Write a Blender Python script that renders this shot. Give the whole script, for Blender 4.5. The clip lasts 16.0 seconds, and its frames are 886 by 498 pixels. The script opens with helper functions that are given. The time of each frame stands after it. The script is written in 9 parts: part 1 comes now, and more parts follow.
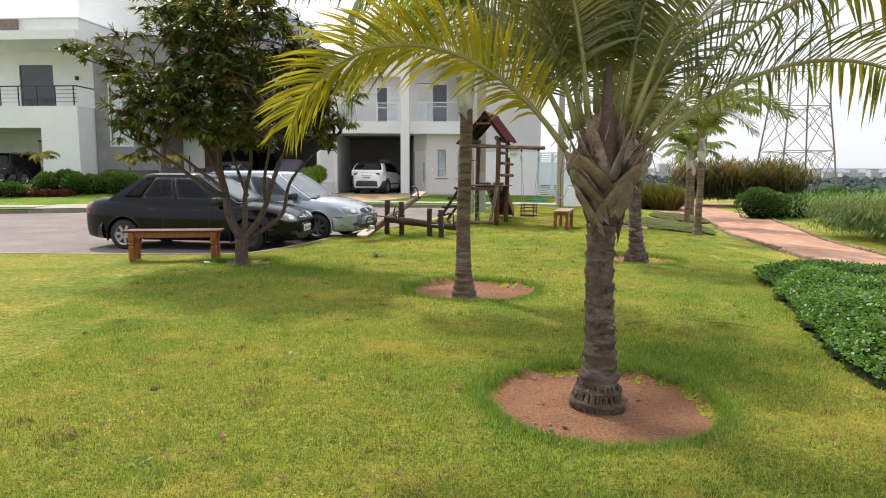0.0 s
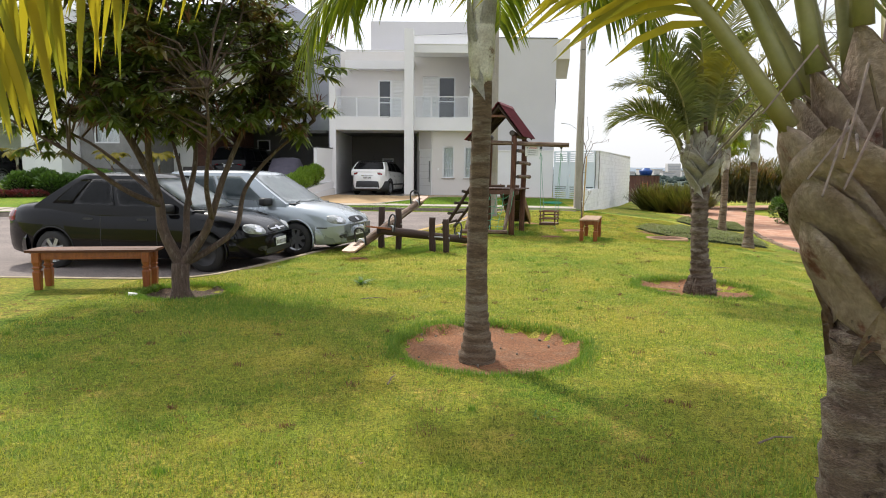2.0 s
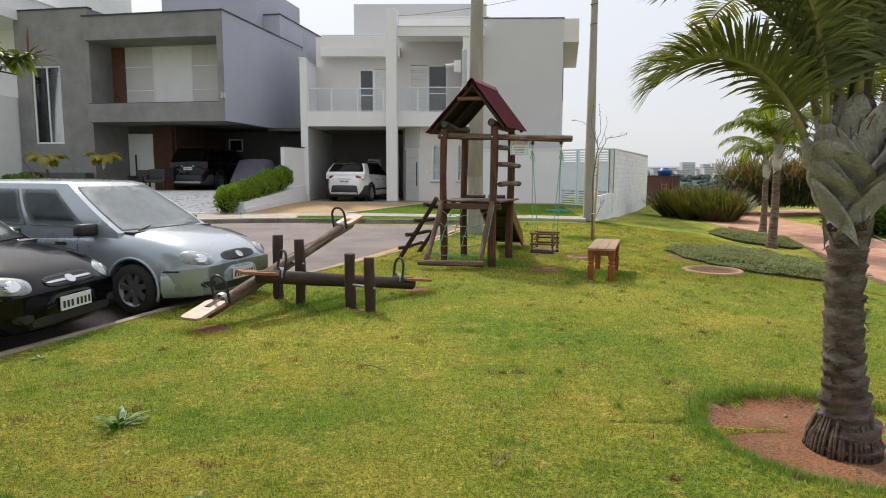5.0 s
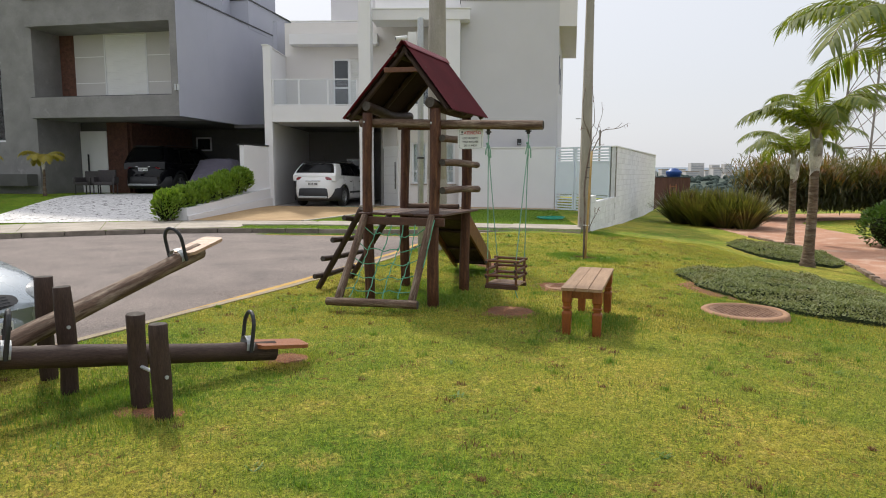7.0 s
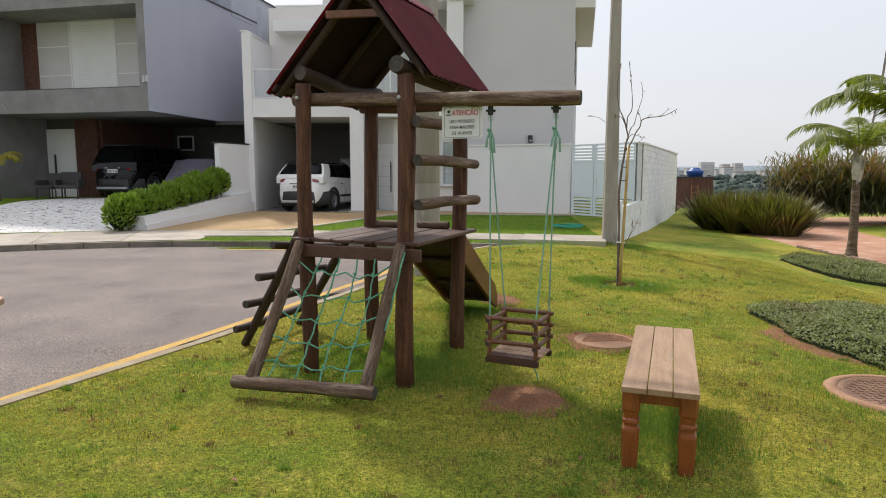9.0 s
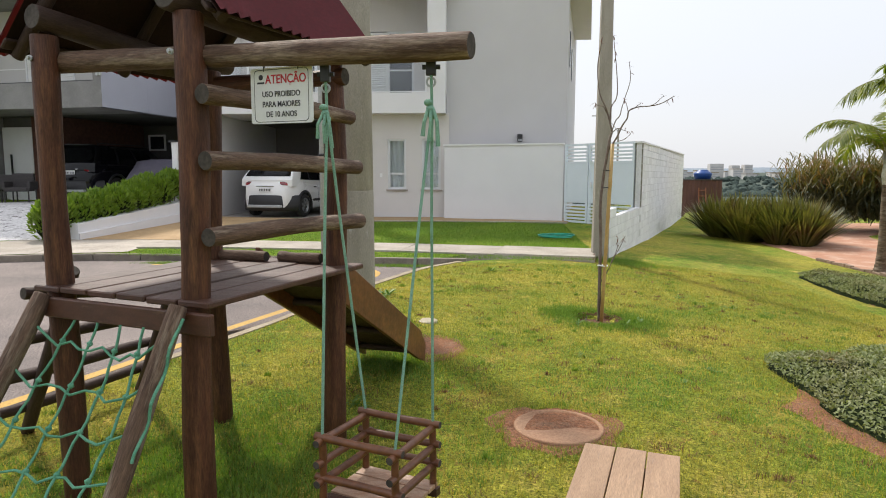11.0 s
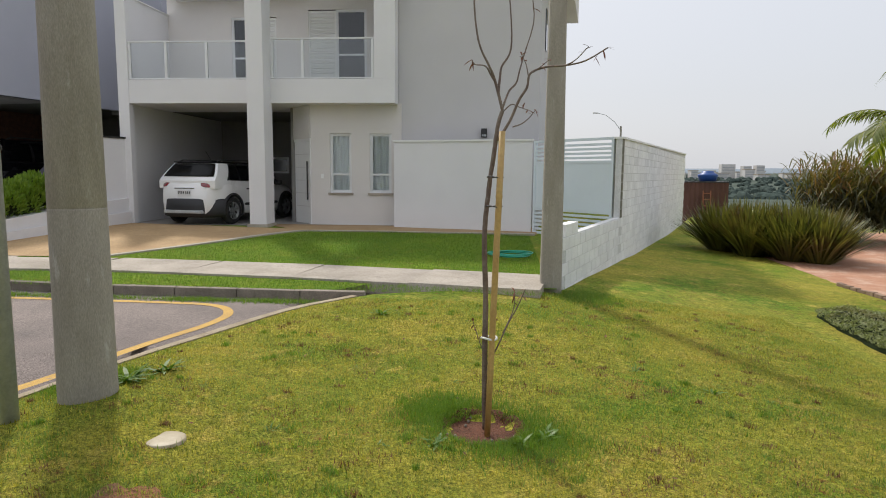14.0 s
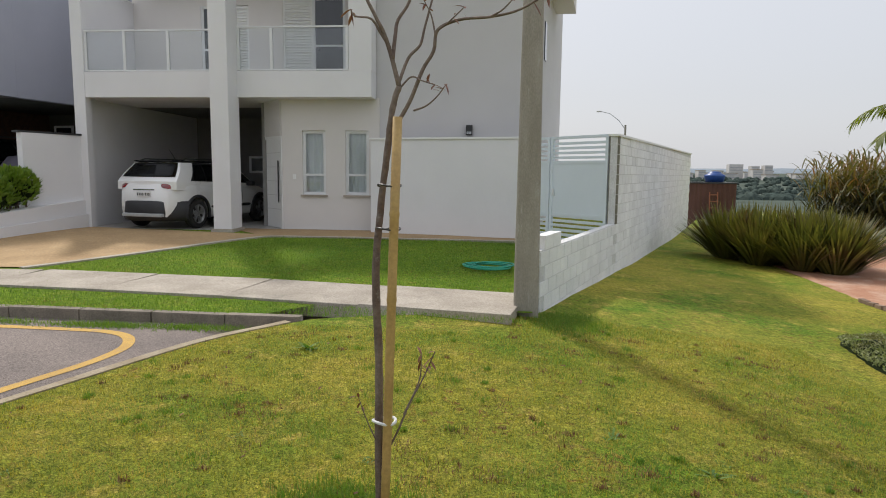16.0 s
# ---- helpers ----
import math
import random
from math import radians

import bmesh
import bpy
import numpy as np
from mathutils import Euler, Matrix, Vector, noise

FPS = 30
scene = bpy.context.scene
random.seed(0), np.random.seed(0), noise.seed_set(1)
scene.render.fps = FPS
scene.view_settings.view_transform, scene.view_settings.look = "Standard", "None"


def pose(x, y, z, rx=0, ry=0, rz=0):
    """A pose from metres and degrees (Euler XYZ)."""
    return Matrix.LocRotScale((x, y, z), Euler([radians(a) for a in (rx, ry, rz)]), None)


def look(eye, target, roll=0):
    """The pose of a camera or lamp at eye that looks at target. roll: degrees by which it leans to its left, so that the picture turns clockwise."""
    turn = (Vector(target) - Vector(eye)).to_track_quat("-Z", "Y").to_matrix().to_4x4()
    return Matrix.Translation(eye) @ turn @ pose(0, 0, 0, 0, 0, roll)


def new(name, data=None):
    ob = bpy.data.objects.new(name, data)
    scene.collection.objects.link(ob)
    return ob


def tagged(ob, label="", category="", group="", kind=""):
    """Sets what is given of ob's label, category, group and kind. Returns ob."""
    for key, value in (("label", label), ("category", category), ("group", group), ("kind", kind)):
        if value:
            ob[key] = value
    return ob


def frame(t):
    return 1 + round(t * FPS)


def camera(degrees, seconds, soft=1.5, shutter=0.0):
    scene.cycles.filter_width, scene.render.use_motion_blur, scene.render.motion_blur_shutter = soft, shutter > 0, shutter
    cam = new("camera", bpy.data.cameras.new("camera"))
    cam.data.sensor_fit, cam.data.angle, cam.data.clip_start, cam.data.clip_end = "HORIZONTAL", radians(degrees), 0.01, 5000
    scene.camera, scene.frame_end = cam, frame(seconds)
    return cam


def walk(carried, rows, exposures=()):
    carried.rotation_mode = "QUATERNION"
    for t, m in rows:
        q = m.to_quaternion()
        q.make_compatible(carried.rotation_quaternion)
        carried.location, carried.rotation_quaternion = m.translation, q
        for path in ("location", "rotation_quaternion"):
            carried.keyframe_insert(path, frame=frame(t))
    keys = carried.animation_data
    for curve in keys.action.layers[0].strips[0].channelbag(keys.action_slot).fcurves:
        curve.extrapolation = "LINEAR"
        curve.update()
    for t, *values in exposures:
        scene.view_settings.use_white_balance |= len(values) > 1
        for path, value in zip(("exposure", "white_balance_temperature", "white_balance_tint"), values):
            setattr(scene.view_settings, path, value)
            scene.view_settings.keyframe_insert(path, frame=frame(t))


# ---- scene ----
cam = camera(69.5, 16.0, soft=1.0)
METRES, EYE, TILT, LEAN, TURN = 21.0, 1.45, 0.0, 0.0, 0.0
ROWS = [
    (0.0, 0.0, 0.0, 0.0, 0.04, -6.72, -0.34),
    (0.5, 0.0, 0.0286, 0.0, 0.2, -6.74, -0.4),
    (1.0, -0.0012, 0.0584, 0.0002, 0.36, -6.75, -0.45),
    (1.5, -0.0008, 0.0896, 0.0007, 0.51, -6.76, -0.49),
    (2.0, 0.0012, 0.1234, 0.0021, 0.69, -6.8, -0.56),
    (2.5, 0.0048, 0.1565, 0.0033, 0.86, -6.83, -0.62),
    (3.0, 0.0085, 0.1891, 0.005, 1.04, -6.88, -0.68),
    (5.5, 0.0656, 0.3857, 0.008, 1.96, -6.75, -0.14),
    (6.0, 0.0837, 0.4287, 0.0085, 2.13, -6.7, -0.14),
    (6.5, 0.0933, 0.4638, 0.0085, 2.31, -6.68, -0.17),
    (7.0, 0.0941, 0.4962, 0.008, 2.46, -6.71, -0.18),
    (7.5, 0.0929, 0.5321, 0.0084, 2.62, -6.71, -0.22),
    (8.0, 0.0912, 0.5686, 0.0088, 2.81, -6.75, -0.14),
    (10.5, 0.1285, 0.7111, 0.0111, 3.74, -6.6, -0.02),
    (11.0, 0.1362, 0.7331, 0.0116, 3.9, -6.6, -0.1),
    (11.5, 0.1417, 0.7579, 0.0119, 4.05, -6.63, -0.17),
    (12.0, 0.153, 0.7868, 0.0131, 4.2, -6.71, -0.18),
    (12.5, 0.1689, 0.8167, 0.0136, 4.36, -6.66, -0.24),
    (13.0, 0.1825, 0.8433, 0.0141, 4.47, -6.67, -0.33),
    (13.5, 0.1945, 0.867, 0.0147, 4.63, -6.68, -0.42),
    (14.0, 0.2042, 0.8883, 0.0152, 4.78, -6.7, -0.44),
    (14.5, 0.213, 0.9065, 0.0155, 4.93, -6.7, -0.5),
    (15.0, 0.2194, 0.9232, 0.0171, 5.07, -6.73, -0.52),
    (15.5, 0.2248, 0.94, 0.0171, 5.21, -6.74, -0.56),
    (16.0, 0.2286, 0.9598, 0.0171, 5.35, -6.76, -0.57),
]
walk(cam, [(t, pose(0, 0, EYE, TILT, LEAN, TURN) @ pose(METRES * x, METRES * y, METRES * z, 90 + pitch, roll, yaw)) for t, x, y, z, yaw, pitch, roll in ROWS],
     [(0.0, 0.31), (1.5, 0.34), (3.0, 0.12), (5.5, -0.05), (8.0, -0.08), (10.5, 0.08), (12.0, 0.18), (13.5, -0.12), (16.0, -0.25)])

# ---- world, sun and exposure ----
SUN_AZ, SUN_EL = radians(31), radians(50)
TOWARDS = Vector((-math.sin(SUN_AZ) * math.cos(SUN_EL), math.cos(SUN_AZ) * math.cos(SUN_EL), math.sin(SUN_EL)))
world = bpy.data.worlds.new("hazy_sky")
scene.world = world
world.use_nodes = True
wn, wl = world.node_tree.nodes, world.node_tree.links
sky = wn.new("ShaderNodeTexSky")
sky.sky_type, sky.sun_disc = "NISHITA", False
sky.sun_elevation, sky.sun_rotation = SUN_EL, -SUN_AZ
sky.air_density, sky.dust_density, sky.ozone_density, sky.altitude = 1.0, 6.0, 1.0, 600
haze = wn.new("ShaderNodeMix")
haze.data_type = "RGBA"
haze.inputs[0].default_value = 0.72
haze.inputs[7].default_value = (9.3, 9.5, 10.0, 1)
wl.new(sky.outputs[0], haze.inputs[6])
# a hazy sky is brighter overhead than at the horizon
lift = wn.new("ShaderNodeSeparateXYZ")
wl.new(wn.new("ShaderNodeTexCoord").outputs["Generated"], lift.inputs[0])
rise = wn.new("ShaderNodeMapRange")
rise.inputs["From Min"].default_value, rise.inputs["From Max"].default_value = 0.12, 1.0
rise.inputs["To Min"].default_value, rise.inputs["To Max"].default_value = 1.0, 1.4
wl.new(lift.outputs["Z"], rise.inputs["Value"])
dome = wn.new("ShaderNodeMix")
dome.data_type, dome.blend_type = "RGBA", "MULTIPLY"
dome.inputs[0].default_value = 1.0
wl.new(haze.outputs[2], dome.inputs[6])
wl.new(rise.outputs[0], dome.inputs[7])
wl.new(dome.outputs[2], wn["Background"].inputs[0])
wn["Background"].inputs[1].default_value = 0.105
sun = new("sun", bpy.data.lights.new("sun", "SUN"))
sun.data.energy, sun.data.angle, sun.data.color = 3.2, radians(3.5), (1.0, 0.94, 0.84)
sun.matrix_basis = look(TOWARDS * 50, (0, 0, 0))
scene.view_settings.exposure = 0.0


# ---- materials ----
def mix_rgb(nt, fac, a, b, mode="MIX"):
    n = nt.nodes.new("ShaderNodeMix")
    n.data_type, n.blend_type = "RGBA", mode
    for sock, v in ((n.inputs[0], fac), (n.inputs[6], a), (n.inputs[7], b)):
        if isinstance(v, (int, float)):
            sock.default_value = v
        elif isinstance(v, tuple):
            sock.default_value = (*v, 1)
        else:
            nt.links.new(v, sock)
    return n.outputs[2]


def noise_of(nt, vec, scale, detail=4.0, rough=0.6):
    n = nt.nodes.new("ShaderNodeTexNoise")
    n.inputs["Scale"].default_value, n.inputs["Detail"].default_value, n.inputs["Roughness"].default_value = scale, detail, rough
    if vec is not None:
        nt.links.new(vec, n.inputs["Vector"])
    return n.outputs["Fac"]


def ramp(nt, fac, lo, hi):
    n = nt.nodes.new("ShaderNodeMapRange")
    n.inputs["From Min"].default_value, n.inputs["From Max"].default_value = lo, hi
    nt.links.new(fac, n.inputs["Value"])
    return n.outputs[0]


def mat(name, c1, c2=None, scale=2.0, fine=60.0, grain=0.25, rough=0.8, bump=0.15, metal=0.0, stretch=None, spots=None, spot_scale=3.0, spot_at=(0.6, 0.7), pieces=0.0, coat=0.0, bump_size=0.01, spec=0.5):
    """Two colours mixed by a broad noise, darkened by a fine one, with a bump of the fine one; spots lay a third colour on top."""
    m = bpy.data.materials.new(name)
    m.use_nodes = True
    nt = m.node_tree
    bs = nt.nodes["Principled BSDF"]
    if stretch:
        vec = nt.nodes.new("ShaderNodeTexCoord").outputs["Object"]
        mp = nt.nodes.new("ShaderNodeMapping")
        mp.inputs["Scale"].default_value = stretch
        nt.links.new(vec, mp.inputs[0])
        vec = mp.outputs[0]
    else:
        vec = nt.nodes.new("ShaderNodeNewGeometry").outputs["Position"]
    c2 = c2 or tuple(c * 0.8 for c in c1)
    broad, small = noise_of(nt, vec, scale, 5), noise_of(nt, vec, fine, 3)
    col = mix_rgb(nt, ramp(nt, broad, 0.35, 0.65), c1, c2)
    if spots:
        col = mix_rgb(nt, ramp(nt, noise_of(nt, vec, spot_scale, 6, 0.7), *spot_at), col, spots)
    dark = mix_rgb(nt, ramp(nt, small, 0.3, 0.75), (1 - grain,) * 3, (1 + grain * 0.4,) * 3)
    col = mix_rgb(nt, 1.0, col, dark, "MULTIPLY")
    if pieces:
        rnd = nt.nodes.new("ShaderNodeObjectInfo").outputs["Random"]
        tone = mix_rgb(nt, rnd, (1 - pieces,) * 3, (1 + pieces * 0.5,) * 3)
        col = mix_rgb(nt, 1.0, col, tone, "MULTIPLY")
    nt.links.new(col, bs.inputs["Base Color"])
    bs.inputs["Metallic"].default_value = metal
    bs.inputs["Specular IOR Level"].default_value = spec
    bs.inputs["Coat Weight"].default_value = coat
    bs.inputs["Coat Roughness"].default_value = 0.05
    r = nt.nodes.new("ShaderNodeMapRange")
    r.inputs["To Min"].default_value, r.inputs["To Max"].default_value = max(rough - 0.12, 0.03), min(rough + 0.12, 1)
    nt.links.new(broad, r.inputs["Value"])
    nt.links.new(r.outputs[0], bs.inputs["Roughness"])
    if bump:
        b = nt.nodes.new("ShaderNodeBump")
        b.inputs["Strength"].default_value, b.inputs["Distance"].default_value = bump, bump_size
        nt.links.new(small, b.inputs["Height"])
        nt.links.new(b.outputs[0], bs.inputs["Normal"])
    return m


def leaf_mat(name, c1, c2, c3=None, rough=0.5, lets=0.35):
    """Leaves: the colour varies from leaf to leaf, and light comes through."""
    m = bpy.data.materials.new(name)
    m.use_nodes = True
    nt = m.node_tree
    bs, out = nt.nodes["Principled BSDF"], nt.nodes["Material Output"]
    g = nt.nodes.new("ShaderNodeNewGeometry")
    col = mix_rgb(nt, g.outputs["Random Per Island"], c1, c2)
    if c3:
        col = mix_rgb(nt, ramp(nt, noise_of(nt, g.outputs["Position"], 1.3, 3), 0.5, 0.68), col, c3)
    nt.links.new(col, bs.inputs["Base Color"])
    bs.inputs["Roughness"].default_value = rough
    tr = nt.nodes.new("ShaderNodeBsdfTranslucent")
    nt.links.new(mix_rgb(nt, 1.0, col, (1.5, 1.6, 0.7), "MULTIPLY"), tr.inputs[0])
    mx = nt.nodes.new("ShaderNodeMixShader")
    mx.inputs[0].default_value = lets
    nt.links.new(bs.outputs[0], mx.inputs[1])
    nt.links.new(tr.outputs[0], mx.inputs[2])
    nt.links.new(mx.outputs[0], out.inputs[0])
    return m


def glass_mat(name, tint, rough=0.02, clear=0.5):
    """A thin pane: part mirror, part see-through."""
    m = bpy.data.materials.new(name)
    m.use_nodes = True
    nt = m.node_tree
    nt.nodes.remove(nt.nodes["Principled BSDF"])
    gl, tp, mx, fr = (nt.nodes.new(n) for n in ("ShaderNodeBsdfGlossy", "ShaderNodeBsdfTransparent", "ShaderNodeMixShader", "ShaderNodeFresnel"))
    gl.inputs["Roughness"].default_value = rough
    tp.inputs[0].default_value = (*tint, 1)
    fr.inputs[0].default_value = 1.5
    add = nt.nodes.new("ShaderNodeMath")
    add.operation = "MULTIPLY_ADD"
    add.inputs[1].default_value, add.inputs[2].default_value = 1.0, (1 - clear) * 0.2
    nt.links.new(fr.outputs[0], add.inputs[0])
    nt.links.new(add.outputs[0], mx.inputs[0])
    nt.links.new(tp.outputs[0], mx.inputs[1])
    nt.links.new(gl.outputs[0], mx.inputs[2])
    nt.links.new(mx.outputs[0], nt.nodes["Material Output"].inputs[0])
    return m


def lawn_mat(name="lawn", sunny=(0.375, 0.35, 0.058), rich=(0.138, 0.24, 0.022), thatch=(0.48, 0.39, 0.10)):
    m = bpy.data.materials.new(name)
    m.use_nodes = True
    nt = m.node_tree
    bs = nt.nodes["Principled BSDF"]
    pos = nt.nodes.new("ShaderNodeNewGeometry").outputs["Position"]
    col = mix_rgb(nt, ramp(nt, noise_of(nt, pos, 0.42, 5, 0.62), 0.38, 0.62), sunny, rich)
    col = mix_rgb(nt, ramp(nt, noise_of(nt, pos, 2.3, 7, 0.75), 0.52, 0.68), col, thatch)
    # small bare and thatchy bits, thicker in some places
    bits = nt.nodes.new("ShaderNodeMath")
    bits.operation = "MULTIPLY"
    nt.links.new(ramp(nt, noise_of(nt, pos, 11, 6, 0.75), 0.55, 0.63), bits.inputs[0])
    nt.links.new(ramp(nt, noise_of(nt, pos, 0.9, 4), 0.42, 0.60), bits.inputs[1])
    col = mix_rgb(nt, bits.outputs[0], col, (0.235, 0.115, 0.045))
    fine, finer = noise_of(nt, pos, 55, 6, 0.8), noise_of(nt, pos, 14, 6, 0.8)
    col = mix_rgb(nt, 1.0, col, mix_rgb(nt, ramp(nt, fine, 0.36, 0.64), (0.22, 0.25, 0.2), (1.62, 1.56, 1.45)), "MULTIPLY")
    col = mix_rgb(nt, 1.0, col, mix_rgb(nt, ramp(nt, finer, 0.38, 0.62), (0.56, 0.63, 0.54), (1.34, 1.27, 1.25)), "MULTIPLY")
    nt.links.new(col, bs.inputs["Base Color"])
    bs.inputs["Roughness"].default_value = 0.9
    bs.inputs["Specular IOR Level"].default_value = 0.15
    b = nt.nodes.new("ShaderNodeBump")
    b.inputs["Strength"].default_value, b.inputs["Distance"].default_value = 0.9, 0.03
    nt.links.new(fine, b.inputs["Height"])
    nt.links.new(b.outputs[0], bs.inputs["Normal"])
    return m


LAWN = lawn_mat()
FRONT_LAWN = lawn_mat("front_lawn", (0.19, 0.30, 0.022), (0.11, 0.21, 0.016), (0.26, 0.31, 0.04))
BLADE = leaf_mat("grass_blade", (0.082, 0.160, 0.021), (0.415, 0.432, 0.083), (0.47, 0.38, 0.10), 0.6, 0.35)
BLADE_DRY = leaf_mat("dry_grass_blade", (0.100, 0.140, 0.015), (0.48, 0.40, 0.064), (0.49, 0.36, 0.09), 0.6, 0.35)
BLADE_RICH = leaf_mat("rich_grass_blade", (0.085, 0.175, 0.02), (0.195, 0.29, 0.042), None, 0.55, 0.35)
THATCH = leaf_mat("dead_thatch", (0.13, 0.062, 0.028), (0.25, 0.135, 0.055), None, 0.7, 0.1)
SOIL = mat("red_soil", (0.40, 0.175, 0.080), (0.27, 0.110, 0.050), 3, 55, 0.55, 0.95, 1.0, spots=(0.40, 0.235, 0.14), spot_scale=6, spot_at=(0.50, 0.72), bump_size=0.035)
SOIL_DARK = mat("dark_red_soil", (0.17, 0.062, 0.03), (0.10, 0.038, 0.02), 7, 60, 0.5, 0.95, 0.9, spots=(0.23, 0.10, 0.05), spot_scale=9, bump_size=0.03)
MULCH = mat("brown_leaf_mulch", (0.13, 0.075, 0.045), (0.07, 0.042, 0.026), 9, 60, 0.5, 0.95, 0.8, spots=(0.20, 0.13, 0.08), spot_scale=14, spot_at=(0.55, 0.62), bump_size=0.03)
SANDY = mat("pale_sandy_soil", (0.44, 0.26, 0.155), (0.35, 0.19, 0.11), 4, 70, 0.3, 0.95, 0.4, spots=(0.27, 0.13, 0.07), spot_scale=3)
PATH = mat("red_path", (0.50, 0.27, 0.17), (0.42, 0.20, 0.12), 0.9, 45, 0.25, 0.95, 0.35, spots=(0.56, 0.37, 0.27), spot_scale=1.4, spot_at=(0.5, 0.65))
ASPHALT = mat("worn_asphalt", (0.305, 0.252, 0.228), (0.235, 0.197, 0.182), 0.9, 75, 0.7, 0.9, 0.8, spots=(0.16, 0.14, 0.135), spot_scale=0.9, spot_at=(0.6, 0.75))
KERB = mat("kerb_concrete", (0.31, 0.265, 0.215), (0.19, 0.162, 0.132), 2.5, 60, 0.35, 0.9, 0.4, spots=(0.13, 0.115, 0.09), spot_scale=4, spot_at=(0.6, 0.72), pieces=0.2)
EDGING = mat("edging_concrete", (0.40, 0.335, 0.24), (0.30, 0.235, 0.15), 3, 60, 0.3, 0.9, 0.3, spots=(0.22, 0.16, 0.09), spot_scale=2)
YELLOW = mat("yellow_road_paint", (0.60, 0.36, 0.06), (0.50, 0.30, 0.07), 2, 90, 0.35, 0.75, 0.3, spots=(0.27, 0.22, 0.18), spot_scale=9, spot_at=(0.58, 0.7))
PAVING = mat("pavement_concrete", (0.49, 0.435, 0.37), (0.37, 0.325, 0.27), 1.6, 45, 0.35, 0.9, 0.25, spots=(0.31, 0.28, 0.24), spot_scale=2, pieces=0.12)
APRON = mat("ochre_stone", (0.46, 0.31, 0.155), (0.38, 0.25, 0.125), 1.1, 25, 0.3, 0.85, 0.35, spots=(0.52, 0.40, 0.25), spot_scale=6, pieces=0.1)
COBBLE = mat("white_stone", (0.80, 0.78, 0.77), (0.68, 0.66, 0.65), 3, 18, 0.35, 0.8, 0.3, spots=(0.16, 0.14, 0.135), spot_scale=6.5, spot_at=(0.565, 0.60))
STUCCO = mat("offwhite_stucco", (0.79, 0.782, 0.795), (0.75, 0.742, 0.755), 0.8, 160, 0.12, 0.9, 0.25)
STUCCO_BEIGE = mat("beige_stucco", (0.71, 0.68, 0.66), (0.67, 0.642, 0.625), 0.8, 160, 0.12, 0.9, 0.25)
STUCCO_GREY = mat("greige_stucco", (0.59, 0.58, 0.59), (0.565, 0.555, 0.565), 0.8, 160, 0.12, 0.9, 0.25)
# carport's inner grey, darkened in the colour for its depth of shade
CARPORT_SHADE = mat("shade_dark_carport_grey", (0.235, 0.228, 0.22), (0.21, 0.204, 0.198), 0.8, 160, 0.12, 0.9, 0.25)
WHITE = mat("white_paint", (0.82, 0.82, 0.81), (0.78, 0.78, 0.77), 1.5, 90, 0.08, 0.5, 0.05)
BLUE_GREY = mat("blue_grey_stucco", (0.42, 0.43, 0.50), (0.40, 0.41, 0.48), 0.9, 150, 0.12, 0.9, 0.25)
CEMENT = mat("burnt_cement", (0.262, 0.256, 0.252), (0.205, 0.200, 0.197), 1.1, 30, 0.2, 0.8, 0.15, spots=(0.295, 0.288, 0.283), spot_scale=2.5)
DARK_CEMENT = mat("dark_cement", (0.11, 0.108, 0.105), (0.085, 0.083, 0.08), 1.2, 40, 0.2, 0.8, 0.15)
BRICKY = mat("red_brick_cladding", (0.17, 0.075, 0.05), (0.105, 0.05, 0.036), 7, 30, 0.45, 0.9, 0.5, pieces=0.3)
PANEL = mat("grey_panel", (0.56, 0.545, 0.53), (0.535, 0.52, 0.505), 1, 60, 0.05, 0.55, 0.03)
ALU = mat("white_aluminium", (0.74, 0.75, 0.76), (0.70, 0.71, 0.72), 2, 80, 0.05, 0.4, 0.02)
GATE = mat("white_gate_metal", (0.72, 0.79, 0.84), (0.68, 0.75, 0.80), 1, 80, 0.05, 0.45, 0.02)
DARK_METAL = mat("dark_metal", (0.035, 0.035, 0.038), (0.05, 0.05, 0.052), 4, 80, 0.2, 0.45, 0.05, metal=0.3)
GALV = mat("galvanised_steel", (0.50, 0.52, 0.53), (0.42, 0.44, 0.45), 9, 50, 0.15, 0.5, 0.05, metal=0.25)
STEEL = mat("pylon_steel", (0.28, 0.24, 0.225), (0.21, 0.175, 0.16), 0.5, 10, 0.2, 0.7, 0.0, metal=0.2)
CONCRETE = mat("pole_concrete", (0.39, 0.36, 0.31), (0.31, 0.285, 0.24), 1.6, 55, 0.28, 0.9, 0.35, spots=(0.46, 0.44, 0.40), spot_scale=3, stretch=(3, 3, 0.7))
BLOCK = mat("whitewashed_block", (0.90, 0.905, 0.92), (0.84, 0.845, 0.865), 1.5, 45, 0.15, 0.9, 0.3, spots=(0.52, 0.52, 0.50), spot_scale=2.6, spot_at=(0.64, 0.80), pieces=0.08)
MORTAR = mat("whitewashed_mortar", (0.74, 0.74, 0.745), (0.64, 0.64, 0.645), 3, 60, 0.3, 0.95, 0.3)
BLOCK_RAW = mat("bare_block", (0.25, 0.235, 0.185), (0.18, 0.17, 0.13), 3, 40, 0.3, 0.95, 0.4, pieces=0.25)
LOG = mat("stained_log", (0.125, 0.048, 0.025), (0.066, 0.027, 0.015), 3.0, 22, 0.45, 0.55, 0.35, stretch=(9, 9, 1.1), spots=(0.23, 0.105, 0.048), spot_scale=2.2, spot_at=(0.5, 0.78), spec=0.3)
LOG_GREY = mat("weathered_log", (0.185, 0.115, 0.078), (0.085, 0.050, 0.035), 2.5, 22, 0.45, 0.75, 0.4, stretch=(9, 9, 1.1), spec=0.3, spots=(0.36, 0.28, 0.21), spot_scale=2.0, spot_at=(0.48, 0.68))
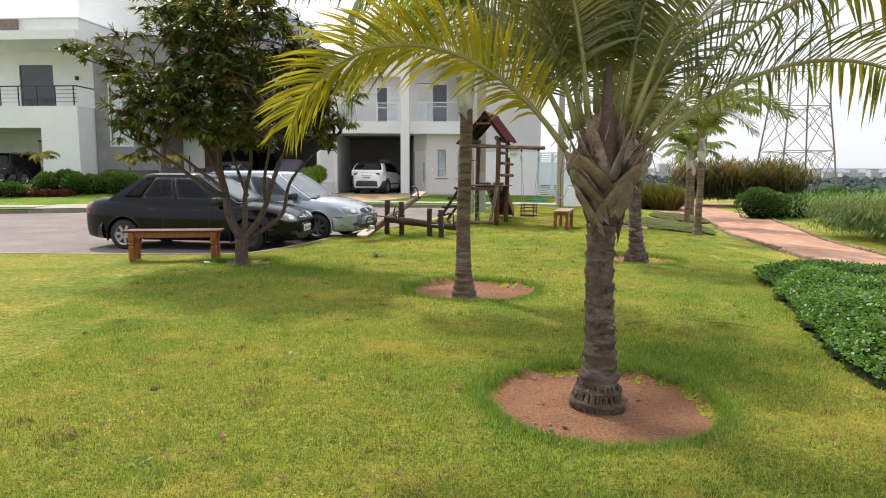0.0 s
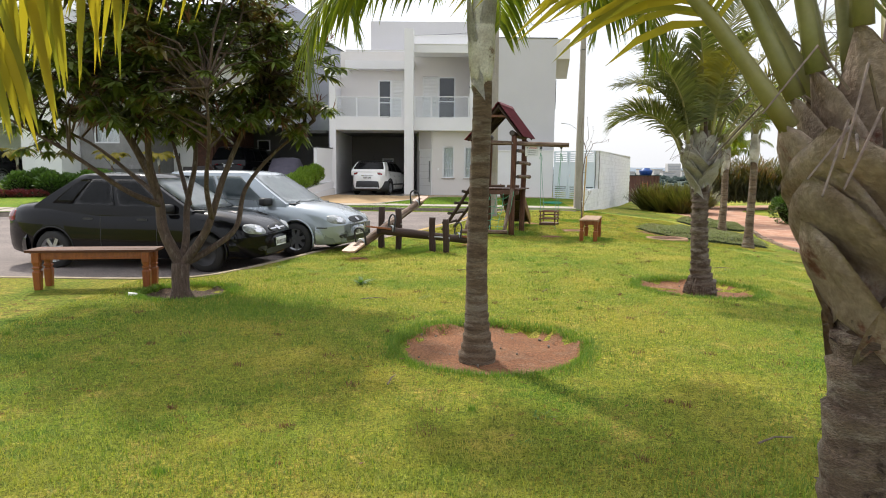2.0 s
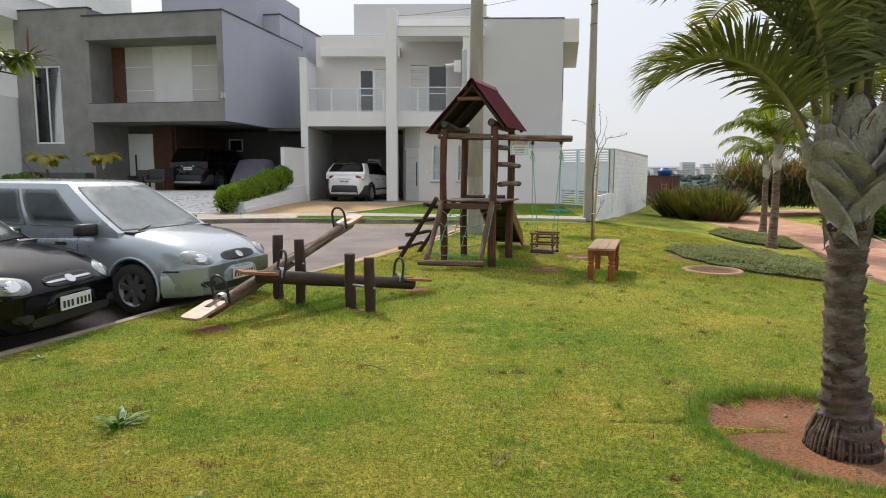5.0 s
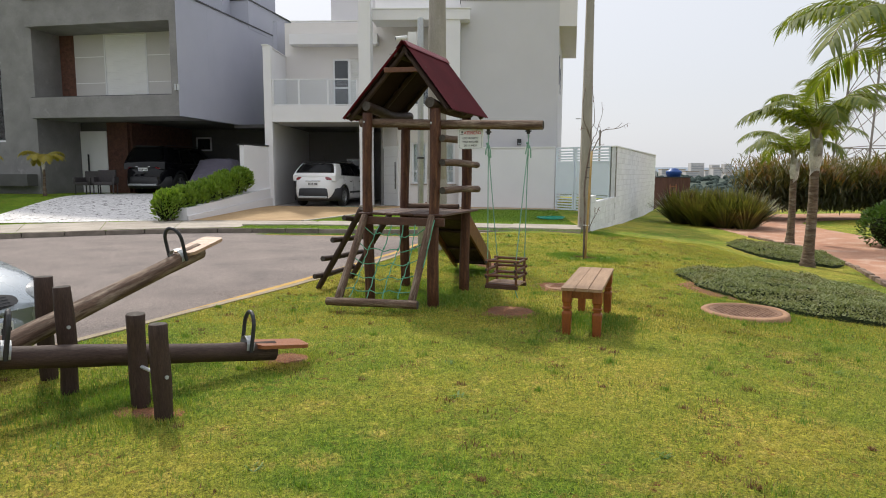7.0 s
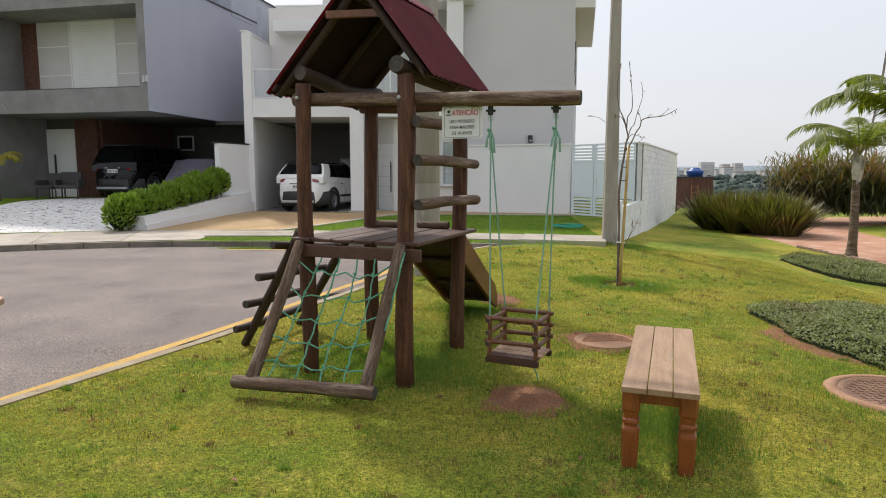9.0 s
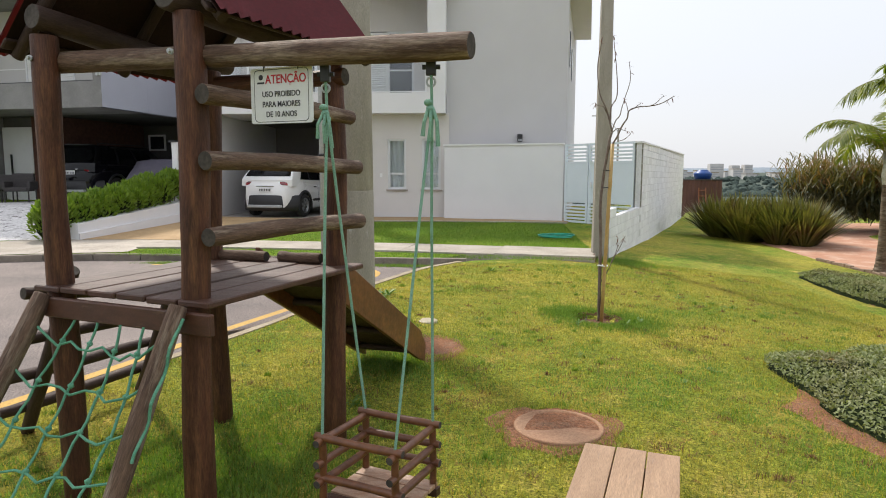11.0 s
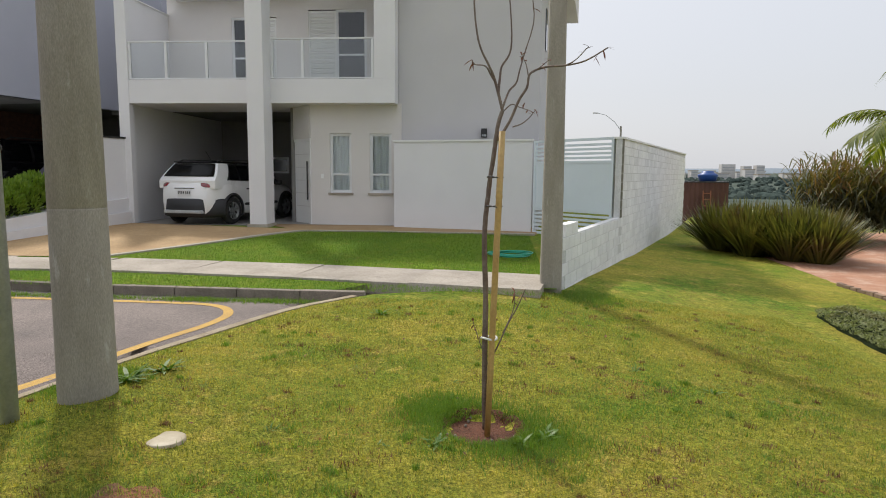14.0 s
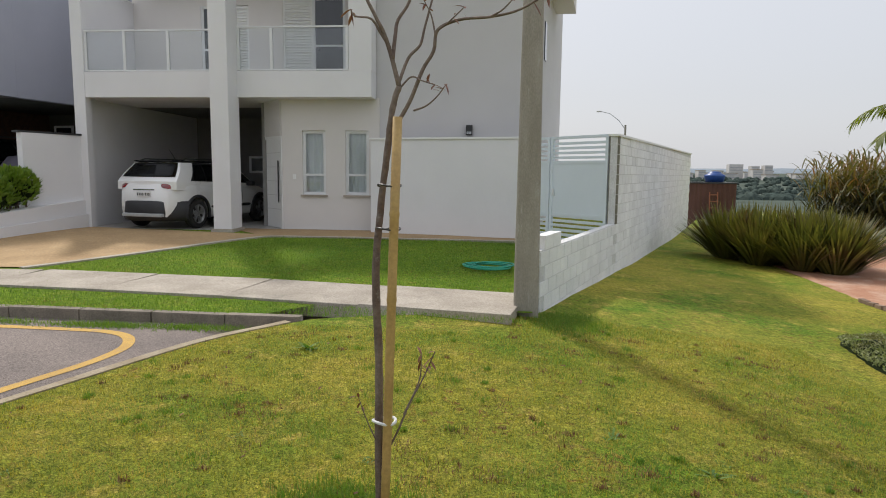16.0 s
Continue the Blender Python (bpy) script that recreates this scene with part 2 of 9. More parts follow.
LOG_DARK = mat("dark_log", (0.075, 0.045, 0.035), (0.05, 0.03, 0.024), 2.5, 22, 0.4, 0.65, 0.35, stretch=(9, 9, 1.1), spec=0.3, spots=(0.10, 0.065, 0.048), spot_scale=2.0)
LOG_END = mat("cut_log_end", (0.085, 0.07, 0.058), (0.045, 0.037, 0.03), 14, 60, 0.4, 0.85, 0.3)
PLANK = mat("deck_plank", (0.105, 0.042, 0.024), (0.068, 0.028, 0.016), 2.0, 30, 0.35, 0.5, 0.3, stretch=(1.2, 10, 10), spots=(0.18, 0.10, 0.065), spot_scale=2.0, pieces=0.25)
BENCH_TOP = mat("bench_plank", (0.42, 0.27, 0.165), (0.32, 0.20, 0.12), 2.0, 30, 0.35, 0.65, 0.35, stretch=(10, 1.0, 10), spots=(0.28, 0.20, 0.15), spot_scale=2.5, pieces=0.2)
BENCH_RED = mat("red_brown_bench_plank", (0.16, 0.055, 0.027), (0.11, 0.04, 0.02), 2.0, 30, 0.35, 0.6, 0.3, stretch=(10, 1.0, 10), spots=(0.22, 0.10, 0.055), spot_scale=2.5, pieces=0.15, spec=0.3)
BENCH_LEG = mat("orange_varnished_wood", (0.33, 0.092, 0.022), (0.24, 0.062, 0.016), 3, 25, 0.3, 0.4, 0.2, stretch=(8, 8, 1.2), coat=0.2)
SEAT_WOOD = mat("seat_board", (0.55, 0.38, 0.27), (0.43, 0.24, 0.15), 4, 30, 0.3, 0.45, 0.2, stretch=(3, 10, 10), spots=(0.65, 0.54, 0.45), spot_scale=3)
SEAT_ORANGE = mat("orange_seat_board", (0.36, 0.13, 0.05), (0.28, 0.09, 0.035), 4, 30, 0.3, 0.4, 0.2, stretch=(3, 10, 10))
SLIDE_WOOD = mat("slide_side", (0.20, 0.075, 0.03), (0.13, 0.05, 0.024), 2.2, 26, 0.4, 0.4, 0.25, spots=(0.26, 0.11, 0.04), spot_scale=2)
ROOF_RED = mat("wine_red_roof_sheet", (0.20, 0.012, 0.02), (0.16, 0.010, 0.017), 2, 50, 0.2, 0.5, 0.08)
# shade under the play roof, as a near-black brown colour
ROOF_SHADE = mat("dark_roof_shade", (0.035, 0.016, 0.013), (0.024, 0.012, 0.010), 3, 60, 0.3, 0.9, 0.2, spec=0.2)
ROPE = mat("green_rope", (0.16, 0.43, 0.28), (0.10, 0.32, 0.20), 12, 200, 0.35, 0.8, 0.4)
ROPE_PALE = mat("pale_green_rope", (0.27, 0.48, 0.36), (0.19, 0.38, 0.28), 12, 200, 0.35, 0.8, 0.4)
HOSE = mat("green_hose", (0.02, 0.33, 0.22), (0.015, 0.25, 0.17), 4, 80, 0.1, 0.35, 0.02)
BLACK = mat("black_plastic", (0.018, 0.018, 0.02), (0.026, 0.026, 0.028), 5, 90, 0.2, 0.5, 0.05)
RUBBER = mat("tyre_rubber", (0.022, 0.022, 0.022), (0.032, 0.031, 0.03), 8, 90, 0.2, 0.85, 0.2)
WHITE_PLATE = mat("white_sign_sheet", (0.76, 0.77, 0.77), (0.72, 0.73, 0.73), 4, 60, 0.04, 0.4, 0.0)
RED_INK = mat("red_ink", (0.55, 0.02, 0.03), (0.5, 0.02, 0.03), 5, 60, 0.05, 0.5, 0.0)
BLACK_INK = mat("black_ink", (0.02, 0.02, 0.025), (0.03, 0.03, 0.03), 5, 60, 0.05, 0.5, 0.0)
PALM_TRUNK = mat("ringed_palm_bark", (0.20, 0.145, 0.105), (0.085, 0.052, 0.037), 3, 40, 0.5, 0.95, 0.8, stretch=(2.5, 2.5, 7), spots=(0.30, 0.255, 0.21), spot_scale=2.0, spot_at=(0.50, 0.66), bump_size=0.02)
PALM_SMOOTH = mat("smooth_palm_bark", (0.24, 0.165, 0.105), (0.092, 0.056, 0.034), 2.6, 45, 0.6, 0.9, 0.7, stretch=(1.6, 1.6, 8), spots=(0.30, 0.25, 0.19), spot_scale=1.8, spot_at=(0.50, 0.64), bump_size=0.02)
SHAFT = mat("palm_leaf_base", (0.56, 0.46, 0.38), (0.34, 0.25, 0.18), 9, 60, 0.3, 0.75, 0.5, spots=(0.24, 0.10, 0.07), spot_scale=7, spot_at=(0.56, 0.66), bump_size=0.015)
SHAFT_PALE = mat("pale_crownshaft", (0.70, 0.68, 0.63), (0.52, 0.48, 0.42), 9, 60, 0.3, 0.75, 0.5, spots=(0.19, 0.12, 0.085), spot_scale=8, spot_at=(0.58, 0.68), bump_size=0.015)
RACHIS = mat("palm_rib", (0.21, 0.215, 0.075), (0.30, 0.26, 0.10), 3, 40, 0.15, 0.5, 0.1)
FROND = leaf_mat("silvery_palm_leaflet", (0.095, 0.112, 0.042), (0.175, 0.185, 0.078), (0.25, 0.215, 0.042), 0.42, 0.35)
FROND_GREEN = leaf_mat("green_palm_leaflet", (0.075, 0.115, 0.014), (0.22, 0.24, 0.030), None, 0.60, 0.42)
FROND_YELLOW = leaf_mat("yellow_palm_leaflet", (0.40, 0.31, 0.035), (0.20, 0.20, 0.04), None, 0.5, 0.35)
BARK = mat("tree_bark", (0.155, 0.105, 0.08), (0.085, 0.055, 0.042), 5, 45, 0.5, 0.95, 0.7, stretch=(7, 7, 2), spots=(0.27, 0.235, 0.20), spot_scale=3, spot_at=(0.56, 0.7))
TWIG = mat("pale_twig_bark", (0.25, 0.20, 0.165), (0.14, 0.095, 0.08), 5, 60, 0.35, 0.9, 0.4, spots=(0.38, 0.35, 0.32), spot_scale=5)
BAMBOO = mat("bamboo_cane", (0.53, 0.36, 0.13), (0.46, 0.29, 0.10), 5, 50, 0.2, 0.45, 0.1)
MANGO = leaf_mat("mango_leaf", (0.062, 0.095, 0.022), (0.150, 0.185, 0.050), (0.15, 0.095, 0.045), 0.45, 0.34)
MANGO_DRY = leaf_mat("red_brown_flower_stalk", (0.14, 0.05, 0.035), (0.22, 0.10, 0.055), None, 0.7, 0.1)
HEDGE = leaf_mat("hedge_leaf", (0.075, 0.17, 0.02), (0.125, 0.24, 0.035), None, 0.45, 0.3)
HEDGE_DARK = leaf_mat("dark_hedge_leaf", (0.05, 0.10, 0.018), (0.085, 0.155, 0.03), None, 0.45, 0.25)
HEDGE_BRIGHT = leaf_mat("bright_shrub_leaf", (0.11, 0.20, 0.02), (0.22, 0.31, 0.04), None, 0.45, 0.3)
SAGE = leaf_mat("sage_groundcover_leaf", (0.155, 0.19, 0.07), (0.27, 0.29, 0.12), (0.20, 0.19, 0.08), 0.6, 0.2)
FLAX = leaf_mat("flax_leaf", (0.065, 0.08, 0.02), (0.215, 0.20, 0.05), (0.12, 0.08, 0.035), 0.42, 0.2)
CANE = leaf_mat("dry_cane_leaf", (0.07, 0.085, 0.022), (0.16, 0.13, 0.042), (0.25, 0.115, 0.04), 0.6, 0.3)
# cane leaf again, darkened in colour for shade inside the thicket
CANE_SHADED = leaf_mat("shaded_cane_leaf", (0.032, 0.038, 0.014), (0.06, 0.058, 0.02), None, 0.6, 0.2)
WEED = leaf_mat("weed_leaf", (0.07, 0.15, 0.018), (0.12, 0.21, 0.03), None, 0.5, 0.3)
RED_PLANT = leaf_mat("red_foliage", (0.17, 0.03, 0.035), (0.09, 0.02, 0.025), None, 0.5, 0.2)
LITTER = mat("dry_leaf", (0.27, 0.13, 0.065), (0.17, 0.085, 0.045), 20, 60, 0.3, 0.9, 0.0, pieces=0.4)
GLASS = glass_mat("clear_pane", (0.93, 0.95, 0.95), 0.02, 0.95)
GLASS_DARK = mat("dark_window_glass", (0.02, 0.024, 0.03), (0.03, 0.034, 0.04), 1, 5, 0.1, 0.06, 0.0, spec=0.8)
CAR_GLASS = mat("tinted_car_glass", (0.008, 0.009, 0.011), (0.012, 0.013, 0.015), 1, 5, 0.05, 0.05, 0.0, spec=0.4)
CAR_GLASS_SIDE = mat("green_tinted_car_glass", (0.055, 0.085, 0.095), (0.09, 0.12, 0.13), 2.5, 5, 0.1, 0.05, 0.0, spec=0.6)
# windscreen glass with the sky's reflection put into its pale base colour
CAR_GLASS_SKY = mat("sky_pale_car_glass", (0.36, 0.40, 0.42), (0.44, 0.48, 0.50), 1.5, 5, 0.1, 0.05, 0.0, spec=0.9)
CURTAIN = mat("pale_curtain", (0.84, 0.86, 0.88), (0.76, 0.78, 0.80), 2, 60, 0.1, 0.95, 0.1)
CAR_BLACK = mat("black_car_paint", (0.004, 0.004, 0.005), (0.006, 0.006, 0.008), 1, 300, 0.05, 0.2, 0.0, coat=0.5, spec=0.05)
CAR_SILVER = mat("silver_car_paint", (0.40, 0.45, 0.49), (0.37, 0.42, 0.46), 1, 400, 0.06, 0.28, 0.0, metal=0.35, coat=1.0)
CAR_WHITE = mat("white_car_paint", (0.82, 0.82, 0.81), (0.80, 0.80, 0.79), 1, 300, 0.03, 0.3, 0.0, coat=0.8)
CAR_COVER = mat("purple_grey_car_cover", (0.115, 0.105, 0.14), (0.09, 0.082, 0.11), 3, 40, 0.15, 0.8, 0.2)
CHROME = mat("chrome", (0.7, 0.7, 0.71), (0.62, 0.62, 0.63), 5, 50, 0.05, 0.15, 0.0, metal=1.0)
ALLOY = mat("alloy_rim", (0.45, 0.46, 0.47), (0.36, 0.37, 0.38), 6, 60, 0.15, 0.35, 0.0, metal=0.8)
LAMP_GLASS = mat("headlight_glass", (0.50, 0.53, 0.54), (0.20, 0.215, 0.22), 9, 30, 0.3, 0.06, 0.0, coat=1.0)
LAMP_RED = mat("red_tail_light", (0.28, 0.006, 0.010), (0.13, 0.004, 0.007), 10, 60, 0.2, 0.12, 0.0, coat=1.0)
IRON = mat("dusty_cast_iron", (0.29, 0.165, 0.105), (0.20, 0.11, 0.072), 5, 60, 0.4, 0.85, 0.4, spots=(0.38, 0.24, 0.15), spot_scale=4)
CONTAINER = mat("rust_brown_wall", (0.115, 0.05, 0.035), (0.09, 0.04, 0.03), 0.8, 20, 0.2, 0.8, 0.1)
BLUE_TANK = mat("blue_tank_plastic", (0.02, 0.08, 0.30), (0.016, 0.065, 0.25), 1, 20, 0.1, 0.4, 0.0)
# blue-grey distance haze is painted into the far woods and hills
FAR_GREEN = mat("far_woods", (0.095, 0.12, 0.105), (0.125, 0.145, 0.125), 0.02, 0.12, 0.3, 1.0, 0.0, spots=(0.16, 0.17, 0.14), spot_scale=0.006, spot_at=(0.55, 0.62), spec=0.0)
HILLS = mat("hazed_far_hills", (0.23, 0.27, 0.31), (0.27, 0.31, 0.35), 0.004, 0.03, 0.15, 1.0, 0.0, spec=0.0)
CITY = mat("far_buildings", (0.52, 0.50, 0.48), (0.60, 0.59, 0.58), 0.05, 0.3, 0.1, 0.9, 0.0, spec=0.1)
WINDOW_FAR = mat("far_window", (0.34, 0.35, 0.37), (0.38, 0.39, 0.41), 0.3, 1, 0.1, 0.4, 0.0)
STONE = mat("small_stone", (0.33, 0.28, 0.23), (0.22, 0.18, 0.14), 8, 40, 0.3, 0.9, 0.3, pieces=0.3)
EDGE_BRICK = mat("path_edging_brick", (0.36, 0.25, 0.18), (0.27, 0.19, 0.14), 6, 40, 0.3, 0.95, 0.4, pieces=0.25)
CHAIR_DARK = mat("dark_wicker", (0.045, 0.04, 0.042), (0.07, 0.062, 0.06), 20, 90, 0.4, 0.7, 0.4)
STONE_CLAD = mat("stone_cladding", (0.30, 0.25, 0.20), (0.22, 0.185, 0.155), 4, 20, 0.4, 0.9, 0.5)


# ---- shapes ----
def world_of(ob):
    m = ob.matrix_basis.copy()
    while ob.parent:
        m = ob.parent.matrix_basis @ ob.matrix_parent_inverse @ m
        ob = ob.parent
    return m


def finish(name, bm, material, smooth=False):
    me = bpy.data.meshes.new(name)
    bmesh.ops.recalc_face_normals(bm, faces=bm.faces[:])
    bm.to_mesh(me)
    bm.free()
    for m in (material if isinstance(material, (list, tuple)) else [material]):
        me.materials.append(m)
    if smooth:
        me.polygons.foreach_set("use_smooth", [True] * len(me.polygons))
    return me


def raw(name, verts, faces, material, smooth=False):
    """A mesh straight from arrays, quick for many small faces."""
    me = bpy.data.meshes.new(name)
    me.from_pydata([tuple(v) for v in verts], [], faces)
    me.materials.append(material)
    if smooth:
        me.polygons.foreach_set("use_smooth", [True] * len(me.polygons))
    return me


def hang(ob, parent):
    ob.parent = parent
    ob.matrix_parent_inverse = world_of(parent).inverted()
    return ob


def part(name, bm, material, parent, label="", smooth=False):
    me = bm if isinstance(bm, bpy.types.Mesh) else finish(name, bm, material, smooth)
    ob = new(name, me)
    if parent is not None:
        hang(ob, parent)
    return tagged(ob, label)


def thing(name, at, label, category, group="", kind=""):
    ob = new(name)
    ob.empty_display_size = 0.2
    ob.matrix_basis = Matrix.Translation(at)
    return tagged(ob, label, category, group, kind)


def solid(name, bm, material, label, category="", group="", kind="", smooth=False):
    me = bm if isinstance(bm, bpy.types.Mesh) else finish(name, bm, material, smooth)
    return tagged(new(name, me), label, category, group, kind)


def box(bm, x0, x1, y0, y1, z0, z1, m=None, bevel=0.0):
    vs = [bm.verts.new((x, y, z)) for z in (z0, z1) for y in (y0, y1) for x in (x0, x1)]
    fs = [bm.faces.new([vs[i] for i in q]) for q in ((0, 2, 3, 1), (4, 5, 7, 6), (0, 1, 5, 4), (2, 6, 7, 3), (0, 4, 6, 2), (1, 3, 7, 5))]
    if bevel:
        es = list({e for f in fs for e in f.edges})
        r = bmesh.ops.bevel(bm, geom=es, offset=bevel, segments=2, profile=0.7, affect="EDGES")
        vs = list({v for f in r["faces"] for v in f.verts} | {v for v in vs if v.is_valid})
    if m is not None:
        bmesh.ops.transform(bm, matrix=m, verts=vs)
    return vs


def tube(bm, pts, radii, sides=8, cap=True, wobble=0.0, seed=0):
    """A tube of varying radius along a line of points."""
    rnd = random.Random(seed)
    pts = [Vector(p) for p in pts]
    if isinstance(radii, (int, float)):
        radii = [radii] * len(pts)
    rings, side = [], None
    for i, p in enumerate(pts):
        d = (pts[min(i + 1, len(pts) - 1)] - pts[max(i - 1, 0)]).normalized()
        if side is None:
            side = d.cross(Vector((0.31, 0.17, 0.93)) if abs(d.z) < 0.9 else Vector((1, 0, 0))).normalized()
        side = (side - d * side.dot(d)).normalized()
        up = d.cross(side)
        ring = []
        for k in range(sides):
            a = 2 * math.pi * k / sides
            r = radii[i] * (1 + wobble * rnd.uniform(-1, 1))
            ring.append(bm.verts.new(p + (side * math.cos(a) + up * math.sin(a)) * r))
        rings.append(ring)
    for a, b in zip(rings, rings[1:]):
        for k in range(sides):
            bm.faces.new((a[k], a[(k + 1) % sides], b[(k + 1) % sides], b[k]))
    if cap:
        bm.faces.new(rings[0][::-1])
        bm.faces.new(rings[-1])
    return rings


def lathe(bm, profile, sides=24, at=(0, 0, 0), jag=None):
    """Turn a profile of (radius, height) about the vertical through at."""
    rings = []
    for i, (r, z) in enumerate(profile):
        ring = []
        for k in range(sides):
            a = 2 * math.pi * k / sides
            rr = r * (jag(i, k, a) if jag else 1)
            ring.append(bm.verts.new((at[0] + rr * math.cos(a), at[1] + rr * math.sin(a), at[2] + z)))
        rings.append(ring)
    for a, b in zip(rings, rings[1:]):
        for k in range(sides):
            bm.faces.new((a[k], a[(k + 1) % sides], b[(k + 1) % sides], b[k]))
    bm.faces.new(rings[0][::-1])
    bm.faces.new(rings[-1])


def prism(bm, poly, z0, z1):
    """An upright block over a plan polygon; z0, z1 may be functions of (x, y)."""
    f0 = z0 if callable(z0) else (lambda x, y: z0)
    f1 = z1 if callable(z1) else (lambda x, y: z1)
    lo = [bm.verts.new((x, y, f0(x, y))) for x, y in poly]
    hi = [bm.verts.new((x, y, f1(x, y))) for x, y in poly]
    n = len(poly)
    bm.faces.new(lo[::-1])
    bm.faces.new(hi)
    for i in range(n):
        bm.faces.new((lo[i], lo[(i + 1) % n], hi[(i + 1) % n], hi[i]))


def wall(bm, x0, x1, z0, z1, y0, y1, holes=(), m=None):
    """A wall in the x-z plane from y0 to y1 thick, with openings (x0, x1, z0, z1) right through it."""
    xs = sorted({x0, x1, *(h[0] for h in holes), *(h[1] for h in holes)})
    zs = sorted({z0, z1, *(h[2] for h in holes), *(h[3] for h in holes)})
    inside = lambda x, z: x0 < x < x1 and z0 < z < z1 and not any(h[0] < x < h[1] and h[2] < z < h[3] for h in holes)
    grid = {}

    def v(x, y, z):
        if (x, y, z) not in grid:
            grid[(x, y, z)] = bm.verts.new((x, y, z))
        return grid[(x, y, z)]

    cells = [(i, k) for i in range(len(xs) - 1) for k in range(len(zs) - 1) if inside((xs[i] + xs[i + 1]) / 2, (zs[k] + zs[k + 1]) / 2)]
    for i, k in cells:
        a, b, c, d = xs[i], xs[i + 1], zs[k], zs[k + 1]
        bm.faces.new((v(a, y0, c), v(b, y0, c), v(b, y0, d), v(a, y0, d)))
        bm.faces.new((v(a, y1, c), v(a, y1, d), v(b, y1, d), v(b, y1, c)))
        for di, dk, e in ((-1, 0, ((a, c), (a, d))), (1, 0, ((b, d), (b, c))), (0, -1, ((b, c), (a, c))), (0, 1, ((a, d), (b, d)))):
            if (i + di, k + dk) not in cells:
                (p, q), (r, s) = e
                bm.faces.new((v(p, y0, q), v(r, y0, s), v(r, y1, s), v(p, y1, q)))
    if m is not None:
        bmesh.ops.transform(bm, matrix=m, verts=[x for x in grid.values()])


def along(pts, step):
    """Points at even steps along a plan line."""
    out, left = [Vector(pts[0])], step
    for a, b in zip(pts, pts[1:]):
        a, b = Vector(a), Vector(b)
        d = (b - a).length
        while left <= d:
            out.append(a.lerp(b, left / d))
            left += step
        left -= d
    return out


def smooth_line(pts, n=8):
    """A Catmull-Rom line through plan points."""
    P = [Vector(p) for p in pts]
    P = [P[0] * 2 - P[1], *P, P[-1] * 2 - P[-2]]
    out = []
    for i in range(1, len(P) - 2):
        a, b, c, d = P[i - 1:i + 3]
        for k in range(n):
            t = k / n
            out.append(0.5 * (2 * b + (c - a) * t + (2 * a - 5 * b + 4 * c - d) * t * t + (3 * b - a - 3 * c + d) * t ** 3))
    return out + [P[-2]]


def strip(bm, line, w0, w1, z0, z1, thick=None):
    """A band along a plan line between offsets w0 and w1 to its left; z0, z1 give the heights there; thick closes it downwards."""
    L = [Vector(p) for p in line]
    rows = []
    for i, p in enumerate(L):
        d = (L[min(i + 1, len(L) - 1)] - L[max(i - 1, 0)]).normalized()
        nrm = Vector((-d.y, d.x))
        a, b = p + nrm * w0, p + nrm * w1
        za, zb = z0(a.x, a.y), z1(b.x, b.y)
        row = [bm.verts.new((a.x, a.y, za)), bm.verts.new((b.x, b.y, zb))]
        if thick:
            row += [bm.verts.new((b.x, b.y, zb - thick)), bm.verts.new((a.x, a.y, za - thick))]
        rows.append(row)
    for r, s in zip(rows, rows[1:]):
        n = len(r)
        for k in range(n if n == 4 else 1):
            bm.faces.new((r[k], s[k], s[(k + 1) % n], r[(k + 1) % n]))
    if thick:
        bm.faces.new(rows[0])
        bm.faces.new(rows[-1][::-1])


def sstep(t):
    t = min(max(t, 0.0), 1.0)
    return t * t * (3 - 2 * t)


# ---- ground ----
PITS = [(1.03, 4.02, 0.72), (0.38, 8.05, 0.79), (3.36, 11.12, 0.74), (-3.22, 10.32, 0.50), (4.21, 23.08, 0.29)]
PATCHES = [(2.45, 17.9, 0.40, 0.45), (3.32, 19.6, 0.50, 0.46), (2.35, 21.45, 0.35, 0.50), (-0.18, 14.5, 0.28, 0.14), (0.42, 15.75, 0.34, 0.2), (-1.55, 13.55, 0.35, 0.2)]
EDGE = smooth_line([(-5.2, 11.2), (-4.0, 11.25), (-3.35, 11.65), (-2.85, 13.0), (-2.25, 15.0), (-1.43, 17.16), (-0.77, 18.9), (-0.2, 20.4), (0.45, 22.3), (1.0, 24.2), (1.41, 25.3), (1.80, 26.2), (2.42, 27.12)], 10)


def edge_x(y):
    for a, b in zip(EDGE, EDGE[1:]):
        if a.y <= y <= b.y and b.y > a.y:
            return a.x + (b.x - a.x) * (y - a.y) / (b.y - a.y)
    return EDGE[-1].x


def wall_x(y):
    """The foot of the white block wall."""
    return 5.36 + (y - 28.5) * 0.362


def lawn_z(x, y):
    z = -0.55 * sstep((x - 3) / 10)
    z += 0.10 * sstep((y - 23) / 4) * (1 - sstep((x - 4.5) / 4))
    z -= 26 * sstep((max(x - 45, y - 64, -y - 60) - 10) / 330)
    z += 0.15 * math.exp(-((x - 1.55) / 0.75) ** 2 - ((y - 23.0) / 1.3) ** 2)
    far = math.hypot(x, y)
    if far > 350:
        z += 25 * sstep((far - 350) / 650) + 20 * sstep((far - 1200) / 2200) * (0.75 + 0.5 * noise.noise((x * 0.0011, y * 0.0011, 3)))
    for px, py, r in PITS:
        d = math.hypot(x - px, y - py)
        if d < r + 0.2:
            z -= 0.08 * sstep((r + 0.05 - d) / 0.11)
    if far < 60:
        z += 0.025 * noise.noise((x * 0.35, y * 0.35, 0)) + 0.006 * noise.noise((x * 2.1, y * 2.1, 5))
    return z


def road_z(x, y):
    return -0.115 + 0.125 * sstep((y - 13) / 14)


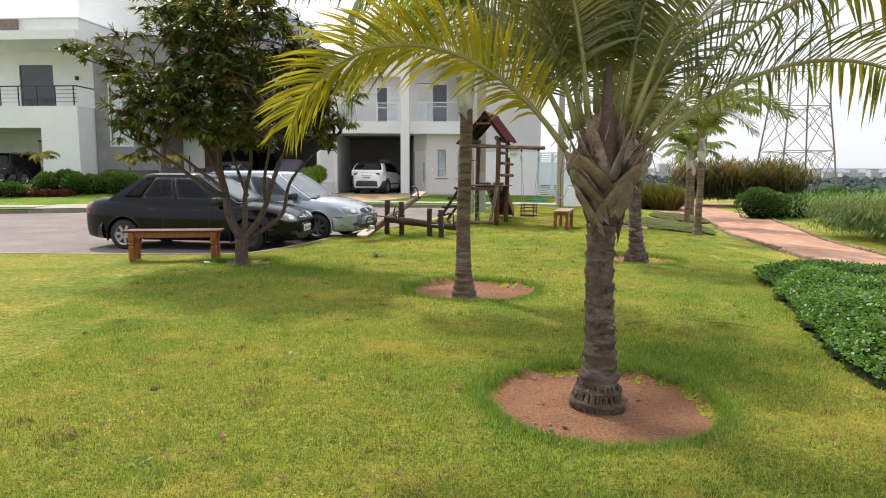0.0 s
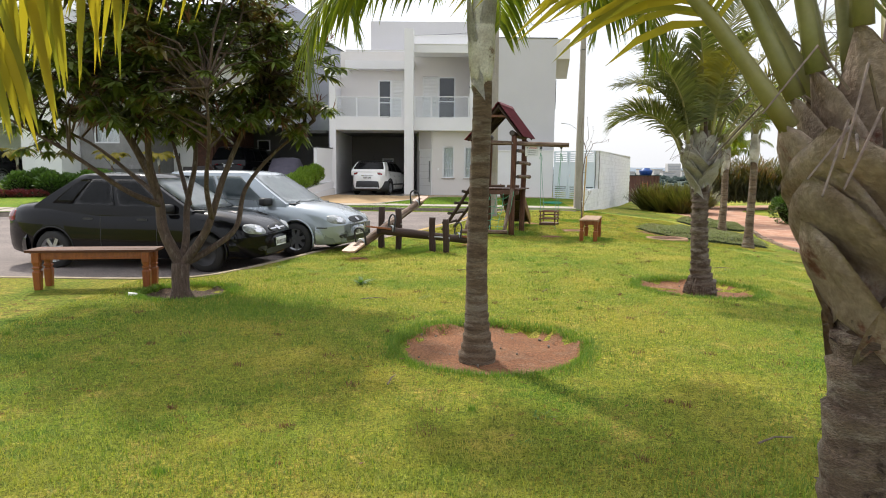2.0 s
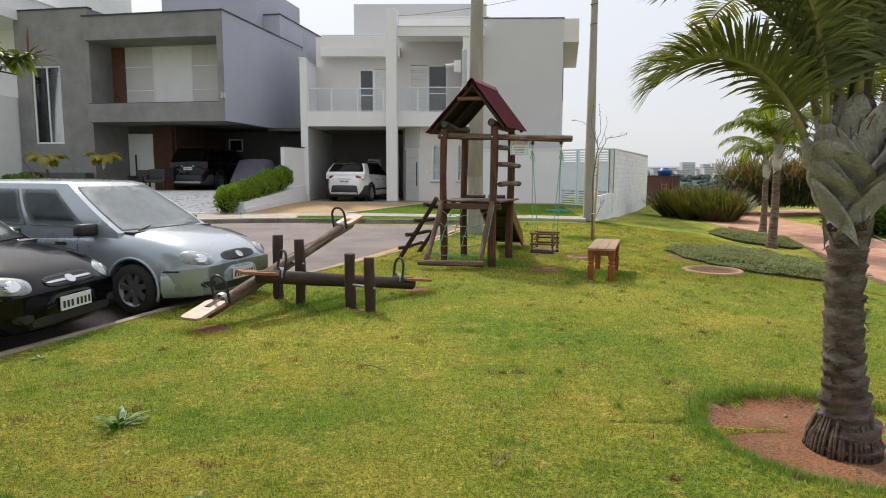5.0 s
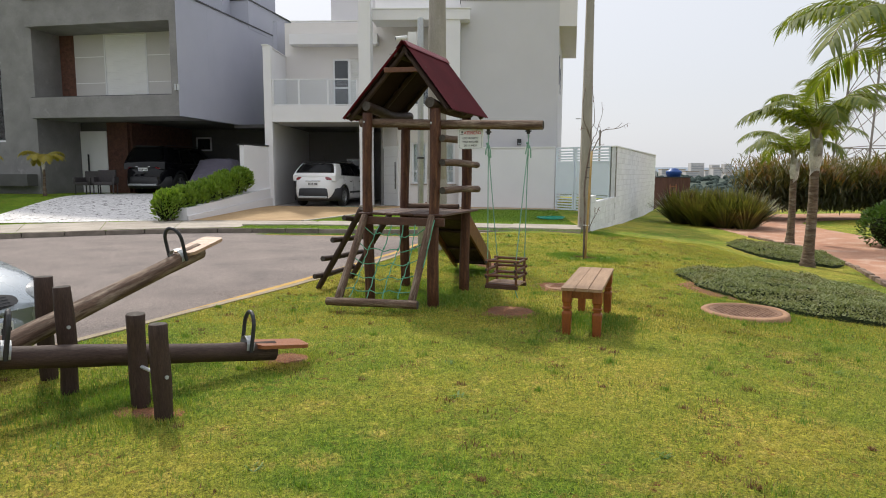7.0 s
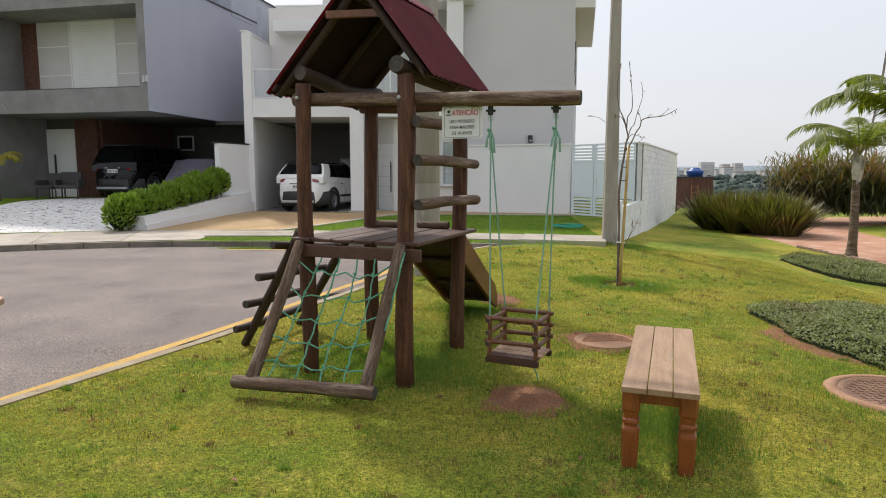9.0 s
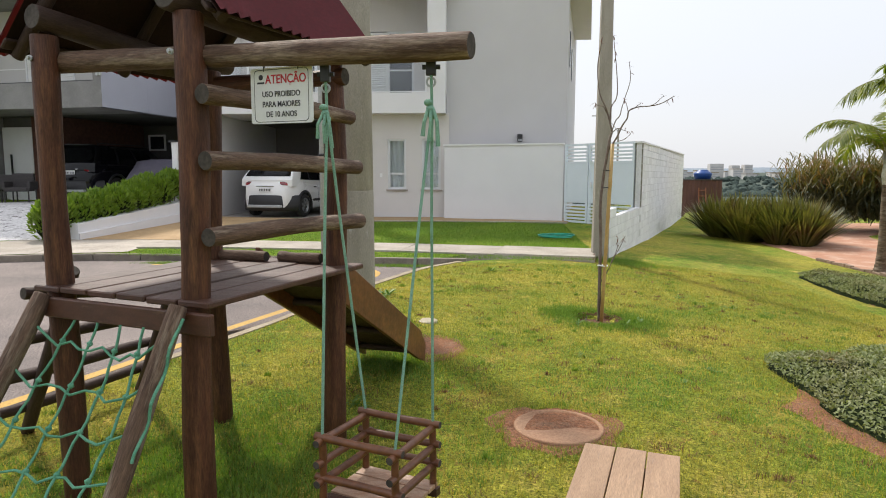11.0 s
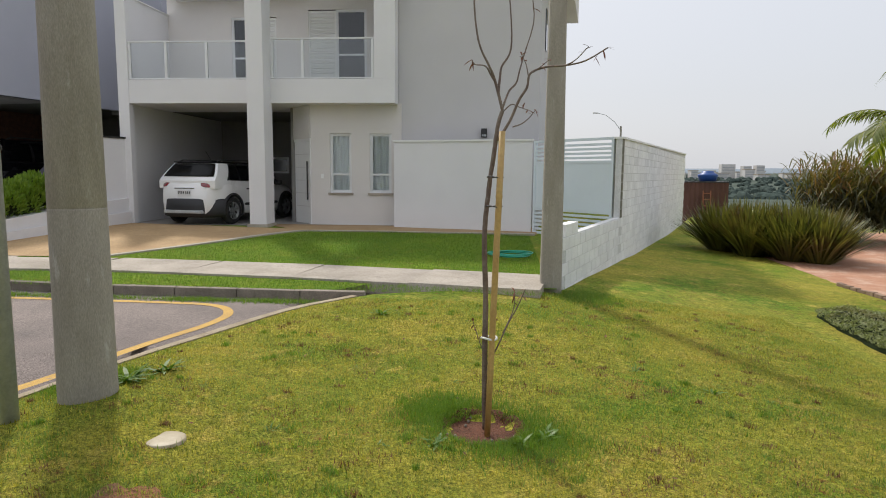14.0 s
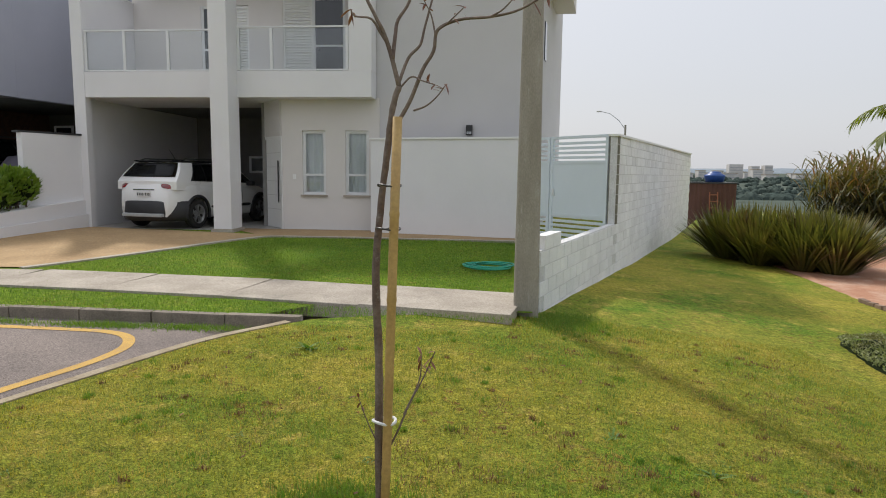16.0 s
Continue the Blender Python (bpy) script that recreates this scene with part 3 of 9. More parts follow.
def ground_block(verts, faces, rows):
    n0, w = len(verts), len(rows[0])
    for r in rows:
        verts.extend((x, y, lawn_z(x, y)) for x, y in r)
    for i in range(len(rows) - 1):
        for k in range(w - 1):
            a = n0 + i * w + k
            faces.append((a, a + 1, a + w + 1, a + w))


gv, gf = [], []
FARX = [12, 14, 17, 20, 24, 28, 33, 40, 50, 65, 85, 110, 150, 200, 280, 400, 600, 900, 1400, 2200, 3600]
west = [-90, -60, -40, -28, -20, -15, -12]
ground_block(gv, gf, [[(x, y) for x in (*west, *np.linspace(-10, 10, 168), *FARX)] for y in (-120, -60, -30, -18, -10, -6, -3, *np.linspace(-1.5, 11.2, 107))])
ground_block(gv, gf, [[(x, y) for x in (*np.linspace(edge_x(y), 10, 110), *FARX)] for y in np.linspace(11.2, 27.1, 134)])
ground_block(gv, gf, [[(x, y) for x in (*np.linspace(edge_x(27.1) + (wall_x(28.5) - edge_x(27.1)) * sstep((y - 27.1) / 1.4) if y < 28.5 else wall_x(y), max(10, wall_x(y) + 3), 44), *[max(f, wall_x(y) + 3 + 0.5 * i) for i, f in enumerate(FARX, 1)])] for y in (*np.linspace(27.1, 36, 45), *np.linspace(36.5, 60, 34))])
ground_block(gv, gf, [[(x, y) for x in (-3600, -1800, -900, -500, -250, -120, -60, -30, -10, 5, *np.linspace(wall_x(60), wall_x(60) + 20, 12), 45, 52, 60, 70, 85, 110, 150, 200, 240, 280, 330, 400, 480, 600, 740, 900, 1100, 1400, 2200, 3600)] for y in (60, 64, 70, 78, 88, 100, 120, 150, 190, 240, 300, 340, 380, 440, 500, 580, 660, 750, 850, 1000, 1200, 1400, 1900, 2500, 3300, 4000)])
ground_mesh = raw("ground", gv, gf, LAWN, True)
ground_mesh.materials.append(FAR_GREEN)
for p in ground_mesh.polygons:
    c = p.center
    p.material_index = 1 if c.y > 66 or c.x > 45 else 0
ground = tagged(new("ground", ground_mesh), "mown lawn with yellowish dry patches, falling away to a wooded valley", "ground", kind="structure")

# soil in the tree pits and worn patches
def soil_disc(name, x, y, rx, ry, seed, lift, label, material=SOIL):
    bm = bmesh.new()
    rnd = random.Random(seed)
    n, rings = 44, 9
    wob = [(1.0 if name == "soil_pit" else 0.9) + (0.15 if name == "soil_pit" else 0.34) * noise.noise((math.cos(2 * math.pi * k / n) * 1.6, math.sin(2 * math.pi * k / n) * 1.6, seed)) + rnd.uniform(-0.05, 0.05) for k in range(n)]
    grid = [[bm.verts.new((x + rx * q / rings * wob[k] * math.cos(2 * math.pi * k / n), y + ry * q / rings * wob[k] * math.sin(2 * math.pi * k / n), 0)) for k in range(n)] for q in range(1, rings + 1)]
    mid = bm.verts.new((x, y, 0))
    for k in range(n):
        bm.faces.new((mid, grid[0][k], grid[0][(k + 1) % n]))
        for a, b in zip(grid, grid[1:]):
            bm.faces.new((a[k], b[k], b[(k + 1) % n], a[(k + 1) % n]))
    for q, row in enumerate([[mid], *grid]):
        for v in row:
            edge = q == rings
            v.co.z = lawn_z(v.co.x, v.co.y) + (-0.012 if edge else lift + 0.012 * noise.noise((v.co.x * 4, v.co.y * 4, 1)))
    return solid(name, bm, material, label, "soil", kind="structure", smooth=True)


for i, (x, y, r) in enumerate(PITS):
    soil_disc("soil_pit", x, y, r + 0.05, r + 0.05, i + 1, 0.012, "bare reddish soil pit round a trunk" if i != 3 else "brown leaf mulch round the tree's foot", (SOIL, SOIL, SOIL, MULCH, SOIL_DARK)[i])
for i, (x, y, rx, ry) in enumerate(PATCHES):
    soil_disc("soil_patch", x, y, rx, ry, i + 31, 0.010, "worn patch of bare red soil in the lawn")

# ---- road, kerbs, pavement ----
bm = bmesh.new()
rx_, ry_ = np.linspace(-90, 3.0, 60), np.linspace(10.9, 29.5, 30)
grid = [[bm.verts.new((x, y, road_z(x, y) - (0.5 if x > edge_x(max(y, 11.2)) + 0.3 and y > 11.2 else 0))) for x in rx_] for y in ry_]
for a, b in zip(grid, grid[1:]):
    for k in range(len(rx_) - 1):
        bm.faces.new((a[k], a[k + 1], b[k + 1], b[k]))
road = solid("road", bm, ASPHALT, "worn pinkish-grey asphalt street ending in a bend", "road", kind="structure", smooth=True)

bm = bmesh.new()
edge_line = [Vector((-90, 11.2)), Vector((-40, 11.2)), Vector((-12, 11.2)), *EDGE]
strip(bm, edge_line, 0.0, 0.11, lambda x, y: lawn_z(x, y) + 0.012, lambda x, y: lawn_z(x, y) + 0.010, 0.22)
solid("lawn_edging", bm, EDGING, "thin flush concrete edging between lawn and street", "kerb", kind="structure")
bm = bmesh.new()
yl = smooth_line([(-4.3, 11.75), (-3.55, 12.4), (-3.1, 13.4), (-2.62, 15.0), (-1.82, 17.16), (-1.16, 18.9), (-0.6, 20.4), (-0.02, 22.2), (0.42, 23.5), (0.72, 24.8), (0.97, 25.7), (0.95, 26.3), (0.55, 26.72), (-0.4, 26.82), (-3.4, 26.9)], 8)
strip(bm, yl, -0.06, 0.06, lambda x, y: road_z(x, y) + 0.005, lambda x, y: road_z(x, y) + 0.005)
solid("yellow_line", bm, YELLOW, "worn yellow line painted along the street edge", "road marking", kind="structure")

FAR_KERB = smooth_line([(2.5, 27.2), (0.7, 27.25), (-1.7, 27.3), (-3.6, 27.45), (-6.0, 27.1), (-8.5, 26.0), (-11, 24.4), (-14, 22.6), (-20, 21.5), (-30, 21.2), (-60, 21.2)], 8)
far_kerb = thing("kerb", (-1, 27.3, 0), "weathered concrete kerb stones along the far side of the street", "kerb", kind="structure")
stones = along(FAR_KERB, 0.92)
for i, (a, b) in enumerate(zip(stones, stones[1:])):
    d = (b - a)
    ang = math.atan2(d.y, d.x)
    low = -9.6 < a.x < -4.2
    bm = bmesh.new()
    box(bm, -d.length / 2 + 0.006, d.length / 2 - 0.006, -0.13, 0.0, -0.25, 0.105 if low else 0.13, None, 0.018)
    k = part("kerb_stone", bm, KERB, far_kerb)
    mid = (a + b) / 2
    k.matrix_basis = pose(mid.x, mid.y, road_z(mid.x, mid.y) + (0.02 if low else 0.0) + random.uniform(-0.006, 0.006), 0, random.uniform(-0.5, 0.5), math.degrees(ang))
    if i > 60:
        break

# ground of the house lots behind the kerb: one gently rising sheet
def lot_z(x, y):
    return 0.13 + (0.17 + 0.42 * sstep((-6.8 - x) / 1.8)) * sstep((y - 29.2 + 0.25 * max(0, -9 - x)) / 6.5) + 0.006 * noise.noise((x, y, 4))


def kerb_y(x):
    for a, b in zip(FAR_KERB, FAR_KERB[1:]):
        if b.x <= x <= a.x and a.x > b.x:
            return a.y + (b.y - a.y) * (a.x - x) / (a.x - b.x)
    return FAR_KERB[0].y if x > 0 else FAR_KERB[-1].y


def sheet(name, poly, zf, material, label, category, lift=0.0, cuts=0.5):
    """A draped sheet over a plan polygon (four corners), finely cut."""
    bm = bmesh.new()
    a, b, c, d = [Vector(p) for p in poly]
    n = max(2, int(max((b - a).length, (c - d).length) / cuts))
    k = max(2, int(max((d - a).length, (c - b).length) / cuts))
    g = []
    for i in range(k + 1):
        row = []
        for j in range(n + 1):
            p = a.lerp(b, j / n).lerp(d.lerp(c, j / n), i / k)
            row.append(bm.verts.new((p.x, p.y, zf(p.x, p.y) + lift)))
        g.append(row)
    for r, s in zip(g, g[1:]):
        for j in range(n):
            bm.faces.new((r[j], r[j + 1], s[j + 1], s[j]))
    return solid(name, bm, material, label, category, kind="structure", smooth=True)


bm = bmesh.new()
lx = np.linspace(-60, 5.2, 120)
g = []
for x in lx:
    y0 = kerb_y(x) + 0.02 if x < 2.4 else 28.0
    g.append([bm.verts.new((x, y0 + (60 - y0) * t, lot_z(x, y0 + (60 - y0) * t) - (0.03 if x > 4.6 else 0))) for t in (0, 0.01, 0.02, 0.05, 0.09, 0.13, 0.17, 0.21, 0.25, 0.3, 0.4, 0.6, 1.0)])
for r, s in zip(g, g[1:]):
    for j in range(12):
        bm.faces.new((r[j], s[j], s[j + 1], r[j + 1]))
lots = solid("verge", bm, FRONT_LAWN, "green grass verge and front gardens behind the kerb", "lawn", kind="structure", smooth=True)

slabs = thing("pavement", (0, 28.9, 0.1), "pale worn concrete pavement slabs crossing the front gardens", "pavement", kind="structure")
PAVE = smooth_line([(5.05, 28.25), (3.4, 28.55), (0, 29.05), (-3.2, 29.25), (-6.0, 28.75), (-8.6, 27.6), (-11.2, 26.0), (-14, 24.2), (-20, 23.1), (-30, 22.8)], 8)
pv = along(PAVE, 1.95)


def pave_side(i, off):
    d = (pv[min(i + 1, len(pv) - 1)] - pv[max(i - 1, 0)]).normalized()
    return pv[i] + Vector((-d.y, d.x)) * off


for i, (a, b) in enumerate(zip(pv, pv[1:])):
    d, mid = b - a, (a + b) / 2
    if -14.5 < mid.x < -3.9:
        # before the driveways the concrete reaches from the kerb to the paving
        p, q = pave_side(i, 1.36), pave_side(i + 1, 1.36)
        r, s = pave_side(i + 1, -1.75), pave_side(i, -1.75)
        p, q = p.lerp(q, 0.004), q.lerp(p, 0.004)
        r, s = r.lerp(s, 0.004), s.lerp(r, 0.004)
        sheet("driveway_crossing", [tuple(p), tuple(q), tuple(r), tuple(s)], lot_z, PAVING, "pale concrete crossing between kerb and driveway", "pavement", 0.012, 0.3)
        continue
    bm = bmesh.new()
    end = 0.22 if i == 0 else 0.0
    box(bm, -d.length / 2 + 0.006, d.length / 2 - 0.006, -0.70, 0.70, -0.16 - end, 0.03, None, 0.008)
    s = part("slab", bm, PAVING, slabs)
    s.matrix_basis = pose(mid.x, mid.y, lot_z(mid.x, mid.y) + 0.006, 0, random.uniform(-0.25, 0.25), math.degrees(math.atan2(d.y, d.x)))

# ochre stone driveway, laid in courses of small rough stones
sheet("driveway", [(-6.8, 29.95), (-3.3, 30.15), (-0.6, 34.9), (-6.2, 36.1)], lot_z, APRON, "ochre natural stone driveway to the carport", "driveway", 0.018, 0.3)
sheet("garden_path", [(-0.75, 34.62), (5.3, 34.5), (5.4, 36.5), (-2.4, 36.4)], lot_z, APRON, "ochre stone strip along the house front", "path", 0.014, 0.3)
bm = bmesh.new()
strip(bm, smooth_line([(-3.25, 30.1), (-2.0, 32.3), (-0.95, 34.2), (-0.4, 34.62), (1.5, 34.66), (5.25, 34.55)], 6), -0.07, 0.07, lambda x, y: lot_z(x, y) + 0.03, lambda x, y: lot_z(x, y) + 0.03, 0.05)
solid("driveway_edging", bm, PAVING, "narrow pale stone edging between driveway and grass", "edging", kind="structure")
sheet("cobbled_driveway", [(-12.9, 28.1), (-7.7, 29.75), (-7.1, 36.9), (-13.6, 37.2)], lot_z, COBBLE, "white stone mosaic driveway flecked with dark chips", "driveway", 0.022, 0.4)

# ---- red dirt path through the garden ----
PATH_LINE = smooth_line([(6.2, -8), (7.2, 2), (8.2, 8), (8.9, 12.5), (9.6, 16.5), (10.6, 20.5), (12.2, 25), (13.4, 29.5), (13.9, 33), (14.3, 38), (16, 42), (22, 45), (32, 46)], 8)
bm = bmesh.new()
cols = np.linspace(-1.45, 1.35, 9)
L = PATH_LINE
rows = []
for i, p in enumerate(L):
    d = (L[min(i + 1, len(L) - 1)] - L[max(i - 1, 0)]).normalized()
    nrm = Vector((d.y, -d.x))
    wide = 1 + 0.55 * sstep((p.y - 27) / 6)
    rows.append([bm.verts.new((q.x, q.y, lawn_z(q.x, q.y) + 0.03 - 0.02 * abs(c) / 1.4 + 0.01 * noise.noise((q.x * 1.5, q.y * 1.5, 7)))) for c in cols for q in [p + nrm * (c * wide)]])
for r, s in zip(rows, rows[1:]):
    for k in range(8):
        bm.faces.new((r[k], r[k + 1], s[k + 1], s[k]))
solid("dirt_path", bm, PATH, "reddish bare earth path curving through the garden", "path", kind="structure", smooth=True)
edgings = thing("path_edging", (9, 15, -0.3), "row of small reddish edging bricks along the earth path", "edging", kind="structure")
bm = bmesh.new()
box(bm, -0.115, 0.115, -0.05, 0.05, -0.1, 0.045, None, 0.012)
brick_mesh = finish("edging_brick", bm, EDGE_BRICK)
for off in (-1.5, 1.42):
    line = []
    for i, p in enumerate(L):
        if not -2 < p.y < 34:
            continue
        d = (L[min(i + 1, len(L) - 1)] - L[max(i - 1, 0)]).normalized()
        line.append(p + Vector((d.y, -d.x)) * (off * (1 + 0.55 * sstep((p.y - 27) / 6))))
    pts = [q for q in along(line, 0.26) if 7 < q.y < 33]
    for a, b in zip(pts, pts[1:]):
        ob = part("edging_brick", brick_mesh, None, edgings)
        ob.matrix_basis = pose(a.x, a.y, lawn_z(a.x, a.y) + 0.03 + random.uniform(-0.02, 0.015), random.uniform(-3, 3), random.uniform(-4, 4), math.degrees(math.atan2((b - a).y, (b - a).x)) + random.uniform(-5, 5))


# ---- houses ----
def window(parent, x0, x1, z0, z1, y, panes=2, frame_mat=ALU, glass=GLASS_DARK, split=None, depth=0.06, m=None, label=""):
    """A framed window in the opening, facing -y."""
    bm = bmesh.new()
    t = 0.05
    wall(bm, x0, x1, z0, z1, y, y + depth, [(x0 + t, x1 - t, z0 + t, z1 - t)], m)
    w = part("window", bm, frame_mat, parent, label)
    n = panes
    for i in range(n):
        a, b = x0 + t + (x1 - x0 - 2 * t) * i / n, x0 + t + (x1 - x0 - 2 * t) * (i + 1) / n
        cuts = [z0 + t, *( [z0 + t + (z1 - z0 - 2 * t) * split] if split else []), z1 - t]
        for c, d in zip(cuts, cuts[1:]):
            bm = bmesh.new()
            box(bm, a + 0.025, b - 0.025, y + 0.025, y + 0.035, c + 0.025, d - 0.025, m)
            pn = part("pane", bm, glass, w)
            pn.visible_shadow = glass is not GLASS
            bm = bmesh.new()
            wall(bm, a, b, c, d, y + 0.012, y + 0.048, [(a + 0.028, b - 0.028, c + 0.028, d - 0.028)], m)
            part("sash", bm, frame_mat, w)
    return w


def shutter(parent, x0, x1, z0, z1, y, m=None, step=0.075, material=WHITE):
    bm = bmesh.new()
    wall(bm, x0, x1, z0, z1, y, y + 0.04, [(x0 + 0.05, x1 - 0.05, z0 + 0.06, z1 - 0.06)], m)
    s = part("shutter", bm, material, parent, "white louvred shutter")
    bm = bmesh.new()
    box(bm, x0 + 0.04, x1 - 0.04, y + 0.034, y + 0.040, z0 + 0.05, z1 - 0.05, m)
    part("back_panel", bm, material, s)
    z = z0 + 0.06
    while z < z1 - 0.08:
        bm = bmesh.new()
        vs = box(bm, x0 + 0.05, x1 - 0.05, -0.022, 0.022, -0.006, 0.006)
        bmesh.ops.transform(bm, matrix=(m or Matrix()) @ Matrix.Translation((0, y + 0.02, z + step / 2)) @ Matrix.Rotation(radians(48), 4, "X"), verts=vs)
        part("slat", bm, material, s)
        z += step
    return s


def curtain(parent, x0, x1, z0, z1, y, m=None):
    bm = bmesh.new()
    n = max(8, int((x1 - x0) / 0.03))
    for a, b in zip(range(n), range(1, n + 1)):
        q = [(x0 + (x1 - x0) * t / n, y + 0.025 * math.sin(t * 1.15) + 0.01 * math.sin(t * 0.41), z) for t, z in ((a, z0), (b, z0), (b, z1), (a, z1))]
        bm.faces.new([bm.verts.new(p) for p in q])
    bmesh.ops.remove_doubles(bm, verts=bm.verts[:], dist=1e-4)
    if m is not None:
        bmesh.ops.transform(bm, matrix=m, verts=bm.verts[:])
    return part("curtain", bm, CURTAIN, parent, "pale grey pleated curtain", True)


def rail(parent, x0, x1, z0, z1, y, posts):
    """A glazed balcony rail with posts of white aluminium."""
    bm = bmesh.new()
    box(bm, x0, x1, y - 0.03, y + 0.03, z1 - 0.04, z1, None, 0.008)
    r = part("balcony_rail", bm, ALU, parent, "white aluminium handrail with clear glass panels")
    bm = bmesh.new()
    box(bm, x0, x1, y - 0.02, y + 0.02, z0, z0 + 0.03)
    part("bottom_rail", bm, ALU, r)
    for p in posts:
        bm = bmesh.new()
        box(bm, p - 0.035, p + 0.035, y - 0.025, y + 0.025, z0, z1 - 0.04)
        part("post", bm, ALU, r)
    xs = sorted([x0, *posts, x1])
    for a, b in zip(xs, xs[1:]):
        if b - a > 0.2:
            bm = bmesh.new()
            box(bm, a + 0.035, b - 0.035, y - 0.005, y + 0.005, z0 + 0.03, z1 - 0.05)
            g = part("glass_panel", bm, GLASS, r)
            g.visible_shadow = False


FL = 0.31
house_a = thing("house", (0, 36, FL), "two-storey off-white house with carport, glazed balconies and flat parapets", "house")
# ground floor: carport (west) and entrance wall
bm = bmesh.new()
wall(bm, -0.96, 1.62, FL - 0.3, 3.70, 36.55, 36.75, [(-0.42, 0.20, 1.22, 2.88), (0.72, 1.34, 1.22, 2.88)])
part("wall", bm, STUCCO_BEIGE, house_a, "beige stuccoed entrance wall")
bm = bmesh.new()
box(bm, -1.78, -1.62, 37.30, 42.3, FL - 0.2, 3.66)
part("wall", bm, CARPORT_SHADE, house_a)
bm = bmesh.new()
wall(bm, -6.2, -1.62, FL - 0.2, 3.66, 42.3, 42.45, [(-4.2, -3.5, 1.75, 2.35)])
part("wall", bm, CARPORT_SHADE, house_a)
window(house_a, -4.2, -3.5, 1.75, 2.35, 42.32, 1)
bm = bmesh.new()
box(bm, -6.26, -6.08, 36.0, 46.0, FL - 0.3, 6.62)
part("wall", bm, STUCCO, house_a)
bm = bmesh.new()
box(bm, -6.3, 1.6, 35.95, 42.4, FL - 0.12, FL)
part("carport_floor", bm, mat("carport_tile", (0.38, 0.365, 0.345), (0.34, 0.325, 0.305), 2, 40, 0.1, 0.45, 0.05), house_a, "grey tiled carport floor")
# balcony slab, fascia
bm = bmesh.new()
box(bm, -6.08, 1.52, 36.0, 38.6, 3.66, 4.30)
part("balcony_slab", bm, STUCCO, house_a)
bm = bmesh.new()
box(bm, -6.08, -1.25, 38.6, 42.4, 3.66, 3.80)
part("carport_ceiling", bm, CARPORT_SHADE, house_a)
bm = bmesh.new()
box(bm, -6.24, -5.94, 35.98, 36.22, FL - 0.2, 6.62, None, 0.008)
part("pillar", bm, STUCCO, house_a)
bm = bmesh.new()
box(bm, -2.36, -1.90, 35.45, 36.10, FL - 0.2, 8.62, None, 0.008)
part("pillar", bm, STUCCO, house_a)
bm = bmesh.new()
box(bm, -2.42, -1.84, 35.40, 36.14, FL - 0.05, FL + 0.07, None, 0.006)
part("pillar_base", bm, PAVING, house_a)
bm = bmesh.new()
box(bm, 0.96, 1.53, 36.0, 36.56, 4.30, 7.62, None, 0.006)
part("pillar", bm, STUCCO, house_a)
bm = bmesh.new()
box(bm, -1.90, 1.90, 35.96, 37.2, 7.55, 7.95, None, 0.006)
part("fascia", bm, STUCCO, house_a)
bm = bmesh.new()
box(bm, -5.75, -2.0, 38.0, 38.75, 7.05, 7.48, None, 0.006)
part("fascia", bm, STUCCO, house_a)
# upper rooms behind the balconies
bm = bmesh.new()
wall(bm, -6.1, 1.6, 4.30, 8.05, 38.6, 38.8, [(-4.03, -2.60, 4.30, 6.55), (-1.58, 0.24, 4.30, 6.75)])
part("wall", bm, STUCCO_BEIGE, house_a, "beige stuccoed upper wall behind the balcony")
window(house_a, -4.03, -3.30, 4.30, 6.55, 38.62, 1, split=0.45)
shutter(house_a, -3.30, -2.60, 4.32, 6.53, 38.62)
shutter(house_a, -1.58, -0.72, 4.32, 6.72, 38.62)
window(house_a, -0.72, 0.24, 4.30, 6.75, 38.62, 1, split=0.45)
bm = bmesh.new()
wall(bm, -1.85, 1.5, 4.30, 7.6, 38.84, 38.86)
part("backing", bm, DARK_CEMENT, house_a)
bm = bmesh.new()
box(bm, -5.85, -2.1, 38.75, 45, 7.48, 8.15)
part("parapet", bm, STUCCO, house_a)
bm = bmesh.new()
box(bm, -1.95, 2.1, 37.2, 45, 7.95, 8.62)
part("parapet", bm, STUCCO, house_a)
for x0, x1, y0, y1, z in ((-5.88, -2.07, 38.72, 38.95, 8.15), (-1.98, 2.13, 37.17, 37.4, 8.62), (-1.93, 1.93, 35.93, 36.2, 7.95), (-6.30, -6.04, 35.95, 39, 6.62)):
    bm = bmesh.new()
    box(bm, x0, x1, y0, y1, z, z + 0.035)
    part("coping", bm, WHITE, house_a)
bm = bmesh.new()
box(bm, -4.9, 2.2, 42.5, 47, 8.0, 10.55)
part("tank_room", bm, STUCCO_GREY, house_a, "grey-beige water tank room on the roof")
# tall grey-beige wing to the east with a slanting side
SIDE = Vector((0.155, 0.988))
bm = bmesh.new()
prism(bm, [(1.53, 36.60), (5.42, 36.60), (5.42 + SIDE.x * 10.5, 36.60 + SIDE.y * 10.5), (1.53, 47.0)], FL - 0.3, 8.42)
wing = part("wing", bm, STUCCO_GREY, house_a, "tall plain greige stucco wing")
bm = bmesh.new()
prism(bm, [(5.424, 36.64), (6.12, 36.64), (6.12 + SIDE.x * 7.2, 36.64 + SIDE.y * 7.2), (5.424 + SIDE.x * 7.2, 36.64 + SIDE.y * 7.2)], 7.42, 8.42)
part("eave", bm, STUCCO_BEIGE, house_a, "boxed roof overhang")
bm = bmesh.new()
prism(bm, [(1.50, 36.57), (5.46, 36.57), (5.46 + SIDE.x * 10.5, 36.57 + SIDE.y * 10.5), (1.50, 47.05)], 8.42, 8.46)
part("coping", bm, DARK_METAL, house_a)
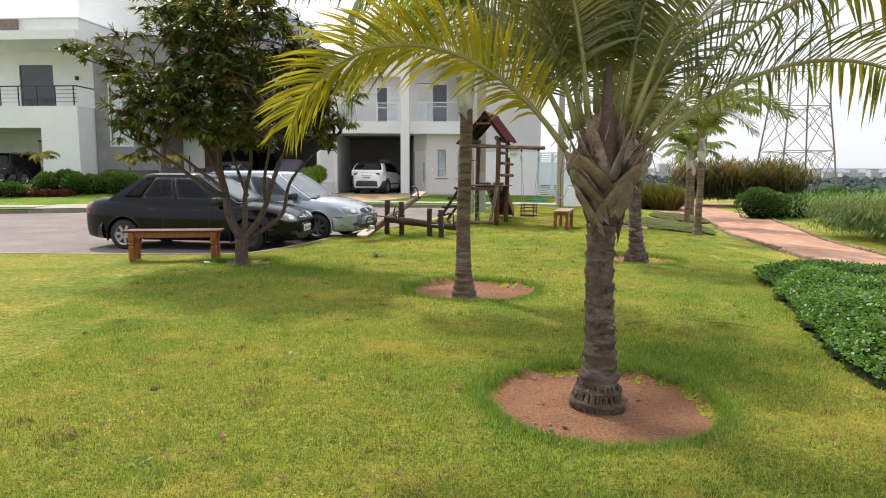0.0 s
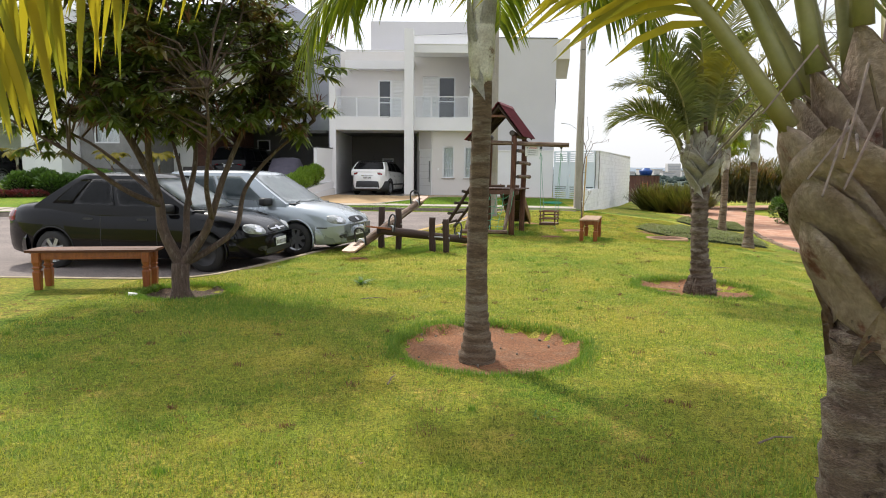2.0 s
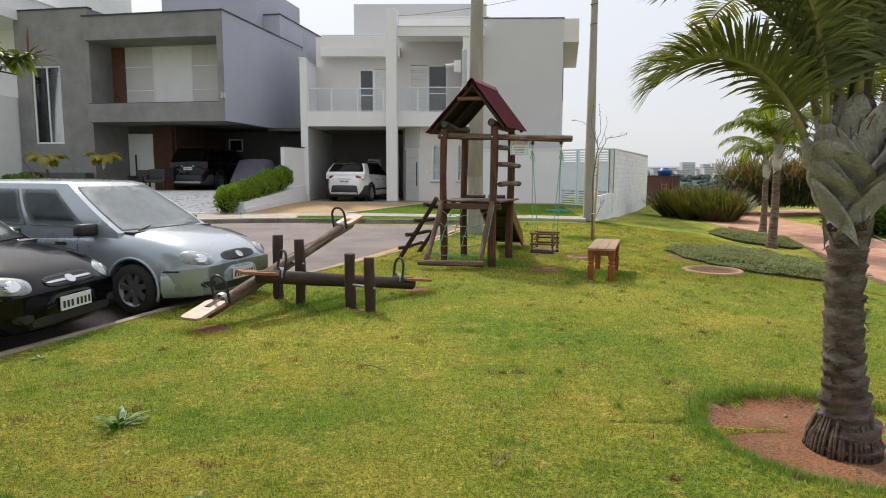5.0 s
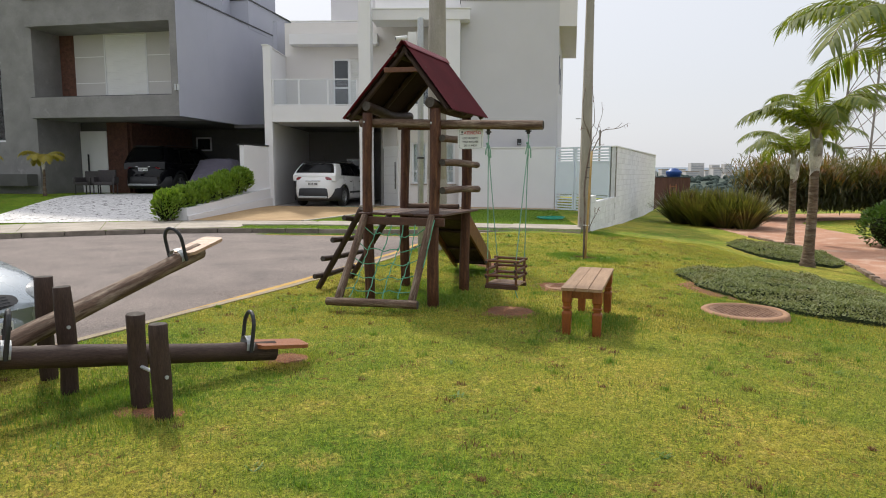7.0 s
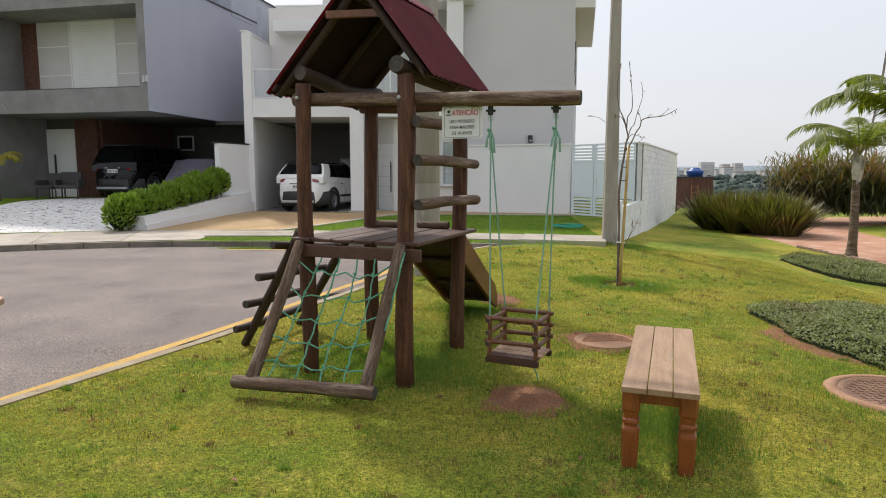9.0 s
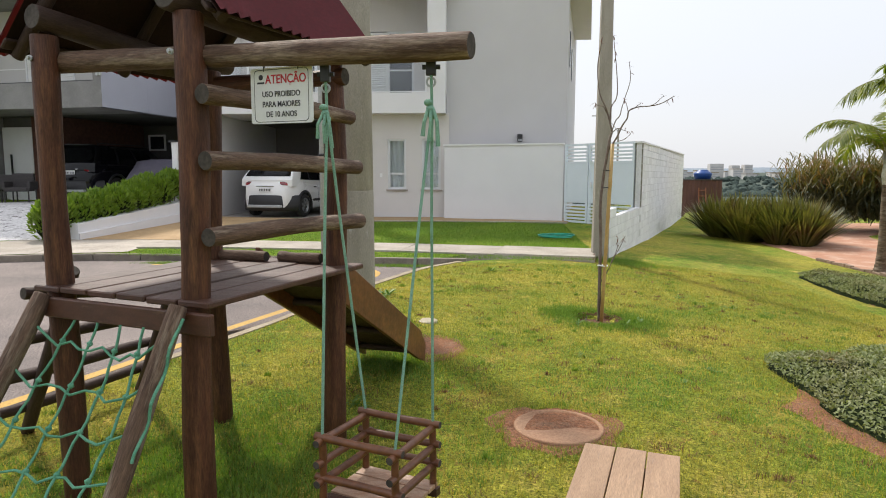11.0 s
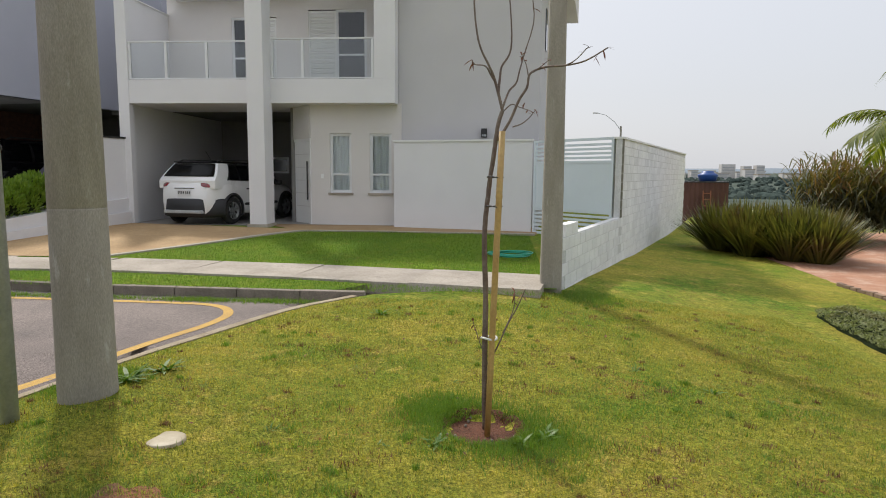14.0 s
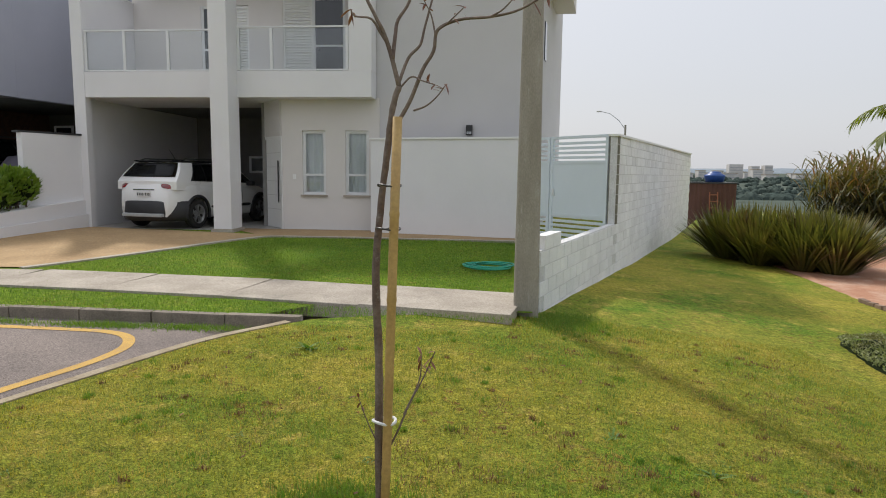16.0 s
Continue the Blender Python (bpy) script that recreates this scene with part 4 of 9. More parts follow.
for s0, s1, z0, z1 in ((1.2, 1.55, 5.35, 6.5), (3.3, 3.75, 5.2, 6.3)):
    bm = bmesh.new()
    prism(bm, [(5.425 + SIDE.x * s0, 36.6 + SIDE.y * s0), (5.455 + SIDE.x * s0, 36.6 + SIDE.y * s0), (5.455 + SIDE.x * s1, 36.6 + SIDE.y * s1), (5.425 + SIDE.x * s1, 36.6 + SIDE.y * s1)], z0, z1)
    part("window", bm, GLASS_DARK, house_a)
# door, windows
# windows with curtains
for x in (-0.42, 0.72):
    window(house_a, x, x + 0.62, 1.22, 2.88, 36.60, 1, glass=GLASS, split=0.30, label="white framed window with pale curtain")
    curtain(house_a, x + 0.04, x + 0.58, 1.26, 2.84, 36.72)
    bm = bmesh.new()
    box(bm, x - 0.05, x + 0.67, 36.50, 36.57, 1.17, 1.22)
    part("window_sill", bm, PAVING, house_a)
bm = bmesh.new()
box(bm, -0.90, 1.5, 36.86, 36.88, FL, 3.6)
part("backing", bm, STUCCO_BEIGE, house_a)
# chamfered entrance: the door stands in a slanting wall between the carport and the front
DM = Matrix.Translation((-0.97, 36.60, 0)) @ Matrix.Rotation(radians(133), 4, "Z")
bm = bmesh.new()
box(bm, 0.05, 1.02, -0.03, 0.03, FL + 0.01, 2.66, DM)
door = part("door", bm, WHITE, house_a, "white panelled front door with long black handle")
for z in np.linspace(FL + 0.5, 2.3, 5):
    bm = bmesh.new()
    box(bm, 0.08, 0.99, 0.028, 0.034, z, z + 0.012, DM)
    part("groove", bm, PANEL, door)
bm = bmesh.new()
box(bm, 0.12, 0.15, 0.06, 0.085, 1.0, 2.1, DM)
part("handle", bm, BLACK, door)
bm = bmesh.new()
wall(bm, -0.03, 1.1, FL, 2.74, -0.05, 0.05, [(0.05, 1.02, FL, 2.66)], DM)
part("door_frame", bm, WHITE, house_a)
bm = bmesh.new()
box(bm, -0.0, 1.1, -0.06, 0.06, 2.74, 3.66, DM)
part("wall", bm, STUCCO_BEIGE, house_a)
bm = bmesh.new()
box(bm, -0.68, -0.60, 36.53, 36.55, 1.62, 1.75)
part("switch_plate", bm, WHITE, house_a)
# balcony rails
rail(house_a, -5.94, -2.36, 4.32, 5.34, 36.06, [-5.90, -4.86, -3.70, -2.54])
rail(house_a, -1.90, 0.96, 4.32, 5.39, 36.06, [-1.86, -1.01, 0.91])
# front court wall and gate
court = thing("garden_wall", (3.3, 35.6, FL), "low off-white rendered wall in front of the house wing", "wall", kind="structure")
bm = bmesh.new()
prism(bm, [(1.50, 36.0), (5.18, 35.15), (5.20, 35.30), (1.53, 36.15)], 0.1, 2.62)
part("wall", bm, STUCCO, court)
bm = bmesh.new()
prism(bm, [(1.46, 35.975), (5.19, 35.115), (5.23, 35.335), (1.50, 36.19)], 2.62, 2.665)
part("coping", bm, WHITE, court)
lamp = thing("wall_lamp", (3.9, 36.4, 2.9), "small black box lamp fixed to the house wall", "lamp")
bm = bmesh.new()
box(bm, 3.84, 4.0, 36.46, 36.60, 2.78, 3.02, None, 0.012)
part("housing", bm, BLACK, lamp)
bm = bmesh.new()
box(bm, 3.86, 3.98, 36.448, 36.462, 2.80, 2.86)
part("lens", bm, LAMP_GLASS, lamp)

# ---- grey house ----
GM = Matrix.Translation((-9.45, 35.45, 0)) @ Matrix.Rotation(radians(-9), 4, "Z")   # local x runs west as negative
house_g = thing("house", (-12.5, 36, FL), "dark grey cement and blue-grey house with a deep upper balcony", "house")


def gbox(name, x0, x1, y0, y1, z0, z1, material, label="", parent=None, bevel=0.0):
    bm = bmesh.new()
    box(bm, x0, x1, y0, y1, z0, z1, GM, bevel)
    return part(name, bm, material, parent or house_g, label)


gbox("balcony_slab", -6.85, 0.0, 0.0, 2.2, 3.85, 4.68, CEMENT)
gbox("fascia", -6.85, 0.0, 0.0, 2.2, 7.50, 8.55, CEMENT)
gbox("coping", -6.9, 0.06, -0.06, 2.3, 8.55, 8.60, DARK_METAL)
gbox("frame_side", -0.30, 0.0, 0.0, 2.2, 4.68, 7.50, CEMENT)
gbox("balcony_edge", -6.8, -0.30, 0.02, 0.16, 4.68, 4.71, DARK_METAL)
bm = bmesh.new()
wall(bm, -7.1, -0.30, 4.68, 7.5, 1.9, 2.1, [], GM)
part("wall", bm, CEMENT, house_g)
gbox("brick_panel", -7.03, -6.13, 1.80, 1.90, 4.68, 7.50, BRICKY, "narrow strip of red-brown brick cladding")
gbox("panel", -6.13, -4.66, 1.80, 1.89, 4.68, 7.5, PANEL)
gbox("panel", -2.60, -0.30, 1.80, 1.89, 4.68, 7.5, PANEL)
for z in (5.45, 6.55):
    for a, b in ((-6.13, -4.66), (-2.60, -0.30)):
        gbox("panel_joint", a + 0.02, b - 0.02, 1.785, 1.81, z, z + 0.035, WHITE)
gbox("shutter_box", -4.66, -2.60, 1.74, 1.89, 7.45, 7.62, PANEL)
roller = gbox("roller_shutter", -4.66, -2.60, 1.84, 1.88, 4.68, 7.45, WHITE, "white closed roller shutter")
for z in np.arange(4.70, 7.40, 0.075):
    gbox("slat", -4.62, -2.64, 1.805, 1.84, z, z + 0.066, WHITE, "", roller)
for x in (-4.66, -2.66):
    gbox("guide", x, x + 0.06, 1.78, 1.84, 4.68, 7.45, ALU, "", roller)
# left tower with the tall window
bm = bmesh.new()
wall(bm, -10.8, -6.85, 0.1, 9.0, 0.3, 0.5, [(-10.0, -8.45, 2.9, 6.5)], GM)
part("wall", bm, CEMENT, house_g, "burnt cement wall with a tall window")
window(house_g, -10.0, -8.45, 2.9, 6.5, 0.36, 2, glass=GLASS, m=GM)
curtain(house_g, -9.95, -8.5, 2.95, 6.45, 0.56, GM)
gbox("backing", -10.7, -6.9, 0.8, 0.85, 0.3, 9.0, CEMENT)
gbox("side_wall", -7.15, -6.852, 0.5, 4.2, 0.1, 9.0, CEMENT)
gbox("coping", -10.85, -6.8, 0.25, 0.6, 9.0, 9.05, DARK_METAL)
gbox("planter_box", -9.6, -7.0, -0.25, 0.3, 1.05, 1.55, DARK_CEMENT)
# body and blue-grey east side
gbox("east_wall", -0.25, 0.004, 2.2, 13.5, 3.85, 8.55, BLUE_GREY, "blue-grey stucco side wall")
gbox("east_wall", -0.25, 0.002, 0.004, 2.2, 3.85, 8.55, BLUE_GREY)
gbox("coping", -0.3, 0.05, 2.3, 13.6, 8.55, 8.60, DARK_METAL)
# carport ceilings and inner walls get a darker cement than the fronts
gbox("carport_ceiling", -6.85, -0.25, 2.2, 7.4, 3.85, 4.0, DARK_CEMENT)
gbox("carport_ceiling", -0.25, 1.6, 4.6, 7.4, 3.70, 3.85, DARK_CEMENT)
gbox("upper_body", -6.8, -0.3, 2.3, 12.6, 4.45, 8.5, CEMENT)
gbox("tank_room", -6.2, -0.9, 5.0, 10.5, 8.5, 11.2, BLUE_GREY)
gbox("tank_room", -0.9, 0.02, 5.75, 12.65, 8.40, 9.70, BLUE_GREY)
gbox("coping", -0.95, 0.08, 5.70, 12.70, 9.70, 9.75, DARK_METAL)
gbox("side_window", 0.004, 0.05, 10.6, 11.2, 6.35, 7.1, GLASS_DARK)
GF = 0.72
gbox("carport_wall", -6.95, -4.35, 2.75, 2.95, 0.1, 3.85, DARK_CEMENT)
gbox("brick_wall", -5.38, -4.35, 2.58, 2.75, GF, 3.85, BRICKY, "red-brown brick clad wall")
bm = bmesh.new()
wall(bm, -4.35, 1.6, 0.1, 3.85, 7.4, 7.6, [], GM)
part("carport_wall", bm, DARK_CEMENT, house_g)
gbox("brick_wall", -4.35, -4.24, 2.75, 7.4, GF, 3.85, BRICKY)
window(house_g, -3.95, -3.10, 2.75, 3.45, 7.30, 1, m=GM)
gbox("carport_floor", -6.6, 1.6, -0.5, 7.2, 0.12, GF - 0.01, PAVING)
gbox("east_return", 1.6, 1.8, 5.0, 7.4, 0.1, 8.5, BLUE_GREY)
d = gbox("door", -6.80, -5.44, 2.62, 2.70, GF, 3.48, WHITE, "tall plain white pivot door")
gbox("handle", -6.42, -6.36, 2.54, 2.58, 1.35, 2.45, BLACK, "", d)
number = thing("house_number", (-9.7, 35.4, 4.7), "brushed metal figures shown as plain bars", "sign")
for i, (x, w) in enumerate(((-0.16, 0.10), (-0.03, 0.10))):
    bm = bmesh.new()
    box(bm, x, x + w, -0.05, -0.006, 4.83, 5.07, GM, 0.01)
    part("bar", bm, GALV, number)
# wall between the lots with a sloping planter
lot_wall = thing("lot_wall", (-6.3, 35, 0.2), "white rendered wall between the houses, stepping down to a planter", "wall", kind="structure")
bm = bmesh.new()
prism(bm, [(-6.62, 34.55), (-6.12, 36.0), (-6.30, 36.06), (-6.80, 34.6)], 0.1, 2.68)
part("wall", bm, STUCCO, lot_wall)
bm = bmesh.new()
prism(bm, [(-6.66, 34.5), (-6.08, 36.0), (-6.36, 36.1), (-6.88, 34.56)], 2.68, 2.73)
part("coping", bm, DARK_METAL, lot_wall)
bm = bmesh.new()
prism(bm, [(-6.85, 29.95), (-6.08, 36.0), (-6.95, 36.0), (-7.75, 30.1)], 0.05, lambda x, y: 0.52 + (y - 30.0) * 0.085)
part("planter_wall", bm, STUCCO, lot_wall)
bm = bmesh.new()
prism(bm, [(-6.78, 29.90), (-6.0, 35.95), (-6.04, 36.0), (-6.85, 29.97)], 0.05, lambda x, y: 0.30 + (y - 30.0) * 0.06)
part("plinth", bm, STUCCO, lot_wall)

# ---- white house ----
WM = Matrix.Translation((-20.3, 36.0, 0)) @ Matrix.Rotation(radians(-6), 4, "Z") @ Matrix.Diagonal((1, 1, 1.09, 1))
house_w = thing("house", (-22, 35, FL), "white two-storey house with black balcony railing and stone-clad parapet", "house")


def wbox(name, x0, x1, y0, y1, z0, z1, material, label="", parent=None):
    bm = bmesh.new()
    box(bm, x0, x1, y0, y1, z0, z1, WM)
    return part(name, bm, material, parent or house_w, label)


wbox("balcony_slab", -9, 0.0, 0.0, 3.4, 3.55, 4.65, WHITE)
wbox("pier", -2.25, 0.0, 0.01, 3.4, 0.1, 3.55, WHITE)
wbox("carport_wall", -9, -0.2, 4.1, 4.28, 0.1, 3.55, WHITE)
gd = wbox("garage_door", -5.6, -2.9, 4.03, 4.09, 0.3, 3.0, PANEL, "pale grey garage door in a black frame")
wbox("door_frame", -2.9, -2.8, 4.0, 4.1, 0.3, 3.1, DARK_METAL, "", gd)
wbox("door_frame", -5.6, -2.9, 4.0, 4.1, 3.0, 3.1, DARK_METAL, "", gd)
wbox("carport_ceiling", -9, -0.2, 3.4, 4.1, 3.5, 3.6, WHITE)
bm = bmesh.new()
wall(bm, -9, 0.0, 4.65, 7.9, 3.2, 3.4, [(-5.9, -3.7, 4.65, 7.2)], WM)
part("wall", bm, WHITE, house_w)
wbox("dark_window", -5.9, -3.7, 3.28, 3.34, 4.65, 7.2, GLASS_DARK)
wbox("side_wall", -0.2, 0.0, 3.4, 4.3, 0.1, 9.0, WHITE)
wbox("roof_slab", -9.2, 0.35, -0.3, 4.3, 7.9, 8.35, WHITE)
wbox("parapet", -9.2, 0.2, 0.2, 4.3, 8.35, 9.0, WHITE)
wbox("stone_panel", -9.2, -3.3, -0.02, 0.2, 8.4, 8.95, STONE_CLAD)
wbox("coping", -9.2, 0.25, 0.15, 4.3, 9.0, 9.05, WHITE)
wbox("rear_wing", -2.6, 2.5, 4.32, 7.0, 0.3, 11.0, WHITE)
wbox("carport_side", -9.2, -9.0, 0.0, 4.28, 0.1, 4.6, WHITE)
wbox("balcony_railing", -0.06, -0.02, 0.04, 3.2, 5.62, 5.68, DARK_METAL, "black metal railing with horizontal bars")
wr = wbox("balcony_railing", -9, 0.0, 0.04, 0.08, 5.62, 5.68, DARK_METAL, "black metal railing with horizontal bars")
for z in (4.85, 5.05, 5.25, 5.45):
    wbox("bar", -9, 0.0, 0.05, 0.07, z, z + 0.02, DARK_METAL, "", wr)
for x in np.arange(-9, 0.05, 1.1):
    wbox("post", x - 0.025, x + 0.025, 0.035, 0.085, 4.65, 5.65, DARK_METAL, "", wr)
wl2 = thing("wall_lamp", (-20.3, 37, 6), "small dark box lamp on the white house wall", "lamp")
bm = bmesh.new()
box(bm, -2.2, -2.05, 3.05, 3.2, 6.35, 6.55, WM)
part("housing", bm, BLACK, wl2)

sheet("side_yard", [(5.12, 28.25), (5.24, 28.25), (11.3, 46.0), (5.12, 46.0)], lot_z, LAWN, "narrow strip of grass inside the block wall", "lawn", -0.015)

# ---- white block wall with gate ----
block_wall = thing("block_wall", (7, 33, 0), "whitewashed concrete block wall with stained joints", "wall", kind="structure")
WDIR = Vector((0.3404, 0.9403))


def at_wall(s, off=0.0):
    return Vector((5.30, 28.35)) + WDIR * s + Vector((WDIR.y, -WDIR.x)) * off


W_LEN = 23.5
LOW = 5.15


def wall_top(s):
    return 2.57 + 0.011 * max(s - LOW, 0)


bm = bmesh.new()
base = lambda x, y: lawn_z(x, y) - 0.25
poly = [at_wall(0.02, -0.012), at_wall(LOW, -0.012), at_wall(LOW, -0.148), at_wall(0.02, -0.148)]
prism(bm, [tuple(p) for p in poly], -0.3, 0.83)
poly = [at_wall(LOW, -0.012), at_wall(W_LEN, -0.012), at_wall(W_LEN, -0.148), at_wall(LOW, -0.148)]
prism(bm, [tuple(p) for p in poly], -0.9, lambda x, y: wall_top((y - 28.35) / WDIR.y))
part("mortar", bm, MORTAR, block_wall)
bm = bmesh.new()
prism(bm, [tuple(at_wall(s, o)) for s, o in ((LOW - 0.03, 0.03), (W_LEN + 0.03, 0.03), (W_LEN + 0.03, -0.19), (LOW - 0.03, -0.19))], lambda x, y: wall_top((y - 28.35) / WDIR.y), lambda x, y: wall_top((y - 28.35) / WDIR.y) + 0.045)
part("coping", bm, WHITE, block_wall)
bm = bmesh.new()
box(bm, -0.192, 0.192, -0.08, 0.08, 0.005, 0.192, None, 0.006)
block_mesh = finish("block", bm, BLOCK)
bm = bmesh.new()
box(bm, -0.095, 0.095, -0.085, 0.085, 0.005, 0.192, None, 0.006)
half_mesh = finish("block", bm, BLOCK_RAW)
wang = math.degrees(math.atan2(WDIR.y, WDIR.x))
for row in range(-3, 13):
    z = row * 0.2 + 0.02
    s = 0.2 if row % 2 else 0.4
    while s < W_LEN - 0.1:
        p = at_wall(s, -0.08)
        low = s < LOW
        top = (1.06 if s < 1.2 else 0.83) if low else wall_top(s)
        if z + 0.2 <= top + 0.15 and z > lawn_z(p.x + 0.2, p.y) - 0.25:
            if low and z + 0.19 > top:
                pass
            elif not (not low and s < LOW + 0.25):
                b = part("block", block_mesh, None, block_wall)
                b.matrix_basis = pose(p.x + random.uniform(-0.002, 0.002), p.y, z, 0, 0, wang)
        s += 0.4
for row in range(4, 13):
    p = at_wall(LOW + 0.10, -0.08)
    b = part("block", half_mesh, None, block_wall, "bare grey block")
    b.matrix_basis = pose(p.x, p.y, row * 0.2 + 0.02, 0, 0, wang)

gate = thing("gate", (5.6, 34.2, 0.3), "white metal gate with louvred top and bottom", "gate")
GA = Vector((5.22, 35.18))
GB = at_wall(LOW + 0.05, -0.16)
gd_ = (GB - GA)
GTM = Matrix.Translation((GA.x, GA.y, 0)) @ Matrix.Rotation(math.atan2(gd_.y, gd_.x), 4, "Z")
gl = gd_.length


def gpart(name, x0, x1, y0, y1, z0, z1, parent=gate):
    bm = bmesh.new()
    box(bm, x0, x1, y0, y1, z0, z1, GTM)
    return part(name, bm, GATE, parent)


for a, b in ((0.03, gl * 0.36), (gl * 0.36 + 0.03, gl - 0.03)):
    lf = gpart("leaf", a + 0.06, b - 0.06, -0.015, 0.015, 0.95, 2.05)
    gpart("stile", a, a + 0.07, -0.03, 0.03, 0.28, 2.62, lf)
    gpart("stile", b - 0.07, b, -0.03, 0.03, 0.28, 2.62, lf)
    for z in (0.28, 0.92, 2.04, 2.56):
        gpart("crossbar", a + 0.07, b - 0.07, -0.025, 0.025, z, z + 0.06, lf)
    for z in (*np.arange(0.38, 0.9, 0.1), *np.arange(2.14, 2.52, 0.1)):
        gpart("slat", a + 0.07, b - 0.07, -0.02, 0.02, z, z + 0.055, lf)
bm = bmesh.new()
box(bm, gl * 0.36 + 0.12, gl * 0.36 + 0.16, -0.06, -0.03, 1.35, 1.5, GTM)
part("handle", bm, ALU, gate)


# ---- playground ----
def log(name, p, q, r, parent, material=LOG, label="", r1=None, seed=0, bend=0.02, ends=True, rings=9, sides=14):
    """A round log from p to q with an uneven surface and darker sawn ends."""
    p, q = Vector(p), Vector(q)
    d = q - p
    n = d.length
    r1 = r1 or r
    rnd = random.Random(seed * 7 + int(n * 1000))
    ph = rnd.uniform(0, 6)
    bm = bmesh.new()
    zs = [0, 0.006, *[n * i / rings for i in range(1, rings)], n - 0.006, n]
    pts, rad = [], []
    for z in zs:
        t = z / n
        pts.append((bend * r * 4 * math.sin(t * 5 + ph), bend * r * 4 * math.sin(t * 4 + ph * 2), z))
        rr = (r + (r1 - r) * t) * (1 + 0.05 * math.sin(t * 9 + ph) + rnd.uniform(-0.02, 0.02))
        rad.append(rr * (0.93 if z in (0, n) else 1))
    rg = tube(bm, pts, rad, sides, True, 0.015, seed)
    for f in bm.faces:
        f.smooth = len(f.verts) == 4
        f.material_index = 0 if len(f.verts) == 4 else 1
    me = finish(name, bm, [material, LOG_END if ends else material])
    ob = part(name, me, None, parent, label)
    ob.matrix_basis = Matrix.Translation(p) @ d.to_track_quat("Z", "Y").to_matrix().to_4x4()
    return ob


def bolt(parent, p, d, r=0.014):
    p, d = Vector(p), Vector(d).normalized()
    bm = bmesh.new()
    tube(bm, [p, p + d * 0.012], r, 10)
    tube(bm, [p + d * 0.012, p + d * 0.028], r * 0.5, 8)
    return part("bolt", bm, GALV, parent)


def board(name, bm_pts, thick, material, parent, label=""):
    """A flat board from four corner points, thickened along its normal."""
    a, b, c, d = [Vector(v) for v in bm_pts]
    nrm = (b - a).cross(d - a).normalized() * thick
    bm = bmesh.new()
    lo = [bm.verts.new(v) for v in (a, b, c, d)]
    hi = [bm.verts.new(v + nrm) for v in (a, b, c, d)]
    bm.faces.new(lo[::-1])
    bm.faces.new(hi)
    for i in range(4):
        bm.faces.new((lo[i], lo[(i + 1) % 4], hi[(i + 1) % 4], hi[i]))
    bmesh.ops.bevel(bm, geom=bm.edges[:], offset=min(0.006, thick * 0.3), segments=1, affect="EDGES")
    return part(name, bm, material, parent, label)


PA, PC, PD, PB = Vector((0.68, 18.50)), Vector((1.535, 18.20)), Vector((1.91, 19.32)), Vector((1.044, 19.55))
BACK = (PD - PC).normalized()
ACROSS = (PC - PA).normalized()
tower = thing("climbing_tower", (1.25, 19.0, 0), "log play tower with red roof, rope net, ladder and slide", "playground")
for i, (p, r, h) in enumerate(((PA, 0.066, 2.37), (PC, 0.071, 2.40), (PD, 0.072, 2.38), (PB, 0.068, 2.36))):
    log("post", (p.x, p.y, -0.1), (p.x, p.y, h), r, tower, LOG, seed=i + 1, bend=0.05, r1=r * 0.92)
for p, f in ((PA, 0.08), (PC, 0.08)):
    a, b = p - BACK * f, p + BACK * 1.32
    log("top_log", (a.x, a.y, 2.425 if p is PA else 2.45), (b.x, b.y, 2.43), 0.062, tower, LOG_DARK, seed=int(p.x * 9), bend=0.12)
beam_a, beam_b = Vector((0.58, 18.60, 2.25)), Vector((2.80, 17.84, 2.178))
log("swing_beam", beam_a, beam_b, 0.052, tower, LOG_GREY, "long weathered beam carrying the swing", seed=8, bend=0.03, rings=16)
b2a, b2b = PB - ACROSS * 0.1, PD + ACROSS * 0.1
log("rear_beam", (b2a.x, b2a.y, 2.28), (b2b.x, b2b.y, 2.28), 0.05, tower, LOG, seed=9)
for i, z in enumerate((2.035, 1.745, 1.412)):
    a, b = PC + ACROSS * 0.12 - BACK * 0.04, PD + ACROSS * 0.15 + BACK * 0.06
    if i == 0:
        a, b = PC + ACROSS * 0.12 - BACK * 0.04, PD + ACROSS * 0.15 - BACK * 0.02
    log("climbing_rung", (a.x, a.y, z + 0.01), (b.x, b.y, z), 0.044, tower, LOG_GREY, seed=20 + i, bend=0.035, rings=12)
for p, z in ((PA, 2.235), (PC, 2.20), (PC, 1.05), (PA, 1.05)):
    bolt(tower, (p.x - 0.035, p.y - (0.060 if p is PA else 0.066), z + 0.02), (0, -1, 0))
# deck
rim_end = PC + ACROSS * 0.17
board("deck_rim", [(*(PA - BACK * 0.07), 0.985), (*(rim_end - BACK * 0.07), 0.985), (*(rim_end - BACK * 0.07), 1.085), (*(PA - BACK * 0.07), 1.085)], 0.035, PLANK, tower)
board("deck_rim", [(*(PB + BACK * 0.07), 0.97), (*(PD + BACK * 0.07), 0.97), (*(PD + BACK * 0.07), 1.10), (*(PB + BACK * 0.07), 1.10)], 0.035, PLANK, tower)
n = 6
wide = 1.16
